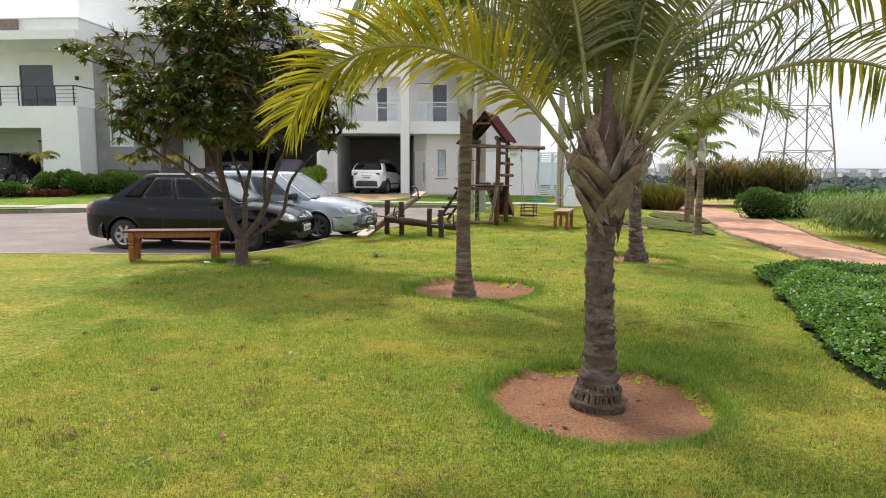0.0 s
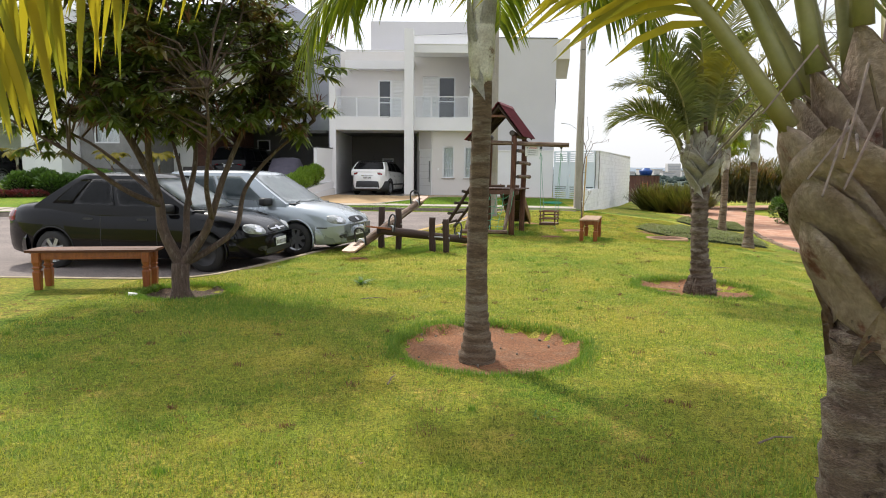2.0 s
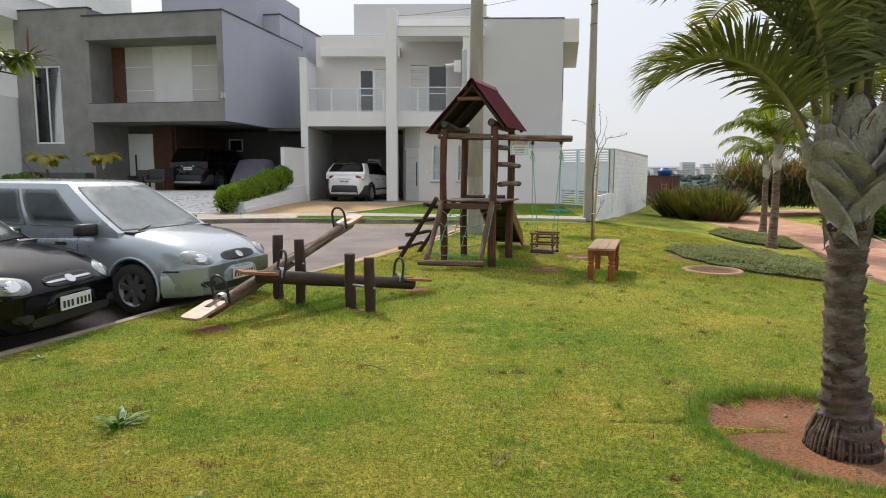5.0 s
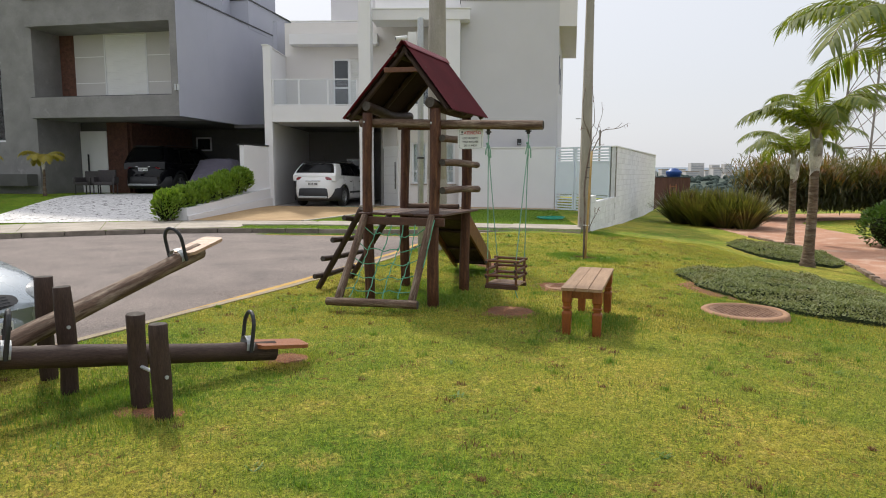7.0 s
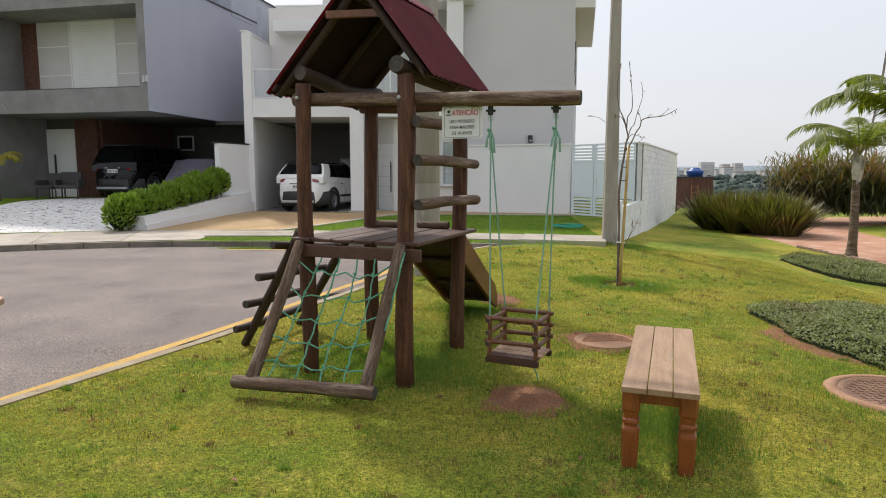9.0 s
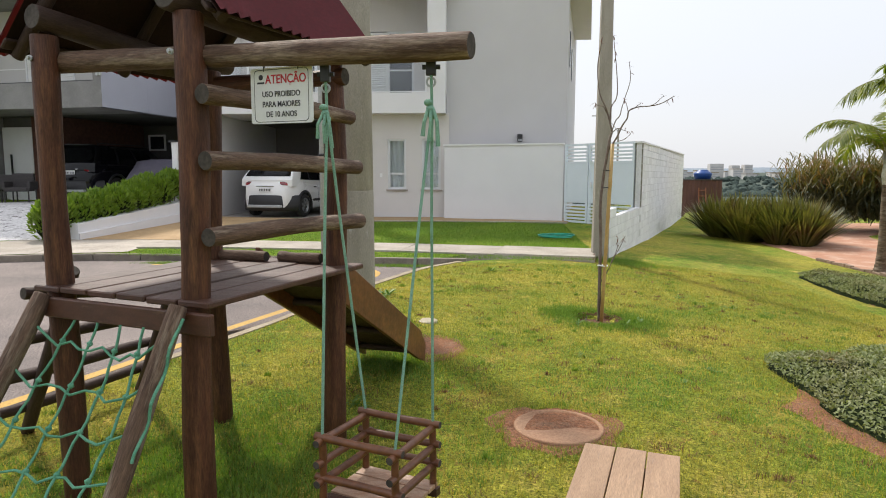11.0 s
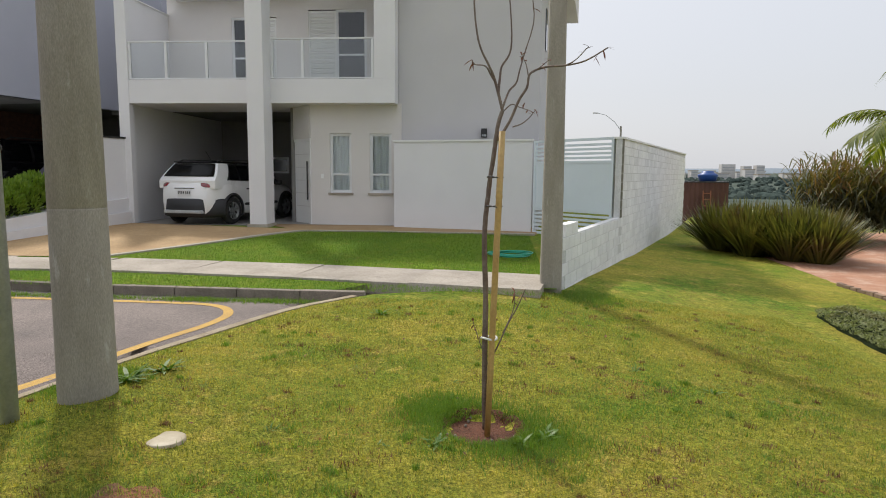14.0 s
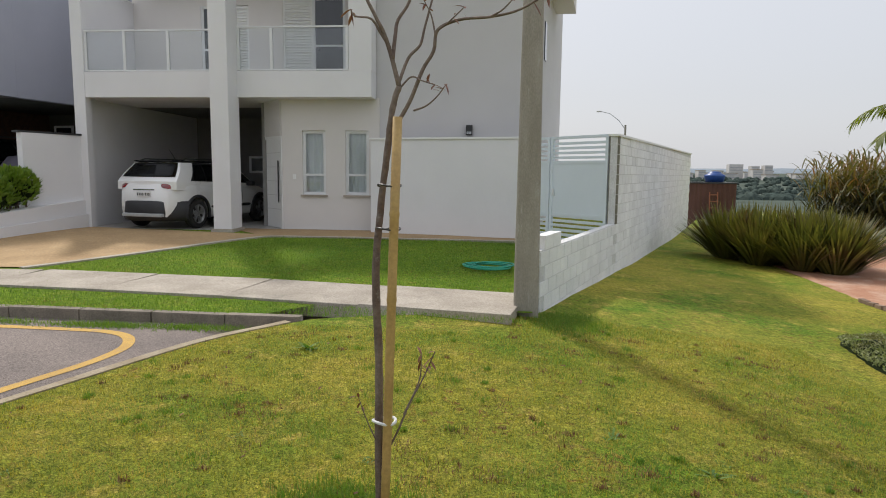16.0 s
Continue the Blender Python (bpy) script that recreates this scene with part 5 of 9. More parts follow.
for i in range(n):
    a = PA - ACROSS * 0.10 + ACROSS * (wide * i / n)
    b = a + ACROSS * (wide / n - 0.012)
    zz = 1.10 + random.uniform(0, 0.006)
    board("deck_plank", [(*(a - BACK * 0.08), zz), (*(b - BACK * 0.08), zz), (*(b + BACK * 1.30), zz), (*(a + BACK * 1.30), zz)], 0.03, PLANK, tower)
log("toe_rail", (*(PB - ACROSS * 0.05), 1.165), (*(PB + ACROSS * 0.42), 1.165), 0.035, tower, LOG_GREY, seed=41)
log("toe_rail", (*(PD - ACROSS * 0.42), 1.165), (*(PD - ACROSS * 0.1), 1.165), 0.035, tower, LOG_GREY, seed=42)
# roof: two corrugated sheets on rafters
foot = PA + ACROSS * 0.515 - BACK * 0.05
ridge0 = Vector((foot.x, foot.y, 3.20))
along_ridge = Vector((BACK.x, BACK.y, 0)) * 1.45 + Vector((0, 0, 0.015))
for side, ex, ez in ((-1, -0.85, -0.895), (1, 0.64, -0.825)):
    bm = bmesh.new()
    nu, nv = 76, 2
    down = Vector((ACROSS.x * ex, ACROSS.y * ex, ez))
    nrm = along_ridge.cross(down).normalized() * (1 if side < 0 else -1)
    if nrm.z < 0:
        nrm = -nrm
    grid = []
    for j in range(nv + 1):
        row = []
        for i in range(nu + 1):
            u = i / nu
            wav = 0.013 * math.sin(u * 2 * math.pi * 19)
            row.append(bm.verts.new(ridge0 + along_ridge * u + down * (j / nv) + nrm * wav))
        grid.append(row)
    for r, s in zip(grid, grid[1:]):
        for i in range(nu):
            bm.faces.new((r[i], r[i + 1], s[i + 1], s[i]))
    bmesh.ops.solidify(bm, geom=bm.faces[:], thickness=0.008)
    part("roof_sheet", bm, ROOF_RED, tower, "wine-red corrugated roof sheet")
    # added board on the underside, its shade painted as near-black brown
    a = ridge0 - nrm * 0.022 + along_ridge * 0.01 + down * 0.03
    board("underside_shade", [a, a + along_ridge * 0.98, a + along_ridge * 0.98 + down * 0.95, a + down * 0.95], 0.004, ROOF_SHADE, tower, "added dark brown board for the shaded roof underside")
    # rafters under the sheet
    for u in (0.06, 0.5, 0.94):
        a = ridge0 + along_ridge * u - nrm * 0.06
        b = a + down * 0.97
        log("rafter", a, b, 0.032, tower, LOG_DARK, seed=int(u * 50) + side, ends=False)
    for v in (0.12, 0.9):
        a = ridge0 + down * v - nrm * 0.045
        board("purlin", [a, a + along_ridge, a + along_ridge + down * 0.05, a + down * 0.05], 0.02, LOG_DARK, tower)
    bm = bmesh.new()
    rows = []
    for i in range(39):
        u = i / 38
        rows.append([bm.verts.new(ridge0 + along_ridge * u + down * t + nrm * (0.022 + (0.01 * math.sin(i * math.pi)) + (0.006 if i % 2 else -0.004) * (t / 0.1))) for t in (0, 0.05, 0.1)])
    for r, s in zip(rows, rows[1:]):
        for k in range(2):
            bm.faces.new((r[k], r[k + 1], s[k + 1], s[k]))
    part("ridge_cap", bm, ROOF_RED, tower)
g0 = ridge0 + along_ridge * 0.05
board("gable_tie", [g0 + Vector((-0.26, 0.02, -0.36)), g0 + Vector((0.26, -0.04, -0.36)), g0 + Vector((0.26, -0.04, -0.30)), g0 + Vector((-0.26, 0.02, -0.30))], 0.025, SLIDE_WOOD, tower)
# rope net on its frame
nl, nr = Vector((0.27, 17.86, 0.11)), Vector((1.38, 17.62, 0.115))
log("net_foot_bar", nl, nr, 0.05, tower, LOG_GREY, seed=51, rings=10)
la, lb = nl.lerp(nr, 0.13) + Vector((0, 0.03, 0.02)), Vector((PA.x - 0.03, PA.y - 0.10, 1.10))
ra, rb = nl.lerp(nr, 0.93) + Vector((0, 0.03, 0.02)), Vector((PC.x - 0.02, PC.y - 0.13, 1.12))
log("net_side_log", la, lb, 0.048, tower, LOG_GREY, seed=52, r1=0.044)
log("net_side_log", ra, rb, 0.048, tower, LOG_GREY, seed=53, r1=0.042)
ta, tb = Vector((*(PA - BACK * 0.10), 1.0)) + Vector((0.10, 0, 0)), Vector((*(PC - BACK * 0.10), 1.0)) - Vector((0.10, 0, 0))
net = part("rope_net", bmesh.new(), ROPE, tower, "green knotted rope net")


def net_point(u, v):
    lo, hi = nl.lerp(nr, 0.16 + 0.72 * u) + Vector((0, 0.02, 0.05)), ta.lerp(tb, u)
    p = lo.lerp(hi, v)
    sag = math.sin(math.pi * u) * math.sin(math.pi * v)
    return p + Vector((0.012 * math.sin(7 * v + 4 * u), 0.06 * sag, -0.05 * sag + 0.008 * math.sin(9 * u + 5 * v)))


for i in range(4):
    bm = bmesh.new()
    u = (i + 0.5) / 4
    tube(bm, [net_point(u + 0.008 * math.sin(k * 1.7 + i), k / 20) for k in range(21)], 0.0065, 6)
    part("rope", bm, ROPE, net)
for j in range(5):
    bm = bmesh.new()
    v = 0.12 + 0.76 * j / 4
    L0, L1 = la.lerp(lb, v), ra.lerp(rb, v)
    tube(bm, [L0, *[net_point(k / 10, v - 0.02 + 0.02 * math.sin(k * 2.0 + j)) for k in range(1, 10)], L1], 0.0065, 6)
    part("rope", bm, ROPE, net)
    for i in range(4):
        bm = bmesh.new()
        c = net_point((i + 0.5) / 4, v)
        bmesh.ops.create_icosphere(bm, subdivisions=1, radius=0.016, matrix=Matrix.Translation(c))
        part("knot", bm, ROPE, net)
bm = bmesh.new()
tube(bm, [rb.lerp(ra, t) + Vector((0.045, -0.035 + 0.02 * math.sin(t * 30), 0)) for t in np.linspace(0.05, 0.6, 16)], 0.007, 6)
part("rope", bm, ROPE, net)
# ladder on the west side
f0, f1 = Vector((-0.17, 19.28, 0)), Vector((0.55, 18.78, 1.16))
k0, k1 = Vector((0.12, 20.15, 0)), Vector((0.86, 19.42, 1.08))
log("ladder_rail", f0, f1, 0.042, tower, LOG_DARK, seed=61)
log("ladder_rail", k0, k1, 0.042, tower, LOG_DARK, seed=62)
for i, t in enumerate((0.14, 0.37, 0.60, 0.84)):
    a, b = f0.lerp(f1, t), k0.lerp(k1, t)
    d = (b - a).normalized()
    out = Vector((-0.05, -0.03, 0.045))
    log("ladder_rung", a - d * 0.16 + out, b + d * 0.06 + out, 0.036, tower, LOG_DARK, seed=70 + i, bend=0.08)
# slide down the back
top_r = Vector((*(PD + BACK * 0.06 - ACROSS * 0.08), 1.06))
top_l = Vector((*(PB + BACK * 0.06 + ACROSS * 0.28), 1.06))
tip_r, tip_l = Vector((2.30, 20.93, 0.14)), Vector((1.74, 21.10, 0.14))
for a, b in ((top_r, tip_r), (top_l, tip_l)):
    up = Vector((0, 0, 1))
    d = (b - a).normalized()
    bm = bmesh.new()
    prof = [a + up * 0.16, a.lerp(b, 0.93) + up * 0.15, b + up * 0.06, b - up * 0.10 - d * 0.02, a.lerp(b, 0.9) - up * 0.12, a - up * 0.14]
    th = Vector((d.y, -d.x, 0)).normalized() * 0.035
    lo, hi = [bm.verts.new(v) for v in prof], [bm.verts.new(v + th) for v in prof]
    bm.faces.new(lo[::-1])
    bm.faces.new(hi)
    for i in range(6):
        bm.faces.new((lo[i], lo[(i + 1) % 6], hi[(i + 1) % 6], hi[i]))
    bmesh.ops.bevel(bm, geom=bm.edges[:], offset=0.006, segments=1, affect="EDGES")
    part("slide_side", bm, SLIDE_WOOD, tower, "reddish-brown varnished slide side board")
board("slide_bed", [top_l, top_r, tip_r, tip_l], -0.02, LOG_DARK, tower)
for t in (0.25, 0.6, 0.9):
    a, b = top_l.lerp(tip_l, t) - Vector((0, 0, 0.06)), top_r.lerp(tip_r, t) - Vector((0, 0, 0.06))
    log("slide_bearer", a, b, 0.025, tower, LOG_DARK, seed=int(t * 90), ends=False)

# swing
swing = thing("swing", (2.43, 17.95, 0.35), "toddler swing with slatted wooden box seat on green ropes", "swing")
SM = pose(2.41, 18.0, 0.275, 0, 0, -22)
for i in range(4):
    bm = bmesh.new()
    box(bm, -0.19, 0.19, -0.19 + i * 0.096, -0.105 + i * 0.096, 0.04, 0.06, SM, 0.004)
    part("seat_slat", bm, SEAT_WOOD if i else PLANK, swing)
for y in (-0.17, 0.17):
    bm = bmesh.new()
    box(bm, -0.20, 0.20, y - 0.02, y + 0.02, 0.0, 0.04, SM, 0.006)
    part("seat_bearer", bm, PLANK, swing)


def swing_bar(p, q, r=0.017, name="bar"):
    log(name, SM @ Vector(p), SM @ Vector(q), r, swing, SLIDE_WOOD, seed=int(abs(p[0] + p[2]) * 99), sides=10)


for x in (-0.175, 0.175):
    for y in (-0.165, 0.165):
        swing_bar((x, y, 0.03), (x, y, 0.335), 0.016, "corner_post")
    for z in (0.14, 0.225, 0.315):
        swing_bar((x, -0.21, z), (x, 0.21, z))
for z in (0.155, 0.24, 0.33):
    swing_bar((-0.21, 0.165, z), (0.21, 0.165, z))
    if z != 0.24:
        swing_bar((-0.21, -0.165, z), (0.21, -0.165, z))
for hx, hy, side in ((2.182, 18.095, -0.19), (2.639, 17.94, 0.19)):
    bm = bmesh.new()
    box(bm, hx - 0.020, hx + 0.020, hy - 0.016, hy + 0.016, 2.08, 2.15, None, 0.005)
    tube(bm, [(hx - 0.034, hy, 2.112), (hx + 0.036, hy, 2.112)], 0.010, 8)
    hook = part("hanger", bm, BLACK, swing, "black steel swivel hanger")
    for y in (-0.165, 0.165):
        bm = bmesh.new()
        end = SM @ Vector((side * 0.92, y, 0.34))
        low = SM @ Vector((side * 0.92, y, 0.03))
        tube(bm, [(hx, hy, 2.11), (hx + 0.004, hy, 1.95), *[Vector((hx, hy, 1.95)).lerp(end, t) for t in (0.3, 0.6, 0.9, 1)], low], 0.0065, 6)
        part("rope", bm, ROPE_PALE, swing)
    bm = bmesh.new()
    for k in range(3):
        bmesh.ops.create_icosphere(bm, subdivisions=2, radius=0.018, matrix=Matrix.Translation((hx + 0.008 * k - 0.01, hy - 0.008, 1.975 - 0.024 * k)) @ Matrix.Diagonal((1, 1, 0.8, 1)))
    for k in range(3):
        tube(bm, [(hx + 0.01 * (k - 1), hy - 0.015, 1.95), (hx + 0.025 * (k - 1) + 0.01 * side, hy - 0.04, 1.90), (hx + 0.030 * (k - 1), hy - 0.03, 1.845 - 0.02 * k)], [0.007, 0.007, 0.009], 6)
    part("rope_knot", bm, ROPE_PALE, swing)
    bm = bmesh.new()
    n = 12
    ring = [(hx + 0.017 * math.cos(a), hy, 2.055 + 0.017 * math.sin(a)) for a in np.linspace(0, 2 * math.pi, n + 1)]
    tube(bm, ring, 0.005, 6, False)
    part("ring", bm, GALV, swing)
bm = bmesh.new()
q = SM @ Vector((0.17, -0.17, 0.0))
tube(bm, [q, q + Vector((0.015, -0.005, -0.04)), q + Vector((0.03, 0, -0.09))], 0.006, 6)
part("rope_end", bm, ROPE, swing)

# warning sign hanging from the beam
sign = thing("warning_sign", (1.97, 18.2, 2.05), "small white warning sign hung from the beam on two hooks", "sign")
GM2 = Matrix.Translation((1.972, 18.165, 2.035)) @ Matrix.Rotation(radians(-19), 4, "Z") @ Matrix.Rotation(radians(90), 4, "X")


def sign_text(body, x, y, size, material, wide=1.0, heavy=0.0):
    cu = bpy.data.curves.new("lettering", "FONT")
    cu.body, cu.size, cu.align_x, cu.align_y, cu.extrude, cu.offset = body, size, "CENTER", "CENTER", 0.0006, heavy
    ob = new("lettering", cu)
    me = bpy.data.meshes.new_from_object(ob.evaluated_get(bpy.context.evaluated_depsgraph_get()))
    bpy.data.objects.remove(ob)
    me.materials.clear()
    me.materials.append(material)
    o = part("lettering", me, None, sign)
    o.matrix_basis = GM2 @ Matrix.Translation((x, y, 0.0075)) @ Matrix.Diagonal((wide, 1, 1, 1))


def rounded(bm, w, h, r, z0, z1, m):
    pts = [(sx * (w / 2 - r) + r * math.cos(a), sy * (h / 2 - r) + r * math.sin(a)) for sx, sy, a0 in ((1, 1, 0), (-1, 1, 90), (-1, -1, 180), (1, -1, 270)) for a in [radians(a0 + k * 22.5) for k in range(5)]]
    n0 = set(bm.verts)
    prism(bm, pts, z0, z1)
    bmesh.ops.transform(bm, matrix=m, verts=[v for v in bm.verts if v not in n0])


bm = bmesh.new()
rounded(bm, 0.322, 0.238, 0.012, 0.0, 0.006, GM2)
part("plate", bm, WHITE_PLATE, sign)
bm = bmesh.new()
outer = [(sx * (0.1425 - 0.02) + 0.02 * math.cos(a), sy * (0.1125 - 0.02) + 0.02 * math.sin(a)) for sx, sy, a0 in ((1, 1, 0), (-1, 1, 90), (-1, -1, 180), (1, -1, 270)) for a in [radians(a0 + k * 22.5) for k in range(5)]]
inner = [(x * 0.982, y * 0.977) for x, y in outer]
vo, vi = [bm.verts.new((x, y, 0.0068)) for x, y in outer], [bm.verts.new((x, y, 0.0068)) for x, y in inner]
for i in range(20):
    bm.faces.new((vo[i], vo[(i + 1) % 20], vi[(i + 1) % 20], vi[i]))
bmesh.ops.transform(bm, matrix=GM2, verts=bm.verts[:])
part("border", bm, BLACK_INK, sign)
sign_text("ATENÇÃO", 0.025, 0.068, 0.052, RED_INK, 0.86, 0.0008)
sign_text("USO PROIBIDO", 0.0, 0.006, 0.034, BLACK_INK, 0.86, 0.0004)
sign_text("PARA MAIORES", 0.0, -0.037, 0.034, BLACK_INK, 0.86, 0.0004)
sign_text("DE 10 ANOS", 0.0, -0.080, 0.034, BLACK_INK, 0.86, 0.0004)
bm = bmesh.new()
bmesh.ops.create_circle(bm, cap_ends=True, segments=16, radius=0.012, matrix=GM2 @ Matrix.Translation((-0.105, 0.08, 0.0072)))
part("emblem", bm, BLACK_INK, sign)
bm = bmesh.new()
box(bm, -0.125, -0.088, 0.052, 0.060, 0.0066, 0.0074, GM2)
part("emblem_bar", bm, BLACK_INK, sign)
for x in (-0.09, 0.09):
    bm = bmesh.new()
    p = GM2 @ Vector((x, 0.115, 0.003))
    tube(bm, [p + Vector((0, 0, -0.01)), p + Vector((0, 0.0, 0.04)), p + Vector((0, 0.01, 0.055))], 0.004, 6)
    part("hook", bm, DARK_METAL, sign)

# seesaws: a log on two posts, a board seat and a bow handle at each end
def seesaw(low, high, posts, tops, mat_log, seat_a, seat_b, r=0.085, label=""):
    low, high = Vector(low), Vector(high)
    c = (low + high) / 2
    s = thing("seesaw", (c.x, c.y, 0), label, "seesaw", "seesaws beside the street")
    d = (high - low).normalized()
    log("balance_log", low + d * 0.26, high - d * 0.22, r, s, mat_log, seed=int(low.x * 77), rings=14, bend=0.02)
    side = Vector((-d.y, d.x, 0)).normalized()
    up = side.cross(d) if side.cross(d).z > 0 else -side.cross(d)
    for end, inward, m in ((low, d, seat_a), (high, -d, seat_b)):
        bm = bmesh.new()
        o = end + inward * 0.22 + up * (r * 0.45)
        mt = Matrix(((inward.x, side.x, up.x, o.x), (inward.y, side.y, up.y, o.y), (inward.z, side.z, up.z, o.z), (0, 0, 0, 1)))
        rounded(bm, 0.44, 0.25, 0.05, 0.0, 0.03, mt)
        part("seat", bm, m, s)
        bm = bmesh.new()
        o2 = end + inward * 0.50 + up * (r * 0.9)
        arc = [o2 + side * (0.10 * math.cos(a)) + up * (0.13 + 0.12 * max(math.sin(a), 0)) for a in np.linspace(math.pi, 0, 11)]
        tube(bm, [o2 + side * -0.10 - up * 0.06, *arc, o2 + side * 0.10 - up * 0.06], 0.016, 8)
        part("handle", bm, BLACK, s, "black bow handle")
        bm = bmesh.new()
        tube(bm, [o2 - inward * 0.03 - up * 0.03, o2 + inward * 0.03 - up * 0.03], r * 1.06, 14, False)
        part("strap", bm, GALV, s)
    for (x, y), z in zip(posts, tops):
        log("post", (x, y, -0.15), (x, y, z), 0.062, s, LOG_DARK, seed=int(x * 55), bend=0.03)
    a, b = Vector((*posts[0], low.lerp(high, 0.5).z)), Vector((*posts[1], low.lerp(high, 0.5).z))
    e = (b - a).normalized()
    bm = bmesh.new()
    tube(bm, [a - e * 0.08, b + e * 0.08], 0.013, 8)
    part("axle", bm, GALV, s)
    return s


seesaw((-1.72, 13.40, 0.09), (-0.55, 16.62, 0.93), [(-1.33, 15.17), (-0.97, 14.86)], [0.82, 0.80], LOG_GREY, SEAT_WOOD, SEAT_WOOD, 0.075, "log seesaw with weathered pale board seats, one end raised")
seesaw((0.55, 15.72, 0.12), (-1.45, 14.05, 0.47), [(-0.31, 14.62), (-0.05, 14.42)], [0.66, 0.64], LOG_DARK, SEAT_ORANGE, SEAT_ORANGE, 0.078, "dark log seesaw with orange board seats")


# benches with turned legs
def bench(label, top):
    b = thing("bench", (0, 0, 0), label, "bench", "park benches")
    L, W, H = 1.52, 0.40, 0.50
    for i, (x0, x1) in enumerate(((-0.20, -0.068), (-0.063, 0.063), (0.068, 0.20))):
        bm = bmesh.new()
        box(bm, x0, x1, -L / 2, L / 2, H - 0.032, H + 0.002 * (i % 2), None, 0.005)
        part("top_plank", bm, top, b)
    for x in (-0.15, 0.15):
        bm = bmesh.new()
        box(bm, x - 0.012, x + 0.012, -L / 2 + 0.12, L / 2 - 0.12, H - 0.12, H - 0.032, None, 0.004)
        part("apron", bm, BENCH_LEG, b)
        bm = bmesh.new()
        box(bm, x - 0.016, x + 0.016, -L / 2 + 0.12, L / 2 - 0.12, H - 0.10, H - 0.085, None, 0.004)
        part("bead", bm, BENCH_LEG, b)
        for y in (-L / 2 + 0.12, L / 2 - 0.12):
            bm = bmesh.new()
            prof = [(0.036, -0.03), (0.044, 0.02), (0.052, 0.22), (0.050, 0.235), (0.038, 0.245), (0.038, 0.262), (0.05, 0.27), (0.05, 0.285), (0.040, 0.295), (0.044, 0.33), (0.052, 0.345), (0.052, H - 0.034)]
            rings = []
            for r, z in prof:
                q = r * 0.93
                pts = [(q, q * 0.75), (q * 0.75, q), (-q * 0.75, q), (-q, q * 0.75), (-q, -q * 0.75), (-q * 0.75, -q), (q * 0.75, -q), (q, -q * 0.75)]
                rings.append([bm.verts.new((x + u, y + v, z)) for u, v in pts])
            for a, c in zip(rings, rings[1:]):
                for k in range(8):
                    bm.faces.new((a[k], a[(k + 1) % 8], c[(k + 1) % 8], c[k]))
            bm.faces.new(rings[0][::-1])
            bm.faces.new(rings[-1])
            part("leg", bm, BENCH_LEG, b)
    for y in (-L / 2 + 0.12, L / 2 - 0.12):
        bm = bmesh.new()
        box(bm, -0.15, 0.15, y - 0.012, y + 0.012, H - 0.12, H - 0.032, None, 0.004)
        part("apron", bm, BENCH_LEG, b)
    return b


bench_a = bench("wooden bench with worn plank top and orange turned legs", BENCH_TOP)
bench_a.matrix_basis = pose(3.29, 17.40, 0.0, 0, 0, -16.5)
bench_b = bench("wooden bench with red-brown varnished top and turned legs", BENCH_RED)
bench_b.matrix_basis = pose(-4.47, 10.60, 0.0, 0, 0, -81)


# ---- cars ----
from mathutils.bvhtree import BVHTree


def lerp_list(pts, x):
    for (a, b), (c, d) in zip(pts, pts[1:]):
        if a <= x <= c:
            t = (x - a) / (c - a)
            return b + (d - b) * t
    return pts[0][1] if x < pts[0][0] else pts[-1][1]


def decal(nm, tree, centre, out, w, h, material, parent, power=2.6, lift=0.006, skew=0.0, bulge=0.0, nu=12, nv=8, label=""):
    """A rounded patch that follows the bodywork: lamps, grilles, seams, mouldings."""
    out = Vector(out).normalized()
    right = Vector((0, 0, 1)).cross(out).normalized()
    up = out.cross(right)
    centre = Vector(centre)
    bm = bmesh.new()
    g, depth = [], 0.5
    for j in range(nv + 1):
        row = []
        for i in range(nu + 1):
            u, v = -1 + 2 * i / nu, -1 + 2 * j / nv
            k = max(abs(u), abs(v))
            f = k / (abs(u) ** power + abs(v) ** power) ** (1 / power) if k > 0 else 1
            u, v = u * f, v * f
            p = centre + right * (u * w / 2) + up * (v * h / 2 + skew * u) + out * 0.5
            hit = tree.ray_cast(p, -out, 1.2)
            if hit[0] is not None:
                depth = hit[3]
            row.append(bm.verts.new(p - out * depth + out * (lift + bulge * (1 - min(k, 1) ** 2))))
        g.append(row)
    for a, b in zip(g, g[1:]):
        for i in range(nu):
            bm.faces.new((a[i], a[i + 1], b[i + 1], b[i]))
    bmesh.ops.recalc_face_normals(bm, faces=bm.faces[:])
    edge = bmesh.ops.extrude_edge_only(bm, edges=[e for e in bm.edges if e.is_boundary])
    for v in edge["geom"]:
        if isinstance(v, bmesh.types.BMVert):
            v.co -= out * (lift + 0.02)
    ob = part(nm, bm, material, parent, label, True)
    ob.data.set_sharp_from_angle(angle=radians(50))
    return ob


def bumper_loft(x_tip, hw, s, prof, material, parent, reach=0.45):
    """A wrap-round bumper; s is 1 at the front, -1 at the rear."""
    bm = bmesh.new()
    rows = []
    for t in np.linspace(-1, 1, 31):
        e = abs(t)
        x = x_tip - s * reach * e ** 3.4
        n = Vector((s * (1 - e ** 4 * 0.75), (1 if t > 0 else -1) * e ** 2.5, 0)).normalized()
        rows.append([bm.verts.new((x + n.x * d, t * hw * 0.965 + n.y * d, z)) for d, z in prof])
    for a, b in zip(rows, rows[1:]):
        for k in range(len(prof) - 1):
            bm.faces.new((a[k], a[k + 1], b[k + 1], b[k]))
    ob = part("bumper", bm, material, parent, "", True)
    return ob


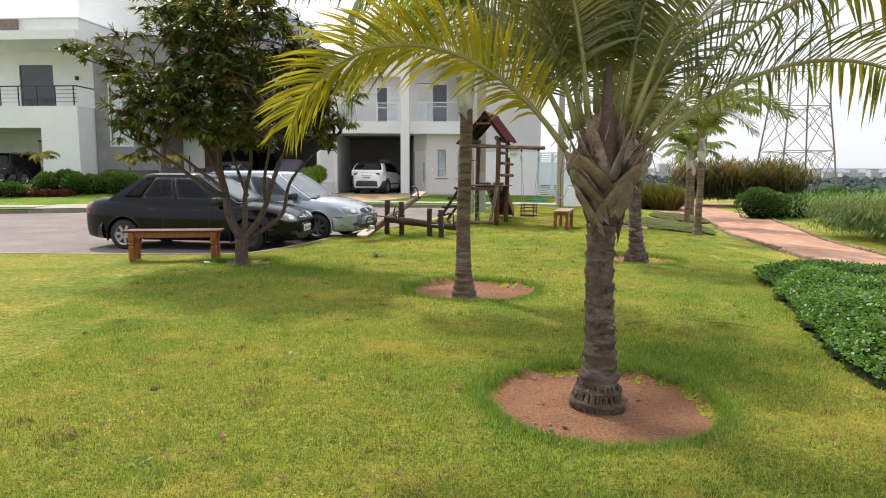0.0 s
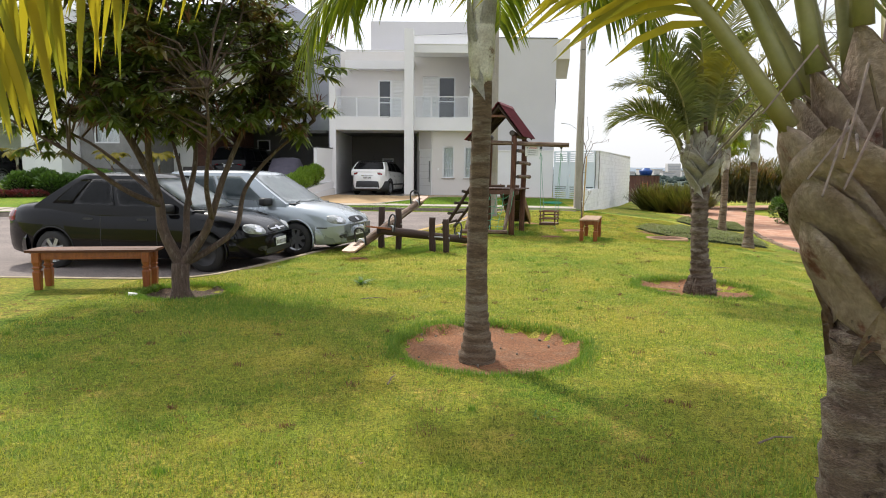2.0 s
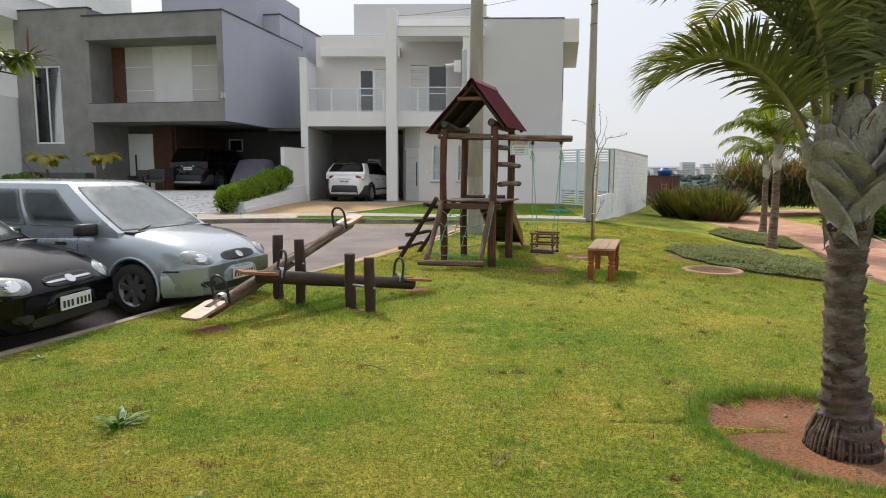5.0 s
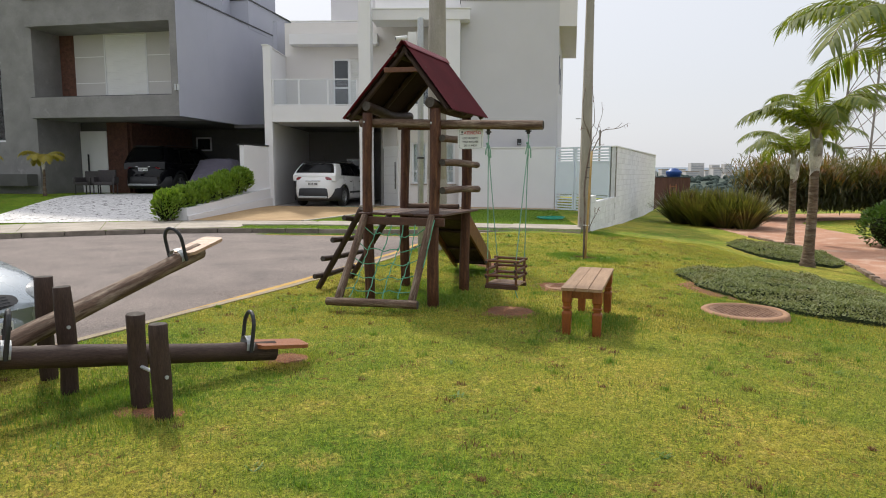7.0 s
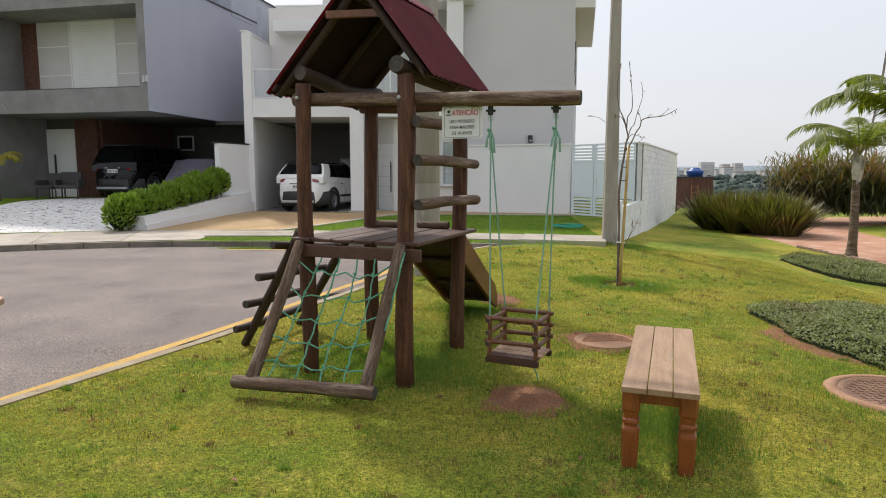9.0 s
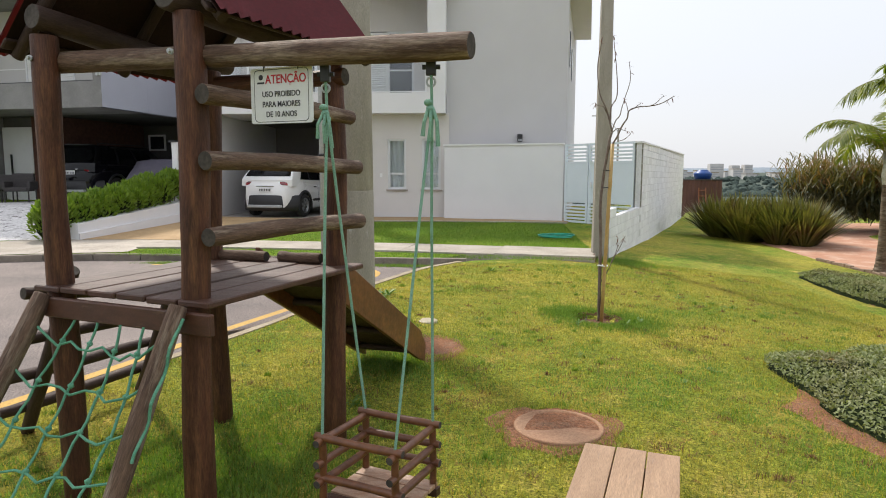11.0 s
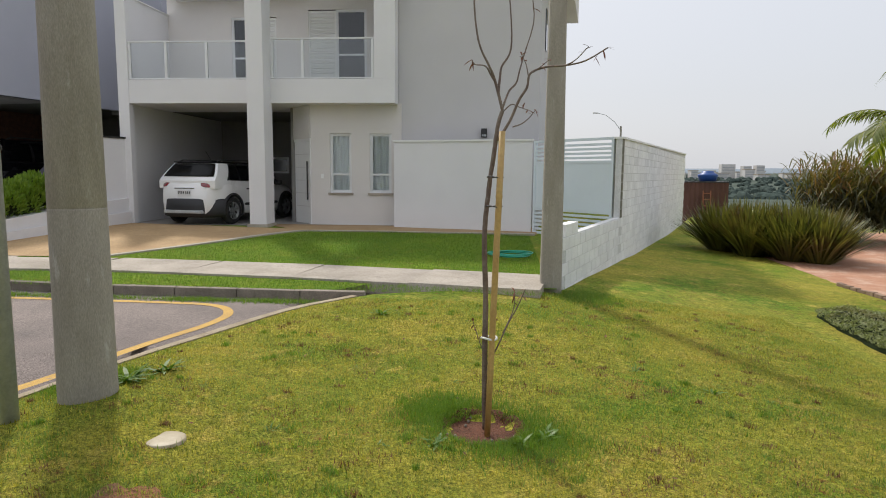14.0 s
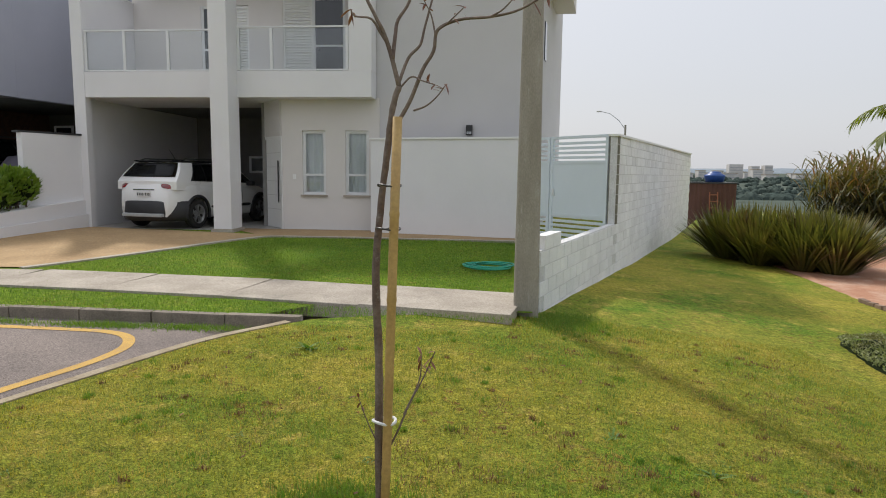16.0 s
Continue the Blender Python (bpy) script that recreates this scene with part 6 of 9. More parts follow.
def tree_of(*obs):
    vs, fs = [], []
    for o in obs:
        n = len(vs)
        vs += [v.co.copy() for v in o.data.vertices]
        fs += [[n + k for k in f.vertices] for f in o.data.polygons]
    return BVHTree.FromPolygons(vs, fs)


def wheel(car_ob, x, y, r, width, style):
    """Tyre, rim and spokes; y < 0 is the right-hand side."""
    out = -1 if y < 0 else 1
    bm = bmesh.new()
    prof = [(r * 0.66, -width / 2), (r * 0.93, -width / 2), (r, -width * 0.32), (r, width * 0.32), (r * 0.93, width / 2), (r * 0.66, width / 2)]
    lathe(bm, prof, 36)
    for f in [f for f in bm.faces if len(f.verts) > 4]:
        bm.faces.remove(f)
    turn = Matrix.Translation((x, y, r)) @ Matrix.Rotation(radians(-90 * out), 4, "X")
    bmesh.ops.transform(bm, matrix=turn, verts=bm.verts[:])
    w = part("wheel", bm, RUBBER, car_ob, "", True)
    bm = bmesh.new()
    lathe(bm, [(0.02, width * 0.30), (r * 0.10, width * 0.31), (r * 0.16, width * 0.22), (r * 0.60, width * 0.18), (r * 0.65, width * 0.46), (r * 0.69, width * 0.47), (r * 0.69, width * 0.1)], 36)
    bmesh.ops.transform(bm, matrix=turn, verts=bm.verts[:])
    rim = part("rim", bm, ALLOY if style != "steel" else BLACK, w, "", True)
    if style == "steel":
        return
    n = 7 if style == "cap" else 5
    for k in range(n):
        a = 2 * math.pi * k / n + 0.3
        bm = bmesh.new()
        sp = 0.10 if style == "cap" else 0.075
        vs = box(bm, r * 0.12, r * 0.66, -r * sp, r * sp, width * 0.26, width * 0.40, None, 0.006)
        bmesh.ops.transform(bm, matrix=turn @ Matrix.Rotation(a, 4, "Z"), verts=bm.verts[:])
        part("spoke", bm, ALLOY, w)
        bm = bmesh.new()
        vs = box(bm, r * 0.30, r * 0.60, -r * 0.09, r * 0.09, width * 0.19, width * 0.215)
        bmesh.ops.transform(bm, matrix=turn @ Matrix.Rotation(a + math.pi / n, 4, "Z"), verts=bm.verts[:])
        part("vent", bm, BLACK, w)


def car(name, label, spec, m):
    c = thing(name, (0, 0, 0), label, "car")
    L, W, xf, xr = spec["L"], spec["W"], spec["front"], spec["rear"]
    R, wb = spec["wheel"], spec["axles"]
    top = spec["top"]           # heights of bonnet, waist and boot along x
    zb0 = spec["sill"]
    bm = bmesh.new()
    xs = [xr, xr + 0.03, xr + 0.10, xr + 0.22, xr + 0.4, *np.linspace(xr + 0.6, xf - 0.6, 15), xf - 0.45, xf - 0.33, xf - 0.22, xf - 0.13, xf - 0.06, xf - 0.02, xf]
    rings = []
    for x in xs:
        e = max(0.0, (abs(x - (xf + xr) / 2) - (xf - xr) / 2 + 0.75) / 0.75)
        w = W / 2 * (1 - 0.27 * e ** 2.6)
        zt = lerp_list(top, x) - 0.05 * e ** 3
        zb = zb0 + 0.06 * e ** 2
        cr = spec["crown"]
        prof = [(0, zt + cr), (w * 0.5, zt + cr * 0.8), (w * 0.80, zt + cr * 0.1), (w * 0.92, zt - 0.045), (w * 0.975, zt - 0.13), (w * 0.99, zt - 0.25), (w, zb + 0.30), (w * 0.99, zb + 0.20), (w * 0.965, zb + 0.08), (w * 0.90, zb), (0, zb)]
        h = len(prof)
        rings.append([bm.verts.new((x, y, z)) for y, z in prof] + [bm.verts.new((x, -y, z)) for y, z in prof[-2:0:-1]])
    n = len(rings[0])
    for a, b in zip(rings, rings[1:]):
        for k in range(n):
            bm.faces.new((a[k], a[(k + 1) % n], b[(k + 1) % n], b[k]))
    bm.faces.new(rings[0])
    bm.faces.new(rings[-1][::-1])
    body = part("body", bm, spec["paint"], c, "", True)
    # wheel arches cut out of the body
    cut = bmesh.new()
    for ax in wb:
        for y in (-1, 1):
            bmesh.ops.create_cone(cut, cap_ends=True, segments=40, radius1=R * 1.20, radius2=R * 1.20, depth=0.5, matrix=Matrix.Translation((ax, y * (W / 2 - 0.03), R * 1.02)) @ Matrix.Rotation(radians(90), 4, "X"))
    cutter = new("cutter", finish("cutter", cut, BLACK))
    mod = body.modifiers.new("arches", "BOOLEAN")
    mod.object, mod.operation, mod.solver = cutter, "DIFFERENCE", "EXACT"
    me = bpy.data.meshes.new_from_object(body.evaluated_get(bpy.context.evaluated_depsgraph_get()))
    body.modifiers.clear()
    body.data = me
    me.set_sharp_from_angle(angle=radians(55))
    bpy.data.objects.remove(cutter)
    bm = bmesh.new()
    box(bm, xr + 0.3, xf - 0.3, -W / 2 + 0.16, W / 2 - 0.16, zb0 + 0.02, 0.55)
    part("underbody", bm, BLACK, c)
    for ax in wb:
        for y in (-1, 1):
            bm = bmesh.new()
            arc = [(ax + R * 1.21 * math.cos(a), y * (W / 2 - 0.012), R * 1.02 + R * 1.21 * math.sin(a)) for a in np.linspace(-0.35, math.pi + 0.35, 22)]
            tube(bm, arc, spec.get("arch", 0.018), 6)
            part("arch_lip", bm, spec.get("arch_mat", spec["paint"]), c, "", True)
            wheel(c, ax, y * (W / 2 - 0.095), R, 0.19, spec["rims"] if ax < 0 else spec.get("front_rims", spec["rims"]))
    # cabin
    bx0, bx1, tx0, tx1 = spec["cabin"]      # rear and front at the waist, rear and front at the roof
    zw0, zw1, zr = spec["cabin_z"]          # waist at rear and front, roof
    wbh, wth = W / 2 * 0.93, W / 2 * 0.72
    P = {}
    for s in (-1, 1):
        P[s] = dict(rb=Vector((bx0, s * wbh, zw0)), fb=Vector((bx1, s * wbh, zw1)), rt=Vector((tx0, s * wth, zr - 0.03)), ft=Vector((tx1, s * wth, zr - 0.03)))
    bm = bmesh.new()
    nu = 10
    def ring_at(v):
        pts = []
        def q(s, key_b, key_t):
            bow = 0.035 * math.sin(math.pi * max(v, 0))
            p = P[s][key_b].lerp(P[s][key_t], max(v, 0))
            return p + Vector((0, s * bow, 0.55 * min(v, 0)))
        rr, rf, lf, lr = q(-1, "rb", "rt"), q(-1, "fb", "ft"), q(1, "fb", "ft"), q(1, "rb", "rt")
        for a, b, push in ((rr, rf, Vector((0, -0.03, 0))), (rf, lf, Vector((0.13, 0, 0))), (lf, lr, Vector((0, 0.03, 0))), (lr, rr, Vector((-0.10, 0, 0)))):
            for k in range(nu):
                t = k / nu
                pts.append(a.lerp(b, t) + push * math.sin(math.pi * t))
        return pts
    cab = []
    for v in (-0.35, 0, 0.25, 0.5, 0.75, 1.0):
        cab.append([bm.verts.new(p) for p in ring_at(v)])
    wall_rings = len(cab)
    for f, dz in ((0.90, 0.02), (0.75, 0.035), (0.4, 0.048)):
        ctr = Vector(((tx0 + tx1) / 2, 0, zr - 0.03))
        cab.append([bm.verts.new(ctr + (p - ctr) * f + Vector((0, 0, dz))) for p in ring_at(1.0)])
    m_ = len(cab[0])
    for a, b in zip(cab, cab[1:]):
        for k in range(m_):
            bm.faces.new((a[k], a[(k + 1) % m_], b[(k + 1) % m_], b[k]))
    bm.faces.new(cab[-1])
    cabin = part("cabin", bm, spec["paint"], c, "", True)
    if spec.get("roof", spec["paint"]) is not spec["paint"]:
        bm = bmesh.new()
        top_rings = []
        ctr = Vector(((tx0 + tx1) / 2, 0, zr - 0.03))
        for f, dz in ((1.012, -0.03), (1.008, 0.004), (0.90, 0.026), (0.75, 0.041), (0.4, 0.054)):
            top_rings.append([bm.verts.new(ctr + (p - ctr) * f + Vector((0, 0, dz))) for p in ring_at(1.0)])
        for a, b in zip(top_rings, top_rings[1:]):
            for k in range(m_):
                bm.faces.new((a[k], a[(k + 1) % m_], b[(k + 1) % m_], b[k]))
        bm.faces.new(top_rings[-1])
        part("roof", bm, spec["roof"], c, "", True)
    cabin.data.set_sharp_from_angle(angle=radians(40))

    def pane(nm, face, u0, u1, v0, v1, material, off=0.010, nseg=8, slant=(0, 0)):
        """Glass lying on a side of the cabin: face 0 right, 1 front, 2 left, 3 rear; u runs round it, v up."""
        b_ = bmesh.new()
        g = []
        for j in range(7):
            v = v0 + (v1 - v0) * j / 6
            row = []
            src = ring_at(v)
            k0 = face * nu
            for i in range(nseg + 1):
                a0 = u0 + slant[0] * j / 6
                a1 = u1 + slant[1] * j / 6
                t = (a0 + (a1 - a0) * i / nseg) * nu
                k = min(int(t), nu - 1)
                p = src[(k0 + k) % m_].lerp(src[(k0 + k + 1) % m_], t - k)
                nrm = [Vector((0, -1, 0.25)), Vector((1, 0, 0.6)), Vector((0, 1, 0.25)), Vector((-1, 0, 0.5))][face].normalized()
                row.append(b_.verts.new(p + nrm * off))
            g.append(row)
        for r_, s_ in zip(g, g[1:]):
            for i in range(nseg):
                b_.faces.new((r_[i], r_[i + 1], s_[i + 1], s_[i]))
        bmesh.ops.solidify(b_, geom=b_.faces[:], thickness=0.006)
        return part(nm, b_, material, c, "", True)

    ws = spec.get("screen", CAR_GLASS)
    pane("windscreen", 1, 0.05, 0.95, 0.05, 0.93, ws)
    rw = spec.get("rear_glass", (0.09, 0.91, 0.12, 0.92))
    pane("rear_window", 3, *rw, CAR_GLASS)
    if spec["kind"] == "suv":
        for face in (0, 2):
            a, b = (0.15, 0.98) if face == 0 else (0.02, 0.85)
            pane("window_surround", face, a, b, 0.05, 0.97, BLACK, 0.006, slant=(0.04, 0) if face == 0 else (0, -0.04))
    for face in (0, 2):
        for (u0, u1) in spec["sides"]:
            a, b = (u0, u1) if face == 0 else (1 - u1, 1 - u0)
            pane("side_window", face, a, b, 0.10, 0.88, spec.get("side_glass", CAR_GLASS))
    # bumpers, lamps, grille, plate
    hw = W / 2
    lz, bt = spec["lamp_z"], spec.get("bumper_top", 0.53)
    shape = [(-0.10, 0.19), (-0.01, 0.21), (0.022, 0.27), (0.034, 0.36), (0.030, 0.45), (0.014, bt - 0.02), (-0.012, bt), (-0.09, bt + 0.012)]
    nose = bumper_loft(xf - 0.01, hw, 1, shape, spec.get("bumper", spec["paint"]), c)
    suv = 1 if spec["kind"] == "suv" else 0
    tail = bumper_loft(xr + 0.01 - 0.075 * suv, hw + 0.04 * suv, -1, shape, spec.get("rear_bumper", spec.get("bumper", spec["paint"])), c)
    skin, hull = tree_of(body), tree_of(body, nose, tail)
    for s in (-1, 1):
        lamp = decal("headlight", skin, (xf - 0.17, s * hw * 0.70, lz), (1, 0.75 * s, 0.25), 0.36, 0.165, LAMP_GLASS, c, 2.7, 0.006, 0.022 * s, 0.03)
        decal("reflector", skin, (xf - 0.15, s * hw * 0.68, lz - 0.005), (1, 0.75 * s, 0.25), 0.14, 0.10, CHROME, lamp, 2.0, 0.032, 0, 0.004)
        bm = bmesh.new()
        mm = Matrix.Translation((bx1 - 0.34, s * (hw * 0.98 + 0.07), zw1 + 0.035)) @ Matrix.Rotation(radians(12 * s), 4, "Z")
        box(bm, -0.07, 0.07, -0.11, 0.11, -0.065, 0.07, mm, 0.045)
        part("mirror", bm, spec.get("mirror", BLACK), c, "", True)
        decal("tail_light", skin, (xr + 0.10, s * hw * 0.76, spec["tail_z"]), (-1, 0.55 * s, 0.1), spec.get("tail_w", 0.34), 0.19 + 0.03 * suv, LAMP_RED, c, 3.0, 0.014, 0.0, 0.02)
        for x in spec["seams"]:
            decal("door_seam", skin, (x, s * hw, (zb0 + 0.10 + spec["waist"] - 0.06) / 2), (0, s, 0.0), 0.010, spec["waist"] - 0.16 - zb0, BLACK, c, 8, 0.0012, nu=1, nv=12)
        for x in spec["handles"]:
            decal("door_handle", skin, (x, s * hw, spec["waist"] - 0.15), (0, s, 0.1), 0.17, 0.035, spec.get("trim", BLACK), c, 4, 0.012, nu=6, nv=2)
        if spec.get("moulding"):
            decal("side_moulding", skin, ((wb[0] + wb[1]) / 2, s * hw, 0.50), (0, s, 0.0), wb[1] - wb[0] - R * 2.7, 0.075, spec["moulding"], c, 8, 0.010, nu=16, nv=2)
        decal("fog_lamp", hull, (xf, s * hw * 0.70, 0.355), (1, 0.35 * s, 0), 0.17, 0.075, BLACK, c, 2.6, 0.003)
        decal("bumper_seam", hull, (xf - 0.34, s * hw, 0.5), (0.3, s, 0.0), 0.20, 0.02, BLACK if spec["kind"] == "hatch" else spec["paint"], c, 5, 0.004, nu=6, nv=2)
    grille = decal("grille", skin, (xf, 0, lz + 0.005), (1, 0, 0.3), 0.60, 0.125, BLACK, c, 2.8, 0.012)
    for k in range(4):
        decal("bar", skin, (xf, 0, lz - 0.035 + 0.026 * k), (1, 0, 0.3), 0.50, 0.007, DARK_METAL, grille, 8, 0.016, nu=8, nv=1)
    if spec.get("badge_bar"):
        decal("bar", skin, (xf, 0, lz), (1, 0, 0.3), 0.59, 0.022, spec["badge_bar"], grille, 5, 0.018, nu=8, nv=2)
    decal("emblem", skin, (xf, 0, lz), (1, 0, 0.3), 0.11, 0.085, CHROME, grille, 2.0, 0.022)
    decal("air_intake", hull, (xf, 0, 0.30), (1, 0, 0), hw * 1.25, 0.085, BLACK, c, 5, 0.003)
    for x, s, z in ((xf + 0.036, 1, 0.42), (xr - 0.016, -1, spec["rear_plate"])):
        bm = bmesh.new()
        box(bm, x - 0.008, x + 0.008, -0.20, 0.20, z - 0.065, z + 0.065, None, 0.006)
        plate = part("number_plate", bm, WHITE_PLATE, c, "white number plate with plain dark bars")
        for k in range(7):
            bm = bmesh.new()
            y = -0.155 + k * 0.052 + (0.01 if k > 2 else -0.008)
            box(bm, x + s * 0.0085 - 0.001, x + s * 0.0085 + 0.001, y - 0.015, y + 0.015, z - 0.042, z + 0.022)
            part("bar", bm, BLACK_INK, plate)
    for y0, y1 in ((-0.55, 0.02), (-0.02, 0.5)):
        bm = bmesh.new()
        tube(bm, [(bx1 + 0.10, y0, zw1 + 0.02), (bx1 + 0.02, (y0 + y1) / 2, zw1 + 0.055), (bx1 - 0.05, y1, zw1 + 0.075)], 0.011, 6)
        part("wiper", bm, BLACK, c)
    bm = bmesh.new()
    box(bm, bx1 - 0.02, bx1 + 0.14, -hw * 0.84, hw * 0.84, zw1 - 0.06, zw1 + 0.012, None, 0.01)
    part("cowl", bm, BLACK, c)
    if spec["kind"] == "suv":
        bm = bmesh.new()
        box(bm, xr - 0.125, xr + 0.05, -hw * 0.62, hw * 0.62, 0.30, 0.38, None, 0.025)
        part("skid_plate", bm, GALV, c)
        bm = bmesh.new()
        box(bm, xr - 0.012, xr + 0.05, -0.30, 0.30, spec["rear_plate"] + 0.08, spec["rear_plate"] + 0.115, None, 0.01)
        part("chrome_strip", bm, CHROME, c)
        for s in (-1, 1):
            bm = bmesh.new()
            tube(bm, [(tx0 + 0.1, s * wth * 0.93, zr + 0.005), (tx0 + 0.25, s * wth * 0.93, zr + 0.05), (tx1 - 0.25, s * wth * 0.93, zr + 0.05), (tx1 - 0.1, s * wth * 0.93, zr + 0.005)], 0.016, 8)
            part("roof_rail", bm, DARK_METAL, c)
        bm = bmesh.new()
        box(bm, tx0 - 0.16, tx0 + 0.12, -wth * 0.85, wth * 0.85, zr - 0.02, zr + 0.012, None, 0.012)
        part("spoiler", bm, spec.get("roof", spec["paint"]), c)
    bm = bmesh.new()
    tube(bm, [((tx0 + tx1) / 2 - 0.3, 0, zr), ((tx0 + tx1) / 2 - 0.55, 0, zr + 0.28)], [0.008, 0.004], 6)
    part("aerial", bm, BLACK, c)
    c.matrix_basis = m
    return c


SEDAN = dict(kind="sedan", L=4.15, W=1.62, front=2.06, rear=-2.10, wheel=0.285, axles=(-1.22, 1.22), sill=0.19, crown=0.035,
             top=[(-2.1, 0.90), (-1.9, 0.965), (-1.3, 0.985), (-0.5, 0.93), (0.8, 0.925), (1.4, 0.86), (1.75, 0.775), (1.95, 0.70), (2.06, 0.61)],
             cabin=(-1.52, 1.02, -0.83, 0.18), cabin_z=(0.95, 0.90, 1.45), sides=((0.10, 0.24), (0.26, 0.53), (0.56, 0.86)), lamp_z=0.635, tail_z=0.80,
             seams=(-0.42, 0.48), handles=(-0.62, 0.25), waist=0.92, rear_plate=0.78, paint=CAR_BLACK, tail_w=0.24, rims="cap", front_rims="steel", screen=CAR_GLASS_SKY, badge_bar=CHROME)
car("parked_car", "black four-door saloon car with dark windows, parked at the kerb", SEDAN, pose(-5.08, 13.60, -0.12, 0, 0, -6) @ Matrix.Scale(1.07, 4))
HATCH = dict(SEDAN, kind="hatch", front_rims="cap", L=3.95, rear=-1.90, paint=CAR_SILVER, top=[(-1.9, 0.86), (-1.6, 0.93), (-0.5, 0.93), (0.8, 0.925), (1.4, 0.86), (1.75, 0.775), (1.95, 0.70), (2.06, 0.61)],
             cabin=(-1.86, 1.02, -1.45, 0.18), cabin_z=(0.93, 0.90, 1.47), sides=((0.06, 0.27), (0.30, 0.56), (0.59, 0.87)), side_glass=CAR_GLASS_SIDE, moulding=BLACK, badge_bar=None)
car("parked_car", "silver hatchback car with black mirrors, parked at the kerb", HATCH, pose(-3.92, 15.68, -0.085, 0, 0, -15) @ Matrix.Scale(1.07, 4))
SUV = dict(SEDAN, kind="suv", front_rims="five", rear_bumper=BLACK, bumper_top=0.66, badge_bar=None, L=4.15, W=1.80, front=2.08, rear=-2.07, wheel=0.345, axles=(-1.30, 1.31), sill=0.24, crown=0.05,
           top=[(-2.07, 1.06), (-1.9, 1.14), (-1.5, 1.13), (-0.5, 1.06), (0.8, 1.03), (1.4, 0.98), (1.85, 0.86), (2.08, 0.74)], rear_glass=(0.04, 0.96, 0.22, 0.95), tail_w=0.44,
           cabin=(-1.97, 1.12, -1.58, 0.32), cabin_z=(1.12, 1.02, 1.60), lamp_z=0.76, tail_z=1.06, waist=1.05, rear_plate=0.83, paint=CAR_WHITE, roof=CAR_BLACK, screen=CAR_GLASS, rims="five",
           sides=((0.19, 0.32), (0.34, 0.57), (0.60, 0.88)), arch=0.04, arch_mat=BLACK, moulding=BLACK, side_glass=CAR_GLASS, bumper=CAR_WHITE)
car("parked_car", "white compact SUV with black roof, parked nose-in in the carport", SUV, pose(-3.80, 37.85, 0.315, 0, 0, 78) @ Matrix.Scale(1.09, 4))
BIG = dict(SUV, L=4.8, W=1.86, front=2.38, rear=-2.38, wheel=0.38, axles=(-1.38, 1.40), sill=0.28, paint=CAR_BLACK, roof=CAR_BLACK, bumper=CAR_BLACK,
           top=[(-2.38, 1.02), (-2.1, 1.14), (-0.5, 1.12), (1.0, 1.10), (1.7, 1.04), (2.1, 0.95), (2.38, 0.85)], cabin=(-2.30, 1.25, -1.95, 0.55), cabin_z=(1.12, 1.08, 1.80), lamp_z=0.86, tail_z=1.05, waist=1.12, rear_plate=0.92,
           sides=((0.07, 0.28), (0.31, 0.56), (0.59, 0.86)))
car("parked_car", "large black SUV parked nose-in under the grey house", BIG, pose(-11.80, 40.35, 0.72, 0, 0, 82) @ Matrix.Scale(1.14, 4))
car("parked_car", "dark car parked in the white house's garage", dict(BIG, paint=CAR_BLACK), pose(-24.2, 37.6, 0.62, 0, 0, 80))
# car under a cover: a draped shell
bm = bmesh.new()
rows = []
for x in np.linspace(-2.1, 2.1, 15):
    e = max(0, (abs(x) - 1.5) / 0.6)
    hgt = lerp_list([(-2.1, 0.75), (-1.5, 1.0), (-0.9, 1.42), (0.3, 1.46), (1.0, 1.02), (2.1, 0.72)], x)
    w = 0.84 * (1 - 0.15 * e)
    rows.append([bm.verts.new((x, y * w, z + 0.015 * math.sin(x * 9 + y * 4))) for y, z in ((-1.03, 0.05), (-1.0, 0.5), (-0.95, hgt * 0.66), (-0.72, hgt * 0.96), (-0.3, hgt), (0.3, hgt), (0.72, hgt * 0.96), (0.95, hgt * 0.66), (1.0, 0.5), (1.03, 0.05))])
for a, b in zip(rows, rows[1:]):
    for k in range(9):
        bm.faces.new((a[k], a[k + 1], b[k + 1], b[k]))
bm.faces.new(rows[0])
bm.faces.new(rows[-1][::-1])
bmesh.ops.transform(bm, matrix=pose(-9.2, 38.9, 0.72, 0, 0, 95) @ Matrix.Scale(1.06, 4), verts=bm.verts[:])
solid("covered_car", bm, CAR_COVER, "car under a purple-grey fitted cloth cover", "car", smooth=True)


# ---- plants ----
class Leaves:
    """Gathers many small leaf faces as arrays for one mesh."""

    def __init__(self):
        self.v, self.f = [], []

    def blade(self, p, d, up, length, width, droop=0.0, segs=2, base=0.35):
        """A pointed leaf from p along d; it bends down by droop, in metres at the tip."""
        side = d.cross(up)
        if side.length < 1e-4:
            side = d.cross(Vector((1, 0, 0)))
        side.normalize()
        n0 = len(self.v)
        for i in range(segs):
            t = i / segs
            w = width * (base + (1 - base) * math.sin(math.pi * min(t * 0.9 + 0.1, 1)) if i else base) / 2
            q = p + d * (length * t) - Vector((0, 0, droop * t * t))
            self.v += [q - side * w, q + side * w]
        self.v.append(p + d * length - Vector((0, 0, droop)))
        for i in range(segs - 1):
            a = n0 + 2 * i
            self.f.append((a, a + 1, a + 3, a + 2))
        a = n0 + 2 * (segs - 1)
        self.f.append((a, a + 1, a + 2))

    def mesh(self, name, material):
        return raw(name, self.v, self.f, material)


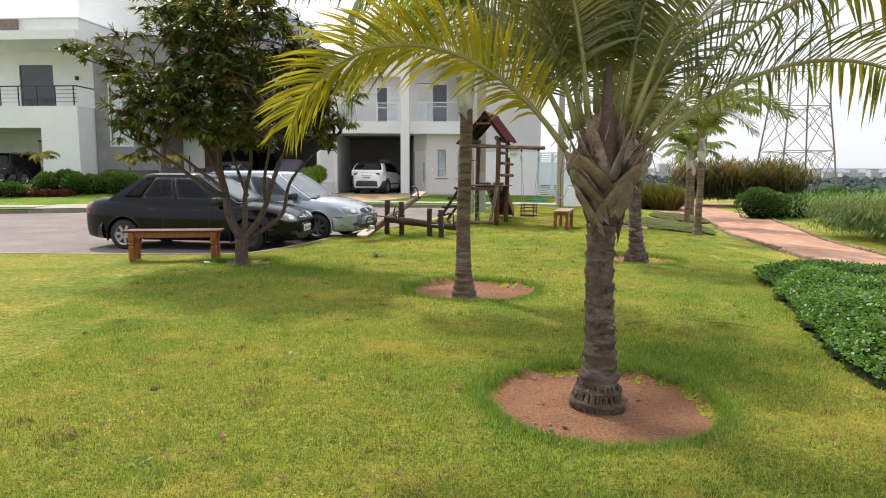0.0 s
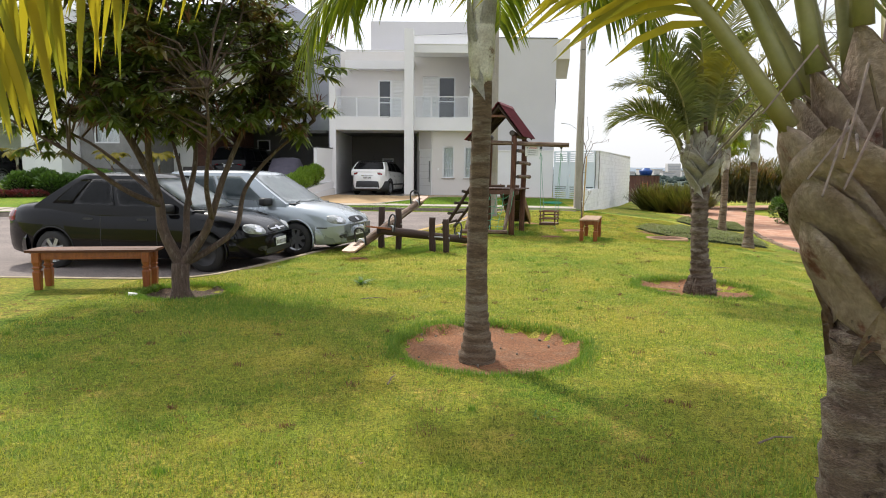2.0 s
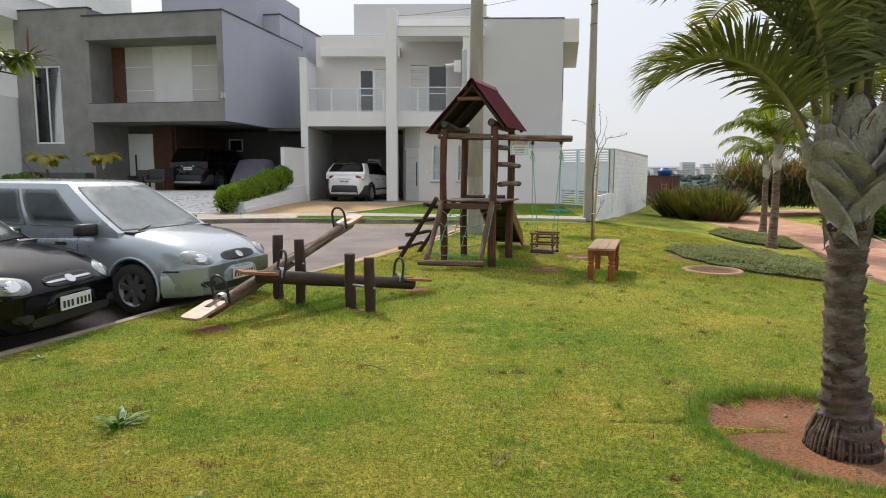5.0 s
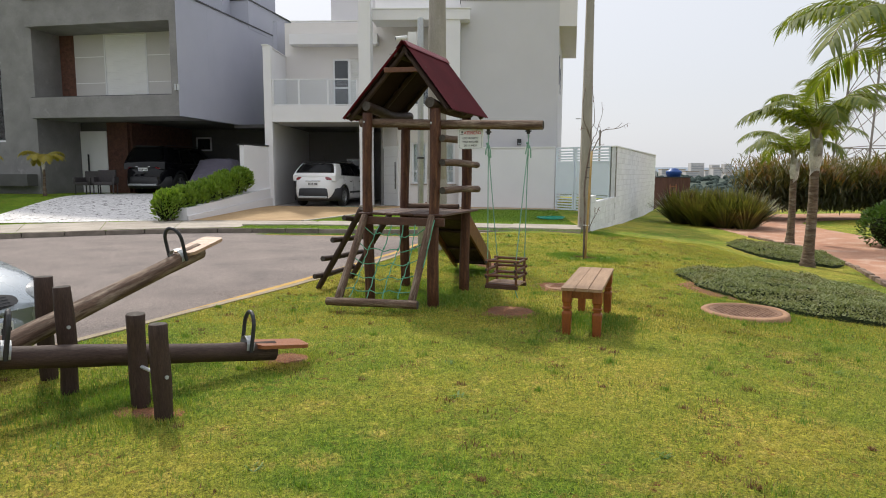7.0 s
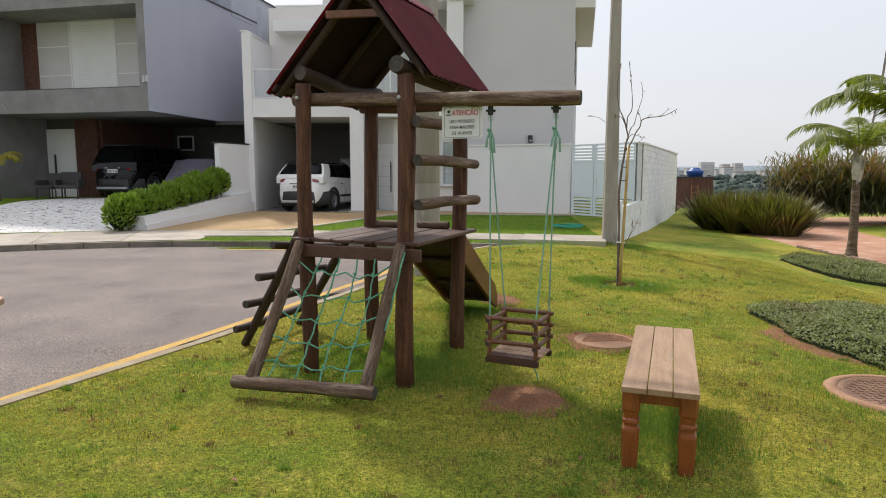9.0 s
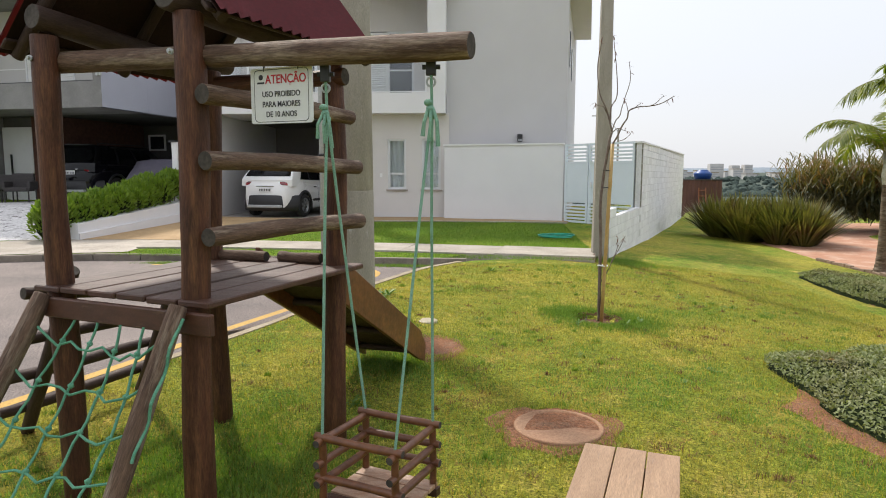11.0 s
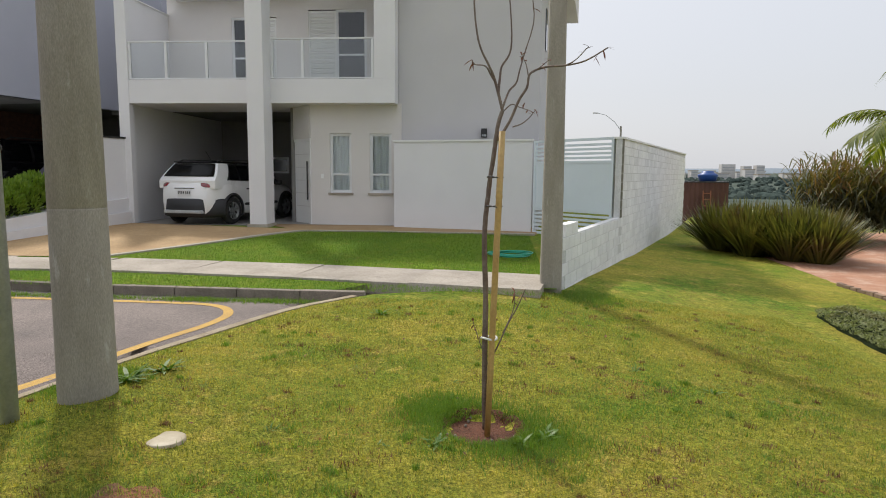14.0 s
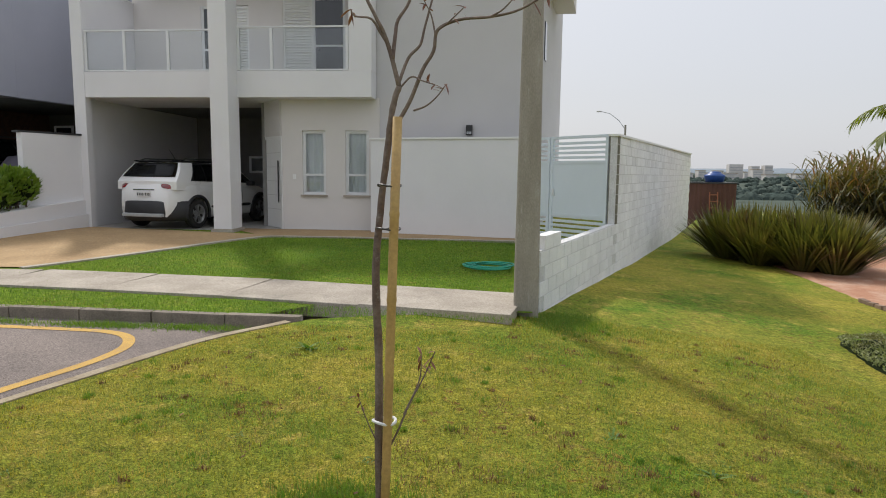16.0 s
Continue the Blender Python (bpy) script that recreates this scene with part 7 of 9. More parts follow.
def frond(palm, base, az, elev, length, curl, n, leaf, width, vee, droop, mat_leaf, rib=0.022, skip=0.16, forward=0.55, seed=0, dry=None, spread=6, roll=0):
    """One feather leaf: an arching rib with a row of leaflets on each side."""
    rnd = random.Random(seed)
    twist = radians(roll)
    a, e = radians(az), radians(elev)
    pts, p, steps = [Vector(base)], Vector(base), 22
    head = Vector((math.cos(a), math.sin(a), 0))
    for i in range(steps):
        t = i / steps
        ee = e - radians(curl) * (t ** 1.5)
        p = p + (head * math.cos(ee) + Vector((0, 0, math.sin(ee)))) * (length / steps)
        pts.append(p.copy())
    bm = bmesh.new()
    tube(bm, pts, [rib * (1.25 if i == 0 else 1.12 if i == 1 else 1 - 0.85 * i / steps) + 0.002 for i in range(len(pts))], 6)
    fr = part("frond", bm, RACHIS, palm, "", True)
    lv = Leaves()
    for i in range(n):
        t = skip + (1 - skip) * (i + 0.5) / n
        k = min(int(t * steps), steps - 1)
        q = pts[k].lerp(pts[k + 1], t * steps - k)
        tan = (pts[k + 1] - pts[k]).normalized()
        side = tan.cross(Vector((0, 0, 1)))
        side = side.normalized() if side.length > 1e-3 else Vector((-math.sin(a), math.cos(a), 0))
        up = side.cross(tan).normalized()
        side, up = side * math.cos(twist) + up * math.sin(twist), up * math.cos(twist) - side * math.sin(twist)
        ll = leaf * (math.sin(math.pi * min(0.12 + 0.80 * t, 1)) ** 0.7) * rnd.uniform(0.9, 1.08)
        for s in (-1, 1):
            tip = radians(vee + rnd.uniform(-spread, spread))
            d = (side * s * math.cos(tip) + up * math.sin(tip) + tan * (forward + 0.5 * t)).normalized()
            d = (d + Vector((rnd.uniform(-0.07, 0.07), rnd.uniform(-0.07, 0.07), rnd.uniform(-0.07, 0.07)))).normalized()
            lv.blade(q, d, up, ll, width * rnd.uniform(0.85, 1.1), droop * ll * rnd.uniform(0.7, 1.3), 3, 0.5)
    part("foliage", lv.mesh("foliage", dry or mat_leaf), None, fr)
    return fr


def ring_trunk(palm, x, y, z0, z1, r0, r1, flare, material, step, tooth, seed, lean=(0, 0)):
    rnd = random.Random(seed)
    bm = bmesh.new()
    z, pts, rad = z0 - 0.08, [], []
    H = z1 - z0
    while z < z1:
        t = max((z - z0) / H, 0)
        r = r0 + (r1 - r0) * t + flare * math.exp(-t * H / 0.16)
        c = (x + lean[0] * t + 0.012 * math.sin(t * 5 + seed), y + lean[1] * t, 0)
        st = step * rnd.uniform(0.75, 1.3)
        for q, rr in ((0, r * (1 - tooth * 0.5)), (st * 0.55, r * (1 + tooth * 0.3)), (st * 0.88, r * (1 + tooth))):
            pts.append((c[0], c[1], z + q))
            rad.append(rr * (1 + rnd.uniform(-tooth, tooth) * 0.3))
        z += st
    tube(bm, pts, rad, 22, True, tooth * 0.35, seed)
    return part("trunk", bm, material, palm, "", True), pts[-1]


def leaf_sheath(palm, x, y, z, az, high, r_low, r_top, reach, material, seed):
    """A leaf base: it clasps the trunk, swells outwards and narrows into the stalk; returns where the stalk starts."""
    rnd = random.Random(seed)
    a0 = radians(az)
    bm = bmesh.new()
    rows = []
    for j in range(12):
        t = j / 11
        half = radians(88) * (1 - t) ** 0.8 + radians(9)
        rr = r_low + (r_top - r_low) * sstep(t * 1.25) + reach * max(0, t - 0.5) ** 1.5
        line = []
        for u in (-1, -0.78, -0.52, -0.26, 0, 0.26, 0.52, 0.78, 1):
            a = a0 + half * u
            keel = 1 + 0.10 * (1 - abs(u)) * t
            q = rr * keel + 0.008 * noise.noise((a * 3, t * 4, seed))
            line.append(bm.verts.new((x + q * math.cos(a), y + q * math.sin(a), z + high * t - 0.12 * abs(u) ** 1.5 * (1 - t) - 0.02 * abs(u))))
        rows.append(line)
    for a, b in zip(rows, rows[1:]):
        for i in range(8):
            bm.faces.new((a[i], a[i + 1], b[i + 1], b[i]))
    bmesh.ops.solidify(bm, geom=bm.faces[:], thickness=0.010)
    part("leaf_base", bm, material, palm, "", True)
    q = rows_end = r_top + reach * 0.5 ** 1.5
    return (x + q * math.cos(a0), y + q * math.sin(a0), z + high * 0.97)


def triangle_palm(x, y, z0, neck, fronds, seed, size=1.0, label="", lean=0.0):
    rnd = random.Random(seed)
    palm = thing("palm_tree", (x, y, z0), label, "palm tree", "palms on the lawn")
    ring_trunk(palm, x, y, z0, neck, 0.092 * size, 0.084 * size, 0.075 * size, PALM_TRUNK, 0.085, 0.11, seed, (lean, 0))
    # roots and torn fibres at the foot
    bm = bmesh.new()
    for k in range(46):
        a = 2 * math.pi * k / 46 + rnd.uniform(-0.05, 0.05)
        r = (0.092 + 0.075) * size
        tube(bm, [(x + r * 0.72 * math.cos(a), y + r * 0.72 * math.sin(a), z0 + rnd.uniform(0.12, 0.2)), (x + r * 0.98 * math.cos(a), y + r * 0.98 * math.sin(a), z0 + 0.06), (x + r * 1.1 * math.cos(a), y + r * 1.1 * math.sin(a), z0 - 0.09)], [0.007, 0.010, 0.011], 5)
    part("root_mass", bm, PALM_TRUNK, palm, "", True)
    bm = bmesh.new()
    for k in range(150):
        a, z = rnd.uniform(0, 6.283), rnd.uniform(z0 + 0.15, neck)
        t = (z - z0) / (neck - z0)
        r = (0.092 - 0.008 * t) * size * 1.06
        da, w, h = rnd.uniform(0.1, 0.3), rnd.uniform(0.0, 0.03), rnd.uniform(-0.05, 0.03)
        cx = x + lean * t
        v = [bm.verts.new((cx + q * math.cos(b), y + q * math.sin(b), zz)) for q, b, zz in ((r, a, z), (r, a + da, z + rnd.uniform(-0.01, 0.01)), (r + 0.012 + w, a + da * 0.5, z + h))]
        bm.faces.new(v)
    bmesh.ops.solidify(bm, geom=bm.faces[:], thickness=0.003)
    tagged(part("torn_bark", bm, PALM_TRUNK, palm), "torn fibrous scraps of bark", kind="stuff")
    xc = x + lean
    bm = bmesh.new()
    tube(bm, [(xc, y, neck - 0.05), (xc, y, neck + 0.14 * size), (xc, y, neck + 0.34 * size), (xc, y, neck + 0.62 * size), (xc, y, neck + 0.95 * size)], [0.085 * size, 0.10 * size, 0.085 * size, 0.045 * size, 0.02 * size], 18)
    part("crown_core", bm, mat_core, palm, "", True)
    n = len(fronds)
    scale_mat = SHAFT if size < 1.1 else SHAFT_PALE
    # old leaf bases, cut short, overlapping like scales
    for i in range(8):
        leaf_sheath(palm, xc, y, neck - 0.03 + 0.032 * i * size, 60 + 120 * i + 16 * (i // 3), 0.23 * size, 0.094 * size, (0.150 + 0.012 * i) * size, 0.05 * size, scale_mat, seed * 53 + i)
    for i, (az, el, ln, cu, dry) in enumerate(fronds):
        k = i / n
        b = leaf_sheath(palm, xc, y, neck + (0.10 + 0.30 * k) * size, az, (0.34 - 0.04 * k) * size, 0.10 * size, (0.20 - 0.11 * k) * size, 0.14 * size * (1 - 0.7 * k), scale_mat, seed * 31 + i)
        frond(palm, b, az, el, ln, cu, 112, 0.56 if size < 1.1 else 0.46, 0.020, 26, 0.30, FROND, 0.016 * size, 0.13, 0.42, seed * 100 + i, FROND_YELLOW if dry else None, 16, (26 if i % 2 else -26) if size < 1.1 else (14 if i % 2 else -14))
    # loose grey threads hanging at the crown
    bm = bmesh.new()
    for k in range(26):
        a, r = rnd.uniform(0, 6.283), 0.17 * size
        p = Vector((xc + r * math.cos(a), y + r * math.sin(a), neck + rnd.uniform(0.3, 0.6) * size))
        o = Vector((math.cos(a), math.sin(a), 0))
        tube(bm, [p, p + o * 0.10 + Vector((0, 0, 0.08)), p + o * rnd.uniform(0.14, 0.28) + Vector((rnd.uniform(-0.08, 0.08), 0, rnd.uniform(-0.2, 0.05)))], [0.004, 0.003, 0.002], 4, False)
    tagged(part("fibre_tuft", bm, TWIG, palm), "thin dry fibres at the crown", kind="stuff")
    return palm


mat_core = mat("dark_palm_heart", (0.09, 0.055, 0.042), (0.13, 0.08, 0.06), 9, 50, 0.4, 0.9, 0.3)
triangle_palm(1.01, 4.03, -0.06, 1.17, [
    (184, 52, 2.1, 128, True), (2, 40, 2.9, 138, False), (62, 58, 2.5, 84, False), (-5, 55, 3.0, 128, False), (168, 64, 2.4, 92, False), (118, 60, 2.4, 88, False), (24, 60, 2.7, 70, False), (176, 76, 2.4, 70, False),
    (92, 72, 2.4, 70, False), (140, 76, 2.4, 66, False), (-14, 72, 2.6, 52, False), (50, 80, 2.4, 52, False), (200, 82, 2.4, 50, False), (10, 84, 2.5, 40, False), (110, 85, 2.4, 40, False)],
    1, 1.0, "triangle palm with swollen leaf bases and arching silvery-green fronds")
triangle_palm(3.36, 11.02, -0.03, 1.32, [
    (182, 64, 1.15, 125, False), (-4, 52, 2.6, 100, False), (18, 46, 2.5, 98, False), (150, 66, 1.25, 115, False), (205, 82, 1.3, 70, False), (-30, 64, 2.0, 85, False), (95, 64, 2.3, 100, False), (176, 76, 1.3, 105, False),
    (60, 68, 2.3, 90, False), (4, 70, 2.6, 82, False), (-75, 84, 1.3, 55, False), (120, 80, 1.8, 80, False), (-20, 80, 2.5, 66, False), (240, 86, 1.3, 50, False), (40, 84, 2.3, 54, False), (190, 85, 1.4, 60, False)],
    2, 1.16, "triangle palm with pale leaf bases on a dark ringed trunk", -0.07)


def feather_palm(x, y, z0, neck, top, r0, fronds, seed, leaf, droop, size=1.0, label="", leaf_mat_=None, flare=0.07, group="palms on the lawn"):
    palm = thing("palm_tree", (x, y, z0), label, "palm tree", group)
    ring_trunk(palm, x, y, z0, neck, r0 * 1.12, r0 * 0.9, flare * 0.75, PALM_SMOOTH, 0.075, 0.022, seed)
    bm = bmesh.new()
    lathe(bm, [(r0 * 0.92, neck - 0.04), (r0 * 1.12, neck + 0.06), (r0 * 1.35, neck + (top - neck) * 0.35), (r0 * 1.15, neck + (top - neck) * 0.7), (r0 * 0.65, top)], 18, (x, y, 0))
    part("crownshaft", bm, SHAFT_PALE, palm, "", True)
    for k in range(3):
        leaf_sheath(palm, x, y, neck - 0.02 + 0.16 * k, 75 + 120 * k + seed * 40, top - neck, r0 * 1.0, r0 * (1.42 - 0.1 * k), 0.02, SHAFT_PALE, seed * 17 + k)
    for i, (az, el, ln, cu) in enumerate(fronds):
        frond(palm, (x, y, top - 0.06 + 0.01 * i), az, el, ln * size, cu, 60, leaf * size, 0.031 * size, 4, droop, leaf_mat_ or FROND_GREEN, 0.016 * size, 0.14, 0.5, seed * 50 + i)
    return palm


feather_palm(0.26, 7.80, -0.045, 2.22, 2.95, 0.082, [(178, 28, 1.95, 140), (200, 66, 2.2, 186), (2, 32, 1.85, 134), (-20, 66, 2.2, 184), (150, 62, 2.1, 180), (32, 62, 2.1, 182), (80, 60, 2.0, 170), (110, 72, 2.0, 150), (-75, 80, 2.0, 130), (240, 82, 2.0, 130), (300, 78, 2.0, 130)],
             3, 0.50, 0.75, 1.0, "slender palm with a ringed grey-green trunk and drooping fronds", flare=0.085)
ring = lambda n, e, l, c, o, k=0: [(o + 360 * i / n + 9 * math.sin(i * 2.3 + k), e + 13 * math.sin(i * 1.7 + k), l * (1 + 0.09 * math.sin(i * 3.1 + k)), c + 14 * math.sin(i * 2.9 + k)) for i in range(n)]
feather_palm(7.02, 17.55, lawn_z(7.02, 17.55), 1.85, 2.45, 0.085, ring(13, 65, 2.3, 110, 15), 4, 0.48, 0.55, 1.0, "slender palm with a pale ringed trunk beside the earth path")
feather_palm(9.45, 24.75, lawn_z(9.45, 24.75), 1.75, 2.4, 0.10, ring(13, 64, 1.75, 110, 5, 1), 5, 0.47, 0.55, 1.05, "slender palm rising from the groundcover beds, light green fronds")
feather_palm(11.75, 30.3, lawn_z(11.75, 30.3), 1.5, 2.1, 0.10, ring(12, 58, 2.0, 112, 30, 2), 6, 0.44, 0.55, 1.0, "smaller slender palm near the bend of the path")
for i, (x, y, zt) in enumerate(((-14.65, 34.8, 2.1), (-16.4, 33.6, 2.0), (-20.2, 32.4, 2.1))):
    feather_palm(x, y, lot_z(x, y), lot_z(x, y) + 1.0, zt, 0.05, ring(8, 50, 0.95, 108, 20 * i, i), 10 + i, 0.34, 0.5, 1.0, "small yellow-leaved garden palm in a front bed", FROND_YELLOW, 0.03, "yellow garden palms")


# broad-leaved tree by the bench
def mango_tree(x, y):
    rnd = random.Random(5)
    tree = thing("mango_tree", (x, y, 0), "low mango tree with forked grey trunk and dense dark foliage", "tree")
    z0 = lawn_z(x, y)
    limbs = []
    bm = bmesh.new()
    tube(bm, [(x, y, z0 - 0.1), (x, y, z0 + 0.03), (x - 0.01, y, z0 + 0.14), (x + 0.0, y, z0 + 0.34), (x + 0.01, y, z0 + 0.46)], [0.17, 0.145, 0.105, 0.10, 0.105], 16, True, 0.05, 3)
    part("trunk", bm, BARK, tree, "", True)
    fork = Vector((x + 0.01, y, z0 + 0.42))
    plan = [(fork, [(-0.20, 0.02, 0.85), (-0.26, 0.05, 1.25), (-0.42, -0.05, 1.75), (-0.75, -0.1, 2.3), (-1.2, -0.15, 2.8)], 0.072),
            (fork, [(0.02, 0.14, 0.72), (-0.02, 0.32, 1.15), (0.05, 0.45, 1.7), (0.0, 0.6, 2.4), (0.1, 0.6, 3.1)], 0.050),
            (fork, [(0.26, -0.04, 0.72), (0.42, -0.08, 1.0), (0.56, -0.05, 1.45), (0.75, 0.05, 1.95), (1.1, 0.1, 2.6)], 0.058),
            (fork, [(0.34, 0.12, 0.62), (0.62, 0.22, 0.88), (0.72, 0.3, 1.35), (1.05, 0.45, 1.8), (1.55, 0.5, 2.2)], 0.046),
            (fork + Vector((-0.24, 0.04, 0.72)), [(-0.5, -0.3, 1.35), (-0.95, -0.55, 1.75), (-1.5, -0.7, 2.1)], 0.038),
            (fork + Vector((-0.26, 0.05, 0.83)), [(-0.28, -0.1, 1.7), (-0.2, -0.25, 2.4), (-0.25, -0.3, 3.2), (-0.1, -0.3, 3.7)], 0.045),
            (fork + Vector((-0.26, 0.05, 0.83)), [(-0.7, 0.35, 1.5), (-1.3, 0.5, 1.9), (-1.9, 0.5, 2.15)], 0.034),
            (fork + Vector((0.42, -0.08, 0.58)), [(0.5, -0.4, 1.4), (0.7, -0.8, 1.9), (0.8, -1.1, 2.4)], 0.034),
            (fork + Vector((0.0, 0.32, 0.73)), [(-0.3, 0.8, 1.6), (-0.6, 1.2, 2.2), (-0.8, 1.4, 2.8)], 0.032)]
    tips = []
    for i, (s, rel, r) in enumerate(plan):
        pts = [s] + [Vector((x, y, z0)) + Vector(q) for q in rel]
        line = smooth_line(pts, 5)
        bm = bmesh.new()
        tube(bm, line, [r * (1 - 0.72 * k / len(line)) for k in range(len(line))], 10, True, 0.05, i)
        part("limb", bm, BARK, tree, "", True)
        for k in range(len(line) // 3, len(line), 1):
            tips.append((line[k], (line[k] - line[k - 1]).normalized(), r * 0.35))
    # branches fill the crown, twigs end in rosettes of leaves
    crown_c, crown_r = Vector((x + 0.02, y, 3.0)), Vector((1.5, 1.5, 1.42))
    flanks = [(-1.95, -0.2, 3.2), (-1.65, -0.1, 3.0), (-1.6, -0.45, 2.2), (-1.35, -0.3, 2.05), (-1.4, 0.4, 2.6), (1.55, 0.2, 2.35), (1.25, 0.5, 2.1), (0.95, -0.5, 2.3), (-1.1, -0.8, 2.35), (1.65, -0.2, 2.75), (-0.5, 1.1, 2.2)]
    bmb = bmesh.new()
    ends = []
    for i in range(340):
        u, v, w = rnd.gauss(0, 1), rnd.gauss(0, 1), rnd.gauss(0, 1)
        n = math.sqrt(u * u + v * v + w * w)
        rr = rnd.uniform(0.66, 1.0)
        target = crown_c + Vector((u / n * crown_r.x * rr, v / n * crown_r.y * rr, w / n * crown_r.z * rr))
        if i % 6 == 0:
            target = Vector((x, y, 0)) + Vector(flanks[(i // 6) % len(flanks)]) + Vector((rnd.gauss(0, 0.17), rnd.gauss(0, 0.2), rnd.gauss(0, 0.13)))
        else:
            target += (target - crown_c) * (0.22 * noise.noise(target * 1.1))
            if target.z < 2.05:
                target.z += 0.9 + rnd.uniform(0, 0.5)
        s = min(tips, key=lambda q: (q[0] - target).length + rnd.uniform(0, 0.4))[0]
        mid = s.lerp(target, 0.5) + Vector((rnd.uniform(-0.12, 0.12), rnd.uniform(-0.12, 0.12), rnd.uniform(0.0, 0.2)))
        tube(bmb, [s, mid, target], [0.017, 0.012, 0.006], 5, False)
        ends.append((target, (target - mid).normalized(), False))
        for q in range(2):
            e2 = target + Vector((rnd.uniform(-0.28, 0.28), rnd.uniform(-0.28, 0.28), rnd.uniform(-0.22, 0.22)))
            tube(bmb, [mid.lerp(target, 0.6), e2], [0.007, 0.004], 4, False)
            ends.append((e2, (e2 - mid).normalized(), False))
    part("twiggery", bmb, BARK, tree, "", True)
    lv, dry = Leaves(), Leaves()
    for p, d, inner in ends:
        n = rnd.randint(20, 28)
        for k in range(n):
            a = rnd.uniform(0, 2 * math.pi)
            o = Vector((math.cos(a), math.sin(a), rnd.uniform(-0.25, 0.5)))
            dd = (o + d * 0.4).normalized()
            lv.blade(p + d * rnd.uniform(-0.1, 0.03), dd, Vector((0, 0, 1)) + o * 0.2, rnd.uniform(0.11, 0.19), rnd.uniform(0.036, 0.050), rnd.uniform(0.04, 0.10), 4, 0.3)
        if rnd.random() < 0.4:
            for k in range(12):
                dd = (d + Vector((rnd.uniform(-0.8, 0.8), rnd.uniform(-0.8, 0.8), rnd.uniform(-0.3, 0.8)))).normalized()
                dry.blade(p + d * rnd.uniform(0, 0.1), dd, Vector((0, 0, 1)), rnd.uniform(0.08, 0.2), 0.012, 0.02, 2, 0.8)
    part("leaves", lv.mesh("leaves", MANGO), None, tree, "dark green lance-shaped leaves")
    part("blossom", dry.mesh("blossom", MANGO_DRY), None, tree, "reddish-brown flower stalks")
    return tree


mango_tree(-3.24, 10.22)


def cluster(name, label, category, centres, leaf_n, leaf_len, leaf_w, material, seed, up=0.35, core=True, group="", kind="", stem=None):
    """A shrub: leaves over the skin of several overlapping lumps (centre, radii), with twiggy stems and a near-black
    shell for inner shade.
    """
    rnd = random.Random(seed)
    c0 = centres[0][0]
    low = min(c[2] - r[2] for c, r in centres)
    ob = thing(name, (c0[0], c0[1], low), label, category, group, kind)
    lv = Leaves()
    total = sum(r[0] * r[1] + r[0] * r[2] for c, r in centres)
    for c, r in centres:
        n = int(leaf_n * (r[0] * r[1] + r[0] * r[2]) / total)
        for i in range(n):
            u, v, w = rnd.gauss(0, 1), rnd.gauss(0, 1), abs(rnd.gauss(0, 1)) if rnd.random() < 0.8 else -abs(rnd.gauss(0, 0.5))
            q = math.sqrt(u * u + v * v + w * w) or 1
            o = Vector((u / q, v / q, w / q))
            s = 1 + 0.16 * noise.noise((c[0] + o.x * 2.5, c[1] + o.y * 2.5, o.z * 2.5 + seed)) + rnd.uniform(-0.16, 0.05)
            p = Vector((c[0] + o.x * r[0] * s, c[1] + o.y * r[1] * s, c[2] + o.z * r[2] * s))
            d = (o + Vector((rnd.uniform(-0.7, 0.7), rnd.uniform(-0.7, 0.7), rnd.uniform(-0.3, 0.6) + up))).normalized()
            lv.blade(p, d, Vector((rnd.uniform(-1, 1), rnd.uniform(-1, 1), 1)), leaf_len * rnd.uniform(0.7, 1.2), leaf_w, leaf_len * 0.15, 3, 0.3)
    part("leaves", lv.mesh("leaves", material), None, ob)
    if core:
        bm = bmesh.new()
        for c, r in centres:
            for k in range(7):
                a = rnd.uniform(0, 6.28)
                tube(bm, [(c[0] + 0.1 * math.cos(a) * r[0], c[1] + 0.1 * math.sin(a) * r[1], low - 0.03), (c[0] + 0.4 * math.cos(a) * r[0], c[1] + 0.4 * math.sin(a) * r[1], c[2]), (c[0] + 0.75 * math.cos(a) * r[0], c[1] + 0.75 * math.sin(a) * r[1], c[2] + 0.5 * r[2])], [0.018, 0.012, 0.006], 5, False)
        part("stem", bm, BARK, ob)
        # shell inside the leaves, coloured near-black for the shade there
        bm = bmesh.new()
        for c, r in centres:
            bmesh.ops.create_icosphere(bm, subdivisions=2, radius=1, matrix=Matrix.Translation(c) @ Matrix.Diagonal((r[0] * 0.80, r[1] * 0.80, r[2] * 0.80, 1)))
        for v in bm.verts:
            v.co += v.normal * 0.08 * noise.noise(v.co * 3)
        part("inner_shade_shell", bm, mat_inner, ob)
    return ob


# shade between leaves, put into a near-black green
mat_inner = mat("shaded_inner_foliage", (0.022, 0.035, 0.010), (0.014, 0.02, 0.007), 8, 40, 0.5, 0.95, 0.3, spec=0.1)


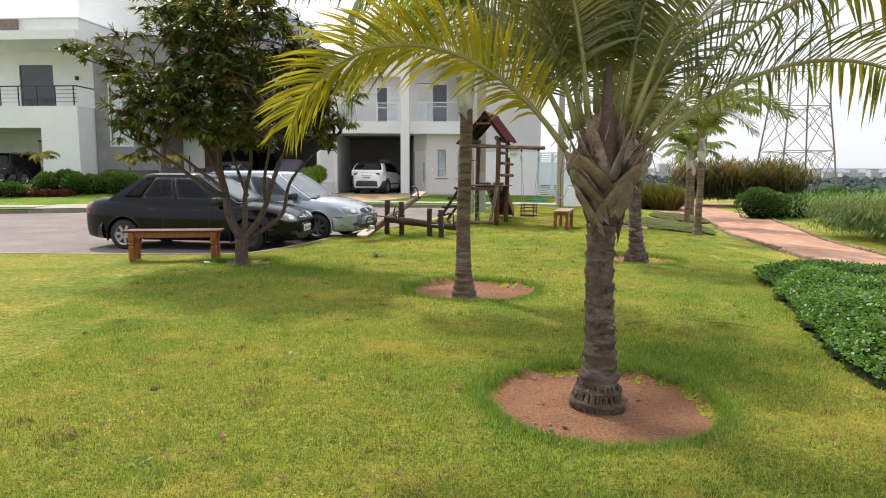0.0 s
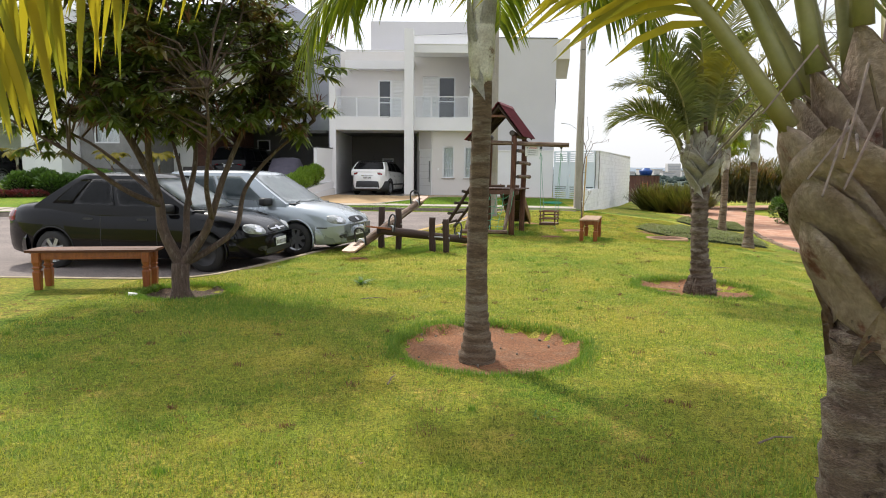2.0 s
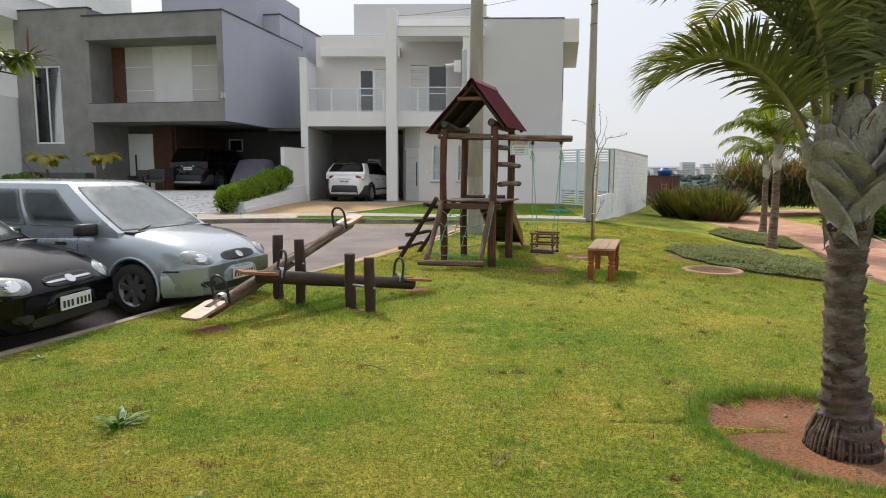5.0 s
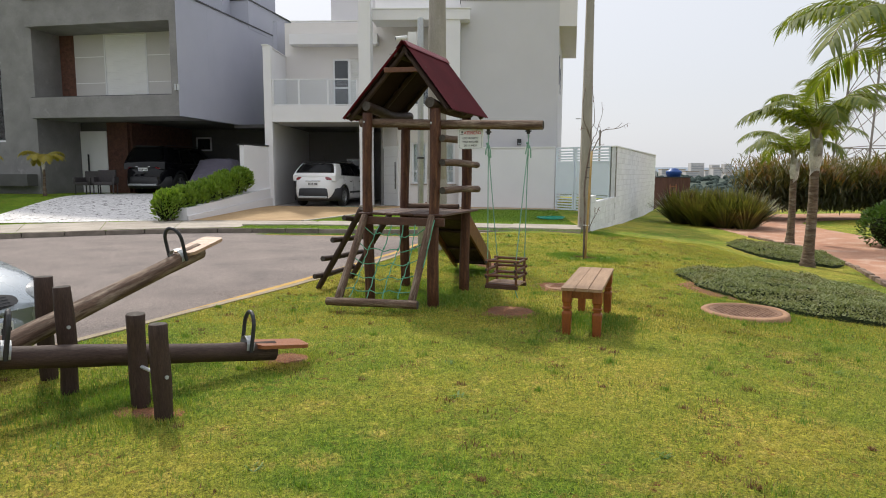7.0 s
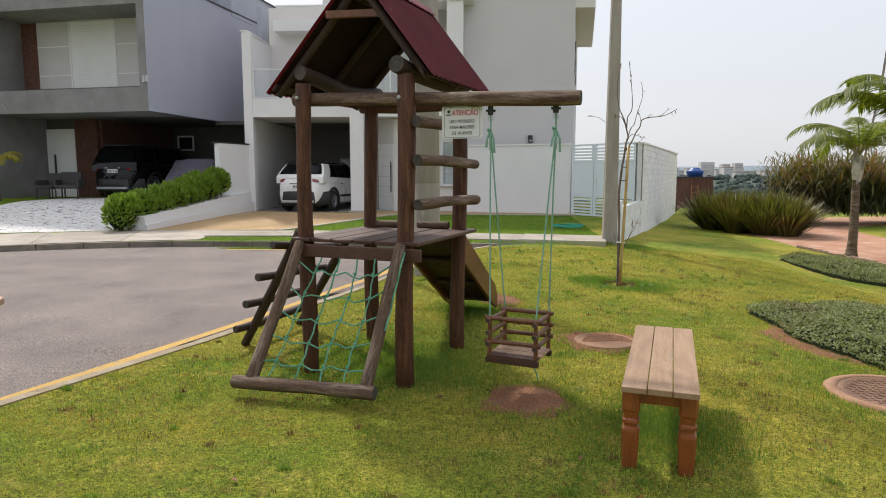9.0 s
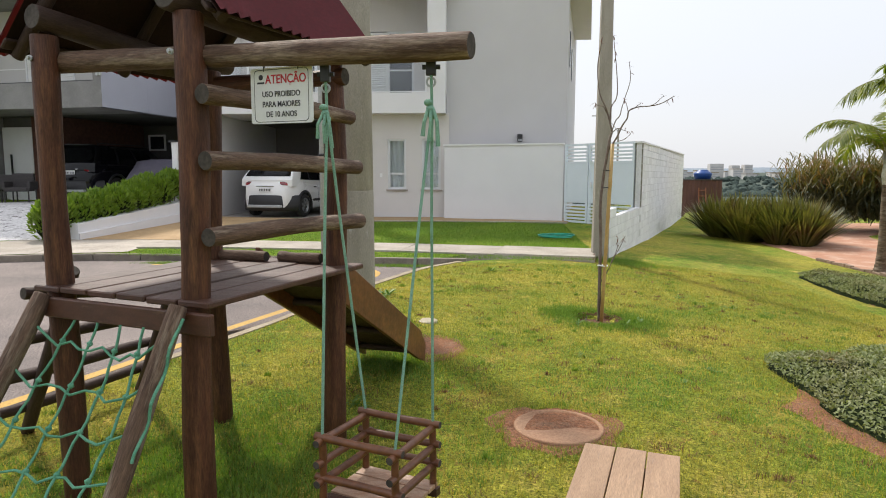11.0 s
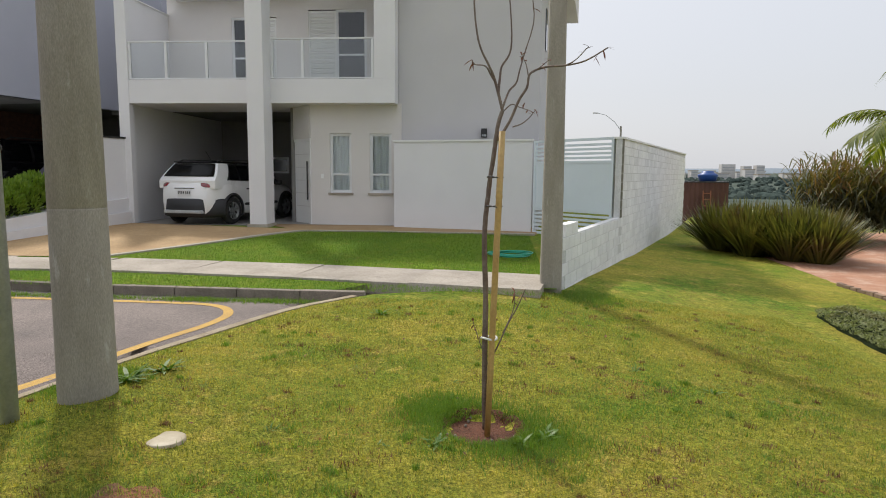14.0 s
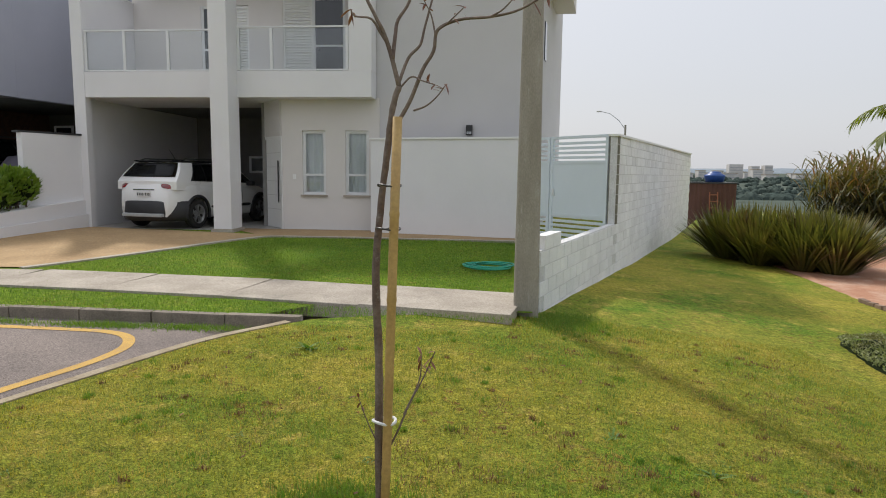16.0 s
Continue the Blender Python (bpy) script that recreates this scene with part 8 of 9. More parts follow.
def bed(name, label, inside, bounds, height, n, leaf_len, leaf_w, material, seed, soil_pts=None):
    """Low groundcover filling a plan shape, domed a little, with an uneven edge."""
    rnd = random.Random(seed)
    x0, x1, y0, y1 = bounds
    ob = thing(name, ((x0 + x1) / 2, (y0 + y1) / 2, lawn_z((x0 + x1) / 2, (y0 + y1) / 2)), label, "groundcover", kind="stuff")
    lv = Leaves()
    made = 0
    while made < n:
        x, y = rnd.uniform(x0, x1), rnd.uniform(y0, y1)
        q = inside(x, y)
        if q <= 0:
            continue
        made += 1
        h = height * min(1, 0.35 + q * 2.2) * (0.82 + 0.35 * noise.noise((x * 1.7, y * 1.7, seed)) + 0.15 * noise.noise((x * 6, y * 6, seed)))
        z = lawn_z(x, y) + h * rnd.uniform(0.72, 1.05)
        d = Vector((rnd.uniform(-1, 1), rnd.uniform(-1, 1), rnd.uniform(0.0, 1.0))).normalized()
        lv.blade(Vector((x, y, z)), d, Vector((rnd.uniform(-1, 1), rnd.uniform(-1, 1), 1.2)), leaf_len * rnd.uniform(0.7, 1.25), leaf_w, leaf_len * 0.1, 2, 0.5)
    part("leaves", lv.mesh("leaves", material), None, ob)
    # sheet under the leaves; its dark colour stands for their shade
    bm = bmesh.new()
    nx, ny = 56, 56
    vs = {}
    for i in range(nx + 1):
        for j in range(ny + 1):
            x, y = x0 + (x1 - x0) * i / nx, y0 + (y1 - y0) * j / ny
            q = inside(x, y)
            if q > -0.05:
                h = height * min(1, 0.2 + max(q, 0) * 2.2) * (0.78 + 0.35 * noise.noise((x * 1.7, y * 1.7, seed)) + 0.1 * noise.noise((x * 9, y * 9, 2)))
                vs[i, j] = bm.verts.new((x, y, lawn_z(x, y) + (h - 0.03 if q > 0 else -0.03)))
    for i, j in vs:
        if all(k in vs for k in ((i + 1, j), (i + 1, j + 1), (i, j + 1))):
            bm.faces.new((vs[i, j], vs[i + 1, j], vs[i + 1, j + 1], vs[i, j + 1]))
    part("shade_underlayer", bm, mat_inner, ob, "", True)
    return ob


def oval(cx, cy, rx, ry, wob, seed):
    def f(x, y):
        a = math.atan2((y - cy) / ry, (x - cx) / rx)
        return 1 + wob * noise.noise((math.cos(a) * 1.5, math.sin(a) * 1.5, seed)) - math.hypot((x - cx) / rx, (y - cy) / ry)
    return f


soil_disc("soil_bed", 6.88, 20.28, 1.58, 2.04, 71, 0.012, "bare red soil showing at the edge of a planting bed")
soil_disc("soil_bed", 9.93, 27.0, 1.06, 2.08, 72, 0.012, "bare red soil showing at the edge of a planting bed")
bed("sage_groundcover", "grey-green low groundcover filling a rounded bed", oval(6.93, 20.3, 1.58, 2.05, 0.26, 3), (4.9, 9.2, 18.0, 22.7), 0.22, 30000, 0.036, 0.016, SAGE, 3)
bed("sage_groundcover", "grey-green low groundcover under the palms", oval(9.95, 27.0, 1.08, 2.1, 0.26, 5), (8.6, 11.6, 24.4, 29.8), 0.25, 16000, 0.042, 0.02, SAGE, 5)


def lush(x, y):
    left = 3.0 + max(0, y - 4.7) * 0.36 + 0.12 * noise.noise((0, y * 1.4, 2))
    return min(x - left, (y - 4.2 - 0.0 * x) * 0.8, (9.9 - y) * 0.6 + 0.0, 8.6 - x + (0.5 if y > 8 else 0.9)) * 0.8


bed("green_groundcover", "dense bright green leafy groundcover bordering the lawn", lush, (2.9, 8.6, 4.2, 10.0), 0.36, 80000, 0.042, 0.024, HEDGE, 9)


# flax clumps: sword leaves fanning out of one base
def flax(x, y, r, h, n, seed, label):
    rnd = random.Random(seed)
    ob = thing("flax_bush", (x, y, lawn_z(x, y)), label, "bush", "flax clumps")
    lv = Leaves()
    for i in range(n):
        a = rnd.uniform(0, 2 * math.pi)
        s = math.sqrt(rnd.random())
        p = Vector((x + r * 0.45 * s * math.cos(a), y + r * 0.45 * s * math.sin(a), lawn_z(x, y) - 0.02))
        tilt = radians(5 + 44 * s * rnd.uniform(0.7, 1.2))
        d = Vector((math.cos(a) * math.sin(tilt), math.sin(a) * math.sin(tilt), math.cos(tilt)))
        ln = h * rnd.uniform(0.85, 1.2)
        lv.blade(p, d, Vector((math.cos(a + 1.57), math.sin(a + 1.57), 0.1)).cross(d), ln, 0.048, ln * 0.16 * s, 5, 0.75)
    part("leaves", lv.mesh("leaves", FLAX), None, ob)
    return ob


for i, (x, y) in enumerate(((11.15, 38.7), (11.6, 37.7), (12.2, 38.0), (12.4, 36.9), (12.9, 37.2), (13.0, 36.5), (11.9, 38.9), (12.9, 38.2))):
    flax(x, y, 0.66, 1.56, 560, 40 + i, "dense flax clump with long olive sword leaves")

cluster("round_shrub", "clipped dark green shrub beside the earth path", "bush", [((14.9, 30.2, 0.05), (1.0, 0.95, 0.80)), ((16.0, 30.8, -0.1), (0.9, 0.8, 0.66)), ((17.2, 31.0, -0.1), (0.9, 0.8, 0.66))], 9000, 0.11, 0.055, HEDGE_DARK, 11)
cluster("low_shrub", "loose dark green shrubs along the far side of the path", "bush", [((18.6 + 1.35 * i, 31.6 + 0.5 * i + 0.5 * math.sin(i * 2.1), 0.0), (0.95, 0.8, 0.72 + 0.14 * math.sin(i * 1.3))) for i in range(9)], 13000, 0.13, 0.06, HEDGE_DARK, 16)
cluster("planter_shrub", "bright green shrubs growing along the white planter wall", "bush", [((-7.42 + 0.04 * i + 0.12 * math.sin(i * 2.6), 29.75 + 0.26 * i, 0.56 + 0.042 * i + 0.07 * math.sin(i * 1.9)), (0.34 + 0.07 * math.sin(i * 3.3), 0.40, 0.40 + 0.10 * math.sin(i * 2.2 + 1))) for i in range(19)], 17000, 0.15, 0.045, HEDGE_BRIGHT, 12, 1.1)
cluster("garden_hedge", "loose green hedge in the white house's front garden", "bush", [((-18.6 + 0.62 * i, 30.2 + 0.18 * i + 0.3 * math.sin(i * 2), 0.72), (0.62, 0.6, 0.62 + 0.12 * math.sin(i * 1.7))) for i in range(7)], 9000, 0.15, 0.07, HEDGE_DARK, 13)
cluster("garden_hedge", "low green hedge with red-leaved plants before the white house", "bush", [((-24.5 + 0.7 * i, 28.4 + 0.1 * i, 0.5), (0.6, 0.55, 0.42)) for i in range(8)], 6000, 0.14, 0.07, HEDGE_DARK, 14)
cluster("red_plant", "dark red foliage plants at the house foot", "plant", [((-19.4 + 0.6 * i, 29.0 + 0.2 * i, 0.32), (0.5, 0.3, 0.25)) for i in range(4)] + [((-17.6, 34.3, 1.2), (0.6, 0.3, 0.3))], 2500, 0.14, 0.05, RED_PLANT, 15)


# tall cane grass: shade painted into lower leaves, pale dry leaves and plumes above
def cane_grass(name, label, spots, h, n, seed, mats=(CANE, CANE_SHADED), lean=0.45, width=0.045):
    rnd = random.Random(seed)
    ob = thing(name, (*spots[0], lawn_z(*spots[0])), label, "tall grass", kind="stuff")
    a_, b_ = Leaves(), Leaves()
    for i in range(n):
        sx, sy = spots[rnd.randrange(len(spots))]
        x, y = sx + rnd.gauss(0, 0.55), sy + rnd.gauss(0, 0.5)
        z = lawn_z(x, y)
        hh = h * rnd.uniform(0.75, 1.12) * (1 + 0.12 * noise.noise((x * 0.5, y * 0.5, seed)))
        for k in range(3):
            a = rnd.uniform(0, 6.28)
            t = rnd.uniform(0.15, 0.95)
            d = Vector((math.cos(a) * lean, math.sin(a) * lean, rnd.uniform(0.4, 1.1))).normalized()
            ln = rnd.uniform(0.5, 0.95) * h * 0.36
            # leaves low on the stem take the material with shade painted in
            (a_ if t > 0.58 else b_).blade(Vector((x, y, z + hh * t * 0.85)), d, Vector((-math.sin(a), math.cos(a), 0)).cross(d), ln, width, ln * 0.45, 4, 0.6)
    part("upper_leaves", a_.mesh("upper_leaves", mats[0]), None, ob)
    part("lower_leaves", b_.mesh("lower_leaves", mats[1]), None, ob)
    return ob


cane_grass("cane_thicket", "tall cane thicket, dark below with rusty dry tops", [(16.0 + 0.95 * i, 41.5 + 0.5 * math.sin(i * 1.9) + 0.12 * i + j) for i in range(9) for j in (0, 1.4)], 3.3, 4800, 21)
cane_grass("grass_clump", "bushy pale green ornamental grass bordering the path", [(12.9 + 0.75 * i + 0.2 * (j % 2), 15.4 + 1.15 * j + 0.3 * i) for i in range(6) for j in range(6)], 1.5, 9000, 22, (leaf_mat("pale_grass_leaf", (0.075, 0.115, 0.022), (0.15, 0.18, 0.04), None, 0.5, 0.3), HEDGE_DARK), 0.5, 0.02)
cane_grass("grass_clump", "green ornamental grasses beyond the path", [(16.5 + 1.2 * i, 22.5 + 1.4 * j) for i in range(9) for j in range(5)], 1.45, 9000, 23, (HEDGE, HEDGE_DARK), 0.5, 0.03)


# ---- poles, cables, sapling ----
near_pole = thing("utility_pole", (1.32, 22.97, 0), "round tapered concrete utility pole standing in the lawn", "pole", "concrete poles")
bm = bmesh.new()
lathe(bm, [(0.205, -0.2), (0.202, 0.0), (0.196, 0.6), (0.190, 1.50), (0.1895, 1.505), (0.186, 1.508), (0.186, 1.512), (0.189, 1.516), (0.175, 3.2), (0.150, 5.6), (0.115, 9.2), (0.0, 9.22)], 30, (1.32, 22.97, 0))
part("shaft", bm, CONCRETE, near_pole, "", True)
far_pole = thing("utility_pole", (5.14, 28.28, 0.1), "square tapered concrete utility pole at the pavement's end", "pole", "concrete poles")
bm = bmesh.new()
rows = []
for z, w, d in ((-0.1, 0.155, 0.135), (1.0, 0.148, 0.128), (3.0, 0.13, 0.112), (6.0, 0.10, 0.09), (8.6, 0.08, 0.07)):
    c = 0.02
    rows.append([bm.verts.new((5.12 + x, 28.22 + y, z)) for x, y in ((-w + c, -d), (w - c, -d), (w, -d + c), (w, d - c), (w - c, d), (-w + c, d), (-w, d - c), (-w, -d + c))])
for a, b in zip(rows, rows[1:]):
    for k in range(8):
        bm.faces.new((a[k], a[(k + 1) % 8], b[(k + 1) % 8], b[k]))
bm.faces.new(rows[-1])
part("shaft", bm, CONCRETE, far_pole)
for z0, z1 in ((1.9, 2.55), (2.75, 3.4), (3.6, 4.3), (4.5, 5.2), (5.4, 6.1)):
    bm = bmesh.new()
    box(bm, 5.12 + 0.108, 5.12 + 0.13 - 0.004 * z0, 28.18, 28.27, z0, z1)
    part("recess", bm, DARK_CEMENT, far_pole)
for k in range(3):
    bm = bmesh.new()
    tube(bm, [(5.12 - 0.1 + 0.02 * k, 28.1, 6.2 + 0.6 * k), (5.12 - 0.16, 28.05, 6.25 + 0.6 * k), (5.2, 28.05, 6.3 + 0.6 * k)], 0.012, 6)
    part("cable_clamp", bm, BLACK, far_pole)
steel = thing("steel_post", (1.03, 22.56, 0), "slim galvanised steel post carrying a security camera", "pole")
bm = bmesh.new()
lathe(bm, [(0.056, -0.1), (0.056, 4.45), (0.05, 4.47), (0.0, 4.475)], 20, (1.03, 22.56, 0))
part("post", bm, GALV, steel, "", True)
bm = bmesh.new()
lathe(bm, [(0.065, 1.9), (0.065, 1.93)], 20, (1.03, 22.56, 0))
part("clamp", bm, BLACK, steel, "", True)
cctv = thing("security_camera", (0.80, 22.7, 4.2), "white bullet security camera and junction box", "camera")
bm = bmesh.new()
box(bm, 0.78, 0.95, 22.68, 22.78, 3.98, 4.25, None, 0.015)
part("junction_box", bm, WHITE, cctv)
bm = bmesh.new()
tube(bm, [(0.80, 22.70, 4.14), (0.70, 22.66, 4.15)], 0.02, 8)
part("arm", bm, WHITE, cctv)
bm = bmesh.new()
tube(bm, [(0.78, 22.56, 4.12), (0.58, 22.50, 4.09)], 0.04, 12)
part("housing", bm, WHITE, cctv, "", True)
bm = bmesh.new()
tube(bm, [(0.58, 22.50, 4.09), (0.575, 22.498, 4.089)], 0.033, 12)
part("lens", bm, BLACK, cctv)


def cable(a, b, sag, r=0.012):
    a, b = Vector(a), Vector(b)
    bm = bmesh.new()
    tube(bm, [a.lerp(b, t) - Vector((0, 0, sag * 4 * t * (1 - t))) for t in np.linspace(0, 1, 22)], r, 5)
    solid("overhead_cable", bm, BLACK, "thin black overhead cable between poles", "cable")


cable((1.32, 22.97, 8.4), (-46, 27, 8.9), 0.9)
cable((1.32, 22.97, 8.7), (5.12, 28.22, 7.8), 0.15)
cable((5.12, 28.22, 7.6), (-2.1, 36.2, 8.45), 0.2, 0.008)

sapling = thing("sapling", (4.21, 23.1, 0), "thin bare young tree with few shoots", "tree")
rnd = random.Random(17)
bm = bmesh.new()
stem = smooth_line([Vector(p) for p in ((4.235, 23.10, -0.06), (4.225, 23.09, 0.4), (4.225, 23.1, 0.9), (4.21, 23.1, 1.34), (4.235, 23.11, 1.67), (4.265, 23.10, 1.9), (4.29, 23.1, 2.1), (4.32, 23.1, 2.2))], 6)
tube(bm, stem, [0.021 - 0.008 * k / len(stem) for k in range(len(stem))], 10, True, 0.12, 4)
part("trunk", bm, TWIG, sapling, "", True)
fork = Vector((4.26, 23.1, 2.2))
TW = [([(4.32, 23.1, 2.2), (4.28, 23.1, 2.35), (4.25, 23.08, 2.44), (4.22, 23.06, 2.5), (4.15, 23.05, 2.66), (4.12, 23.03, 2.95), (4.16, 23.0, 3.25)], 0.012), ([(4.29, 23.1, 2.32), (4.30, 23.12, 2.44), (4.31, 23.13, 2.5), (4.37, 23.14, 2.62), (4.36, 23.15, 2.9), (4.31, 23.15, 3.3)], 0.010),
      ([(4.28, 23.1, 2.37), (4.24, 23.08, 2.43), (4.2, 23.06, 2.49), (4.13, 23.05, 2.5), (4.11, 23.05, 2.53)], 0.007), ([(4.29, 23.1, 2.0), (4.37, 23.09, 2.13), (4.43, 23.08, 2.27), (4.48, 23.07, 2.35), (4.5, 23.06, 2.44), (4.6, 23.05, 2.48), (4.73, 23.05, 2.49), (4.86, 23.05, 2.52), (5.0, 23.04, 2.6)], 0.011),
      ([(4.49, 23.06, 2.41), (4.47, 23.06, 2.5), (4.44, 23.05, 2.56)], 0.005), ([(4.39, 23.08, 2.09), (4.45, 23.06, 2.11), (4.5, 23.05, 2.15), (4.54, 23.04, 2.2)], 0.005), ([(4.33, 23.1, 2.2), (4.38, 23.08, 2.24), (4.43, 23.06, 2.22), (4.49, 23.05, 2.2)], 0.005),
      ([(4.32, 23.1, 2.22), (4.36, 23.12, 2.33), (4.41, 23.14, 2.39), (4.43, 23.15, 2.47), (4.46, 23.15, 2.58), (4.52, 23.15, 2.8), (4.5, 23.15, 3.0)], 0.008), ([(4.73, 23.05, 2.49), (4.79, 23.03, 2.52), (4.87, 23.0, 2.6)], 0.005), ([(4.5, 23.06, 2.44), (4.54, 23.04, 2.46), (4.62, 23.0, 2.52)], 0.005),
      ([(4.24, 23.1, 0.42), (4.31, 23.08, 0.55), (4.38, 23.06, 0.72), (4.45, 23.05, 0.86), (4.5, 23.05, 0.98)], 0.007), ([(4.35, 23.07, 0.66), (4.42, 23.1, 0.82), (4.43, 23.1, 0.95)], 0.005), ([(4.24, 23.1, 0.45), (4.18, 23.05, 0.62), (4.14, 23.03, 0.75)], 0.004)]
lv = Leaves()
for pts, r in TW:
    line = smooth_line([Vector(p) for p in pts], 5)
    bm = bmesh.new()
    tube(bm, line, [r * (1 - 0.6 * k / len(line)) for k in range(len(line))], 6)
    part("branch", bm, TWIG, sapling, "", True)
    for k in range(5):
        p = line[-1 - k % 4]
        d = Vector((rnd.uniform(-1, 1), rnd.uniform(-1, 1), rnd.uniform(-0.8, 0.9))).normalized()
        lv.blade(p, d, Vector((0, 0, 1)), rnd.uniform(0.03, 0.07), 0.014, 0.02, 3, 0.4)
part("leaves", lv.mesh("leaves", MANGO_DRY), None, sapling, "a few small curled leaves")
stake = thing("bamboo_stake", (4.27, 23.07, 0), "yellow bamboo cane stake tied to the young tree", "stake")
bm = bmesh.new()
zs = [-0.1, 0.35, 0.37, 0.39, 0.78, 0.80, 0.82, 1.20, 1.22, 1.24, 1.60, 1.62, 1.64, 2.06]
tube(bm, [(4.255 + 0.032 * z, 23.055, z) for z in zs], [0.022 * (1.12 if k % 3 == 2 and k < 13 else 1) for k in range(len(zs))], 12)
part("cane", bm, BAMBOO, stake, "", True)
for z, m in ((0.62, WHITE_PLATE), (1.55, DARK_METAL), (1.75, DARK_METAL)):
    bm = bmesh.new()
    cx = 4.24 + 0.022 * z
    tube(bm, [(cx + 0.055 * math.cos(a), 23.082 + 0.045 * math.sin(a), z + 0.006 * math.sin(2 * a)) for a in np.linspace(0, 2 * math.pi, 17)], 0.008 if z < 1 else 0.004, 6, False)
    part("tie", bm, m, stake)

# ---- covers, hose ----
def cover(x, y, r, label, ringed):
    z = max(lawn_z(x + dx, y + dy) for dx in (-r, 0, r) for dy in (-r, 0, r))
    ob = thing("manhole_cover", (x, y, z), label, "manhole cover", "manhole covers")
    if ringed:
        bm = bmesh.new()
        lathe(bm, [(r * 0.80, z - 0.1), (r * 0.80, z + 0.016), (r * 0.93, z + 0.014), (r * 0.96, z + 0.002), (r, z - 0.1)], 44, (x, y, 0), lambda i, k, a: 1 + 0.02 * math.sin(3 * a) if i in (2, 3, 4) else 1)
        for f in [f for f in bm.faces if len(f.verts) > 4]:
            bm.faces.remove(f)
        part("concrete_ring", bm, SANDY, ob, "", True)
    bm = bmesh.new()
    lathe(bm, [(r * 0.79, z - 0.05), (r * 0.79, z + 0.008), (r * 0.77, z + 0.012), (r * 0.72, z + 0.012), (r * 0.71, z + 0.006)], 44, (x, y, 0))
    part("lid", bm, IRON if ringed else SANDY, ob, "", True)
    if not ringed:
        return ob
    bm = bmesh.new()
    n = int(r / 0.055)
    for i in range(-n, n + 1):
        for j in range(-n, n + 1):
            px, py = i * 0.052, j * 0.052
            if math.hypot(px, py) < r * 0.68:
                m = pose(x + px, y + py, z + 0.006, 0, 0, 45 if (i + j) % 2 else -45)
                box(bm, -0.02, 0.02, -0.007, 0.007, 0, 0.006, m)
    part("stud", bm, IRON, ob)
    return ob


cover(5.36, 18.28, 0.52, "round cast-iron manhole cover in a concrete ring", True)
cover(3.36, 19.60, 0.38, "small cast-iron manhole cover half covered with soil", False)
cap = thing("drain_cap", (2.20, 22.42, 0.0), "round pale plastic drain cap set in the lawn", "drain cap")
bm = bmesh.new()
zc = lawn_z(2.2, 22.42)
lathe(bm, [(0.125, zc - 0.07), (0.125, zc + 0.004), (0.115, zc + 0.009), (0.05, zc + 0.010)], 32, (2.2, 22.42, 0))
part("lid", bm, mat("pale_plastic", (0.42, 0.36, 0.25), (0.36, 0.30, 0.20), 9, 50, 0.1, 0.5, 0.05), cap, "", True)
hose = thing("garden_hose", (4.65, 31.2, 0.2), "coil of green garden hose lying on the grass", "hose")
bm = bmesh.new()
pts = []
for k in range(150):
    a = k * 0.23
    r = 0.24 + 0.05 * math.sin(k * 0.11) + 0.03 * math.sin(k * 0.37)
    x, y = 4.6 + r * 1.5 * math.cos(a), 31.2 + r * math.sin(a)
    pts.append((x, y, lot_z(x, y) + 0.03 + 0.0003 * k))
tube(bm, pts, 0.013, 6)
part("coil", bm, HOSE, hose, "", True)

# ---- things by the houses ----
def armchair(m, label):
    c = thing("armchair", (0, 0, 0), label, "chair", "porch armchairs")
    for name, b in (("seat", (-0.30, 0.30, -0.30, 0.30, 0.34, 0.46)), ("backrest", (-0.30, 0.30, 0.24, 0.36, 0.40, 0.88)), ("armrest", (-0.38, -0.29, -0.28, 0.32, 0.40, 0.64)), ("armrest", (0.29, 0.38, -0.28, 0.32, 0.40, 0.64))):
        bm = bmesh.new()
        box(bm, *b, None, 0.035)
        part(name, bm, CHAIR_DARK, c)
    for x in (-0.32, 0.32):
        for y in (-0.24, 0.30):
            bm = bmesh.new()
            tube(bm, [(x, y, 0), (x, y, 0.42)], 0.022, 8)
            part("leg", bm, CHAIR_DARK, c)
    c.matrix_basis = m
    return c


armchair(pose(-13.15, 36.4, 0.72, 0, 0, 15) @ Matrix.Scale(1.15, 4), "dark woven armchair on the grey house's porch")
armchair(pose(-14.1, 36.7, 0.72, 0, 0, -10) @ Matrix.Scale(1.1, 4), "dark reddish armchair beside the white door")

# ---- beyond the garden ----
shed = thing("container_shed", (16.2, 57, -1), "rust-brown container shed with flat top", "shed")
SH = pose(16.3, 57.2, 0, 0, 0, -8)
bm = bmesh.new()
n = 60
prof = []
for i in range(n + 1):
    x = -2.6 + 3.75 * i / n
    prof.append((x, -1.2 - (0.03 if (i // 2) % 2 else 0)))
prof += [(1.15, 1.2), (-2.6, 1.2)]
prism(bm, prof, -1.4, 1.40)
bmesh.ops.transform(bm, matrix=SH, verts=bm.verts[:])
part("body", bm, CONTAINER, shed)
bm = bmesh.new()
box(bm, -2.65, 1.2, -1.26, 1.25, 1.40, 1.47, SH)
part("rim", bm, DARK_METAL, shed)
lad = thing("ladder", (16.6, 55.9, 0), "small brown ladder leaning on the shed", "ladder")
for x in (-0.20, 0.20):
    bm = bmesh.new()
    tube(bm, [SH @ Vector((x, -1.62, -0.9)), SH @ Vector((x, -1.30, 0.95))], 0.03, 6)
    part("rail", bm, SEAT_ORANGE, lad)
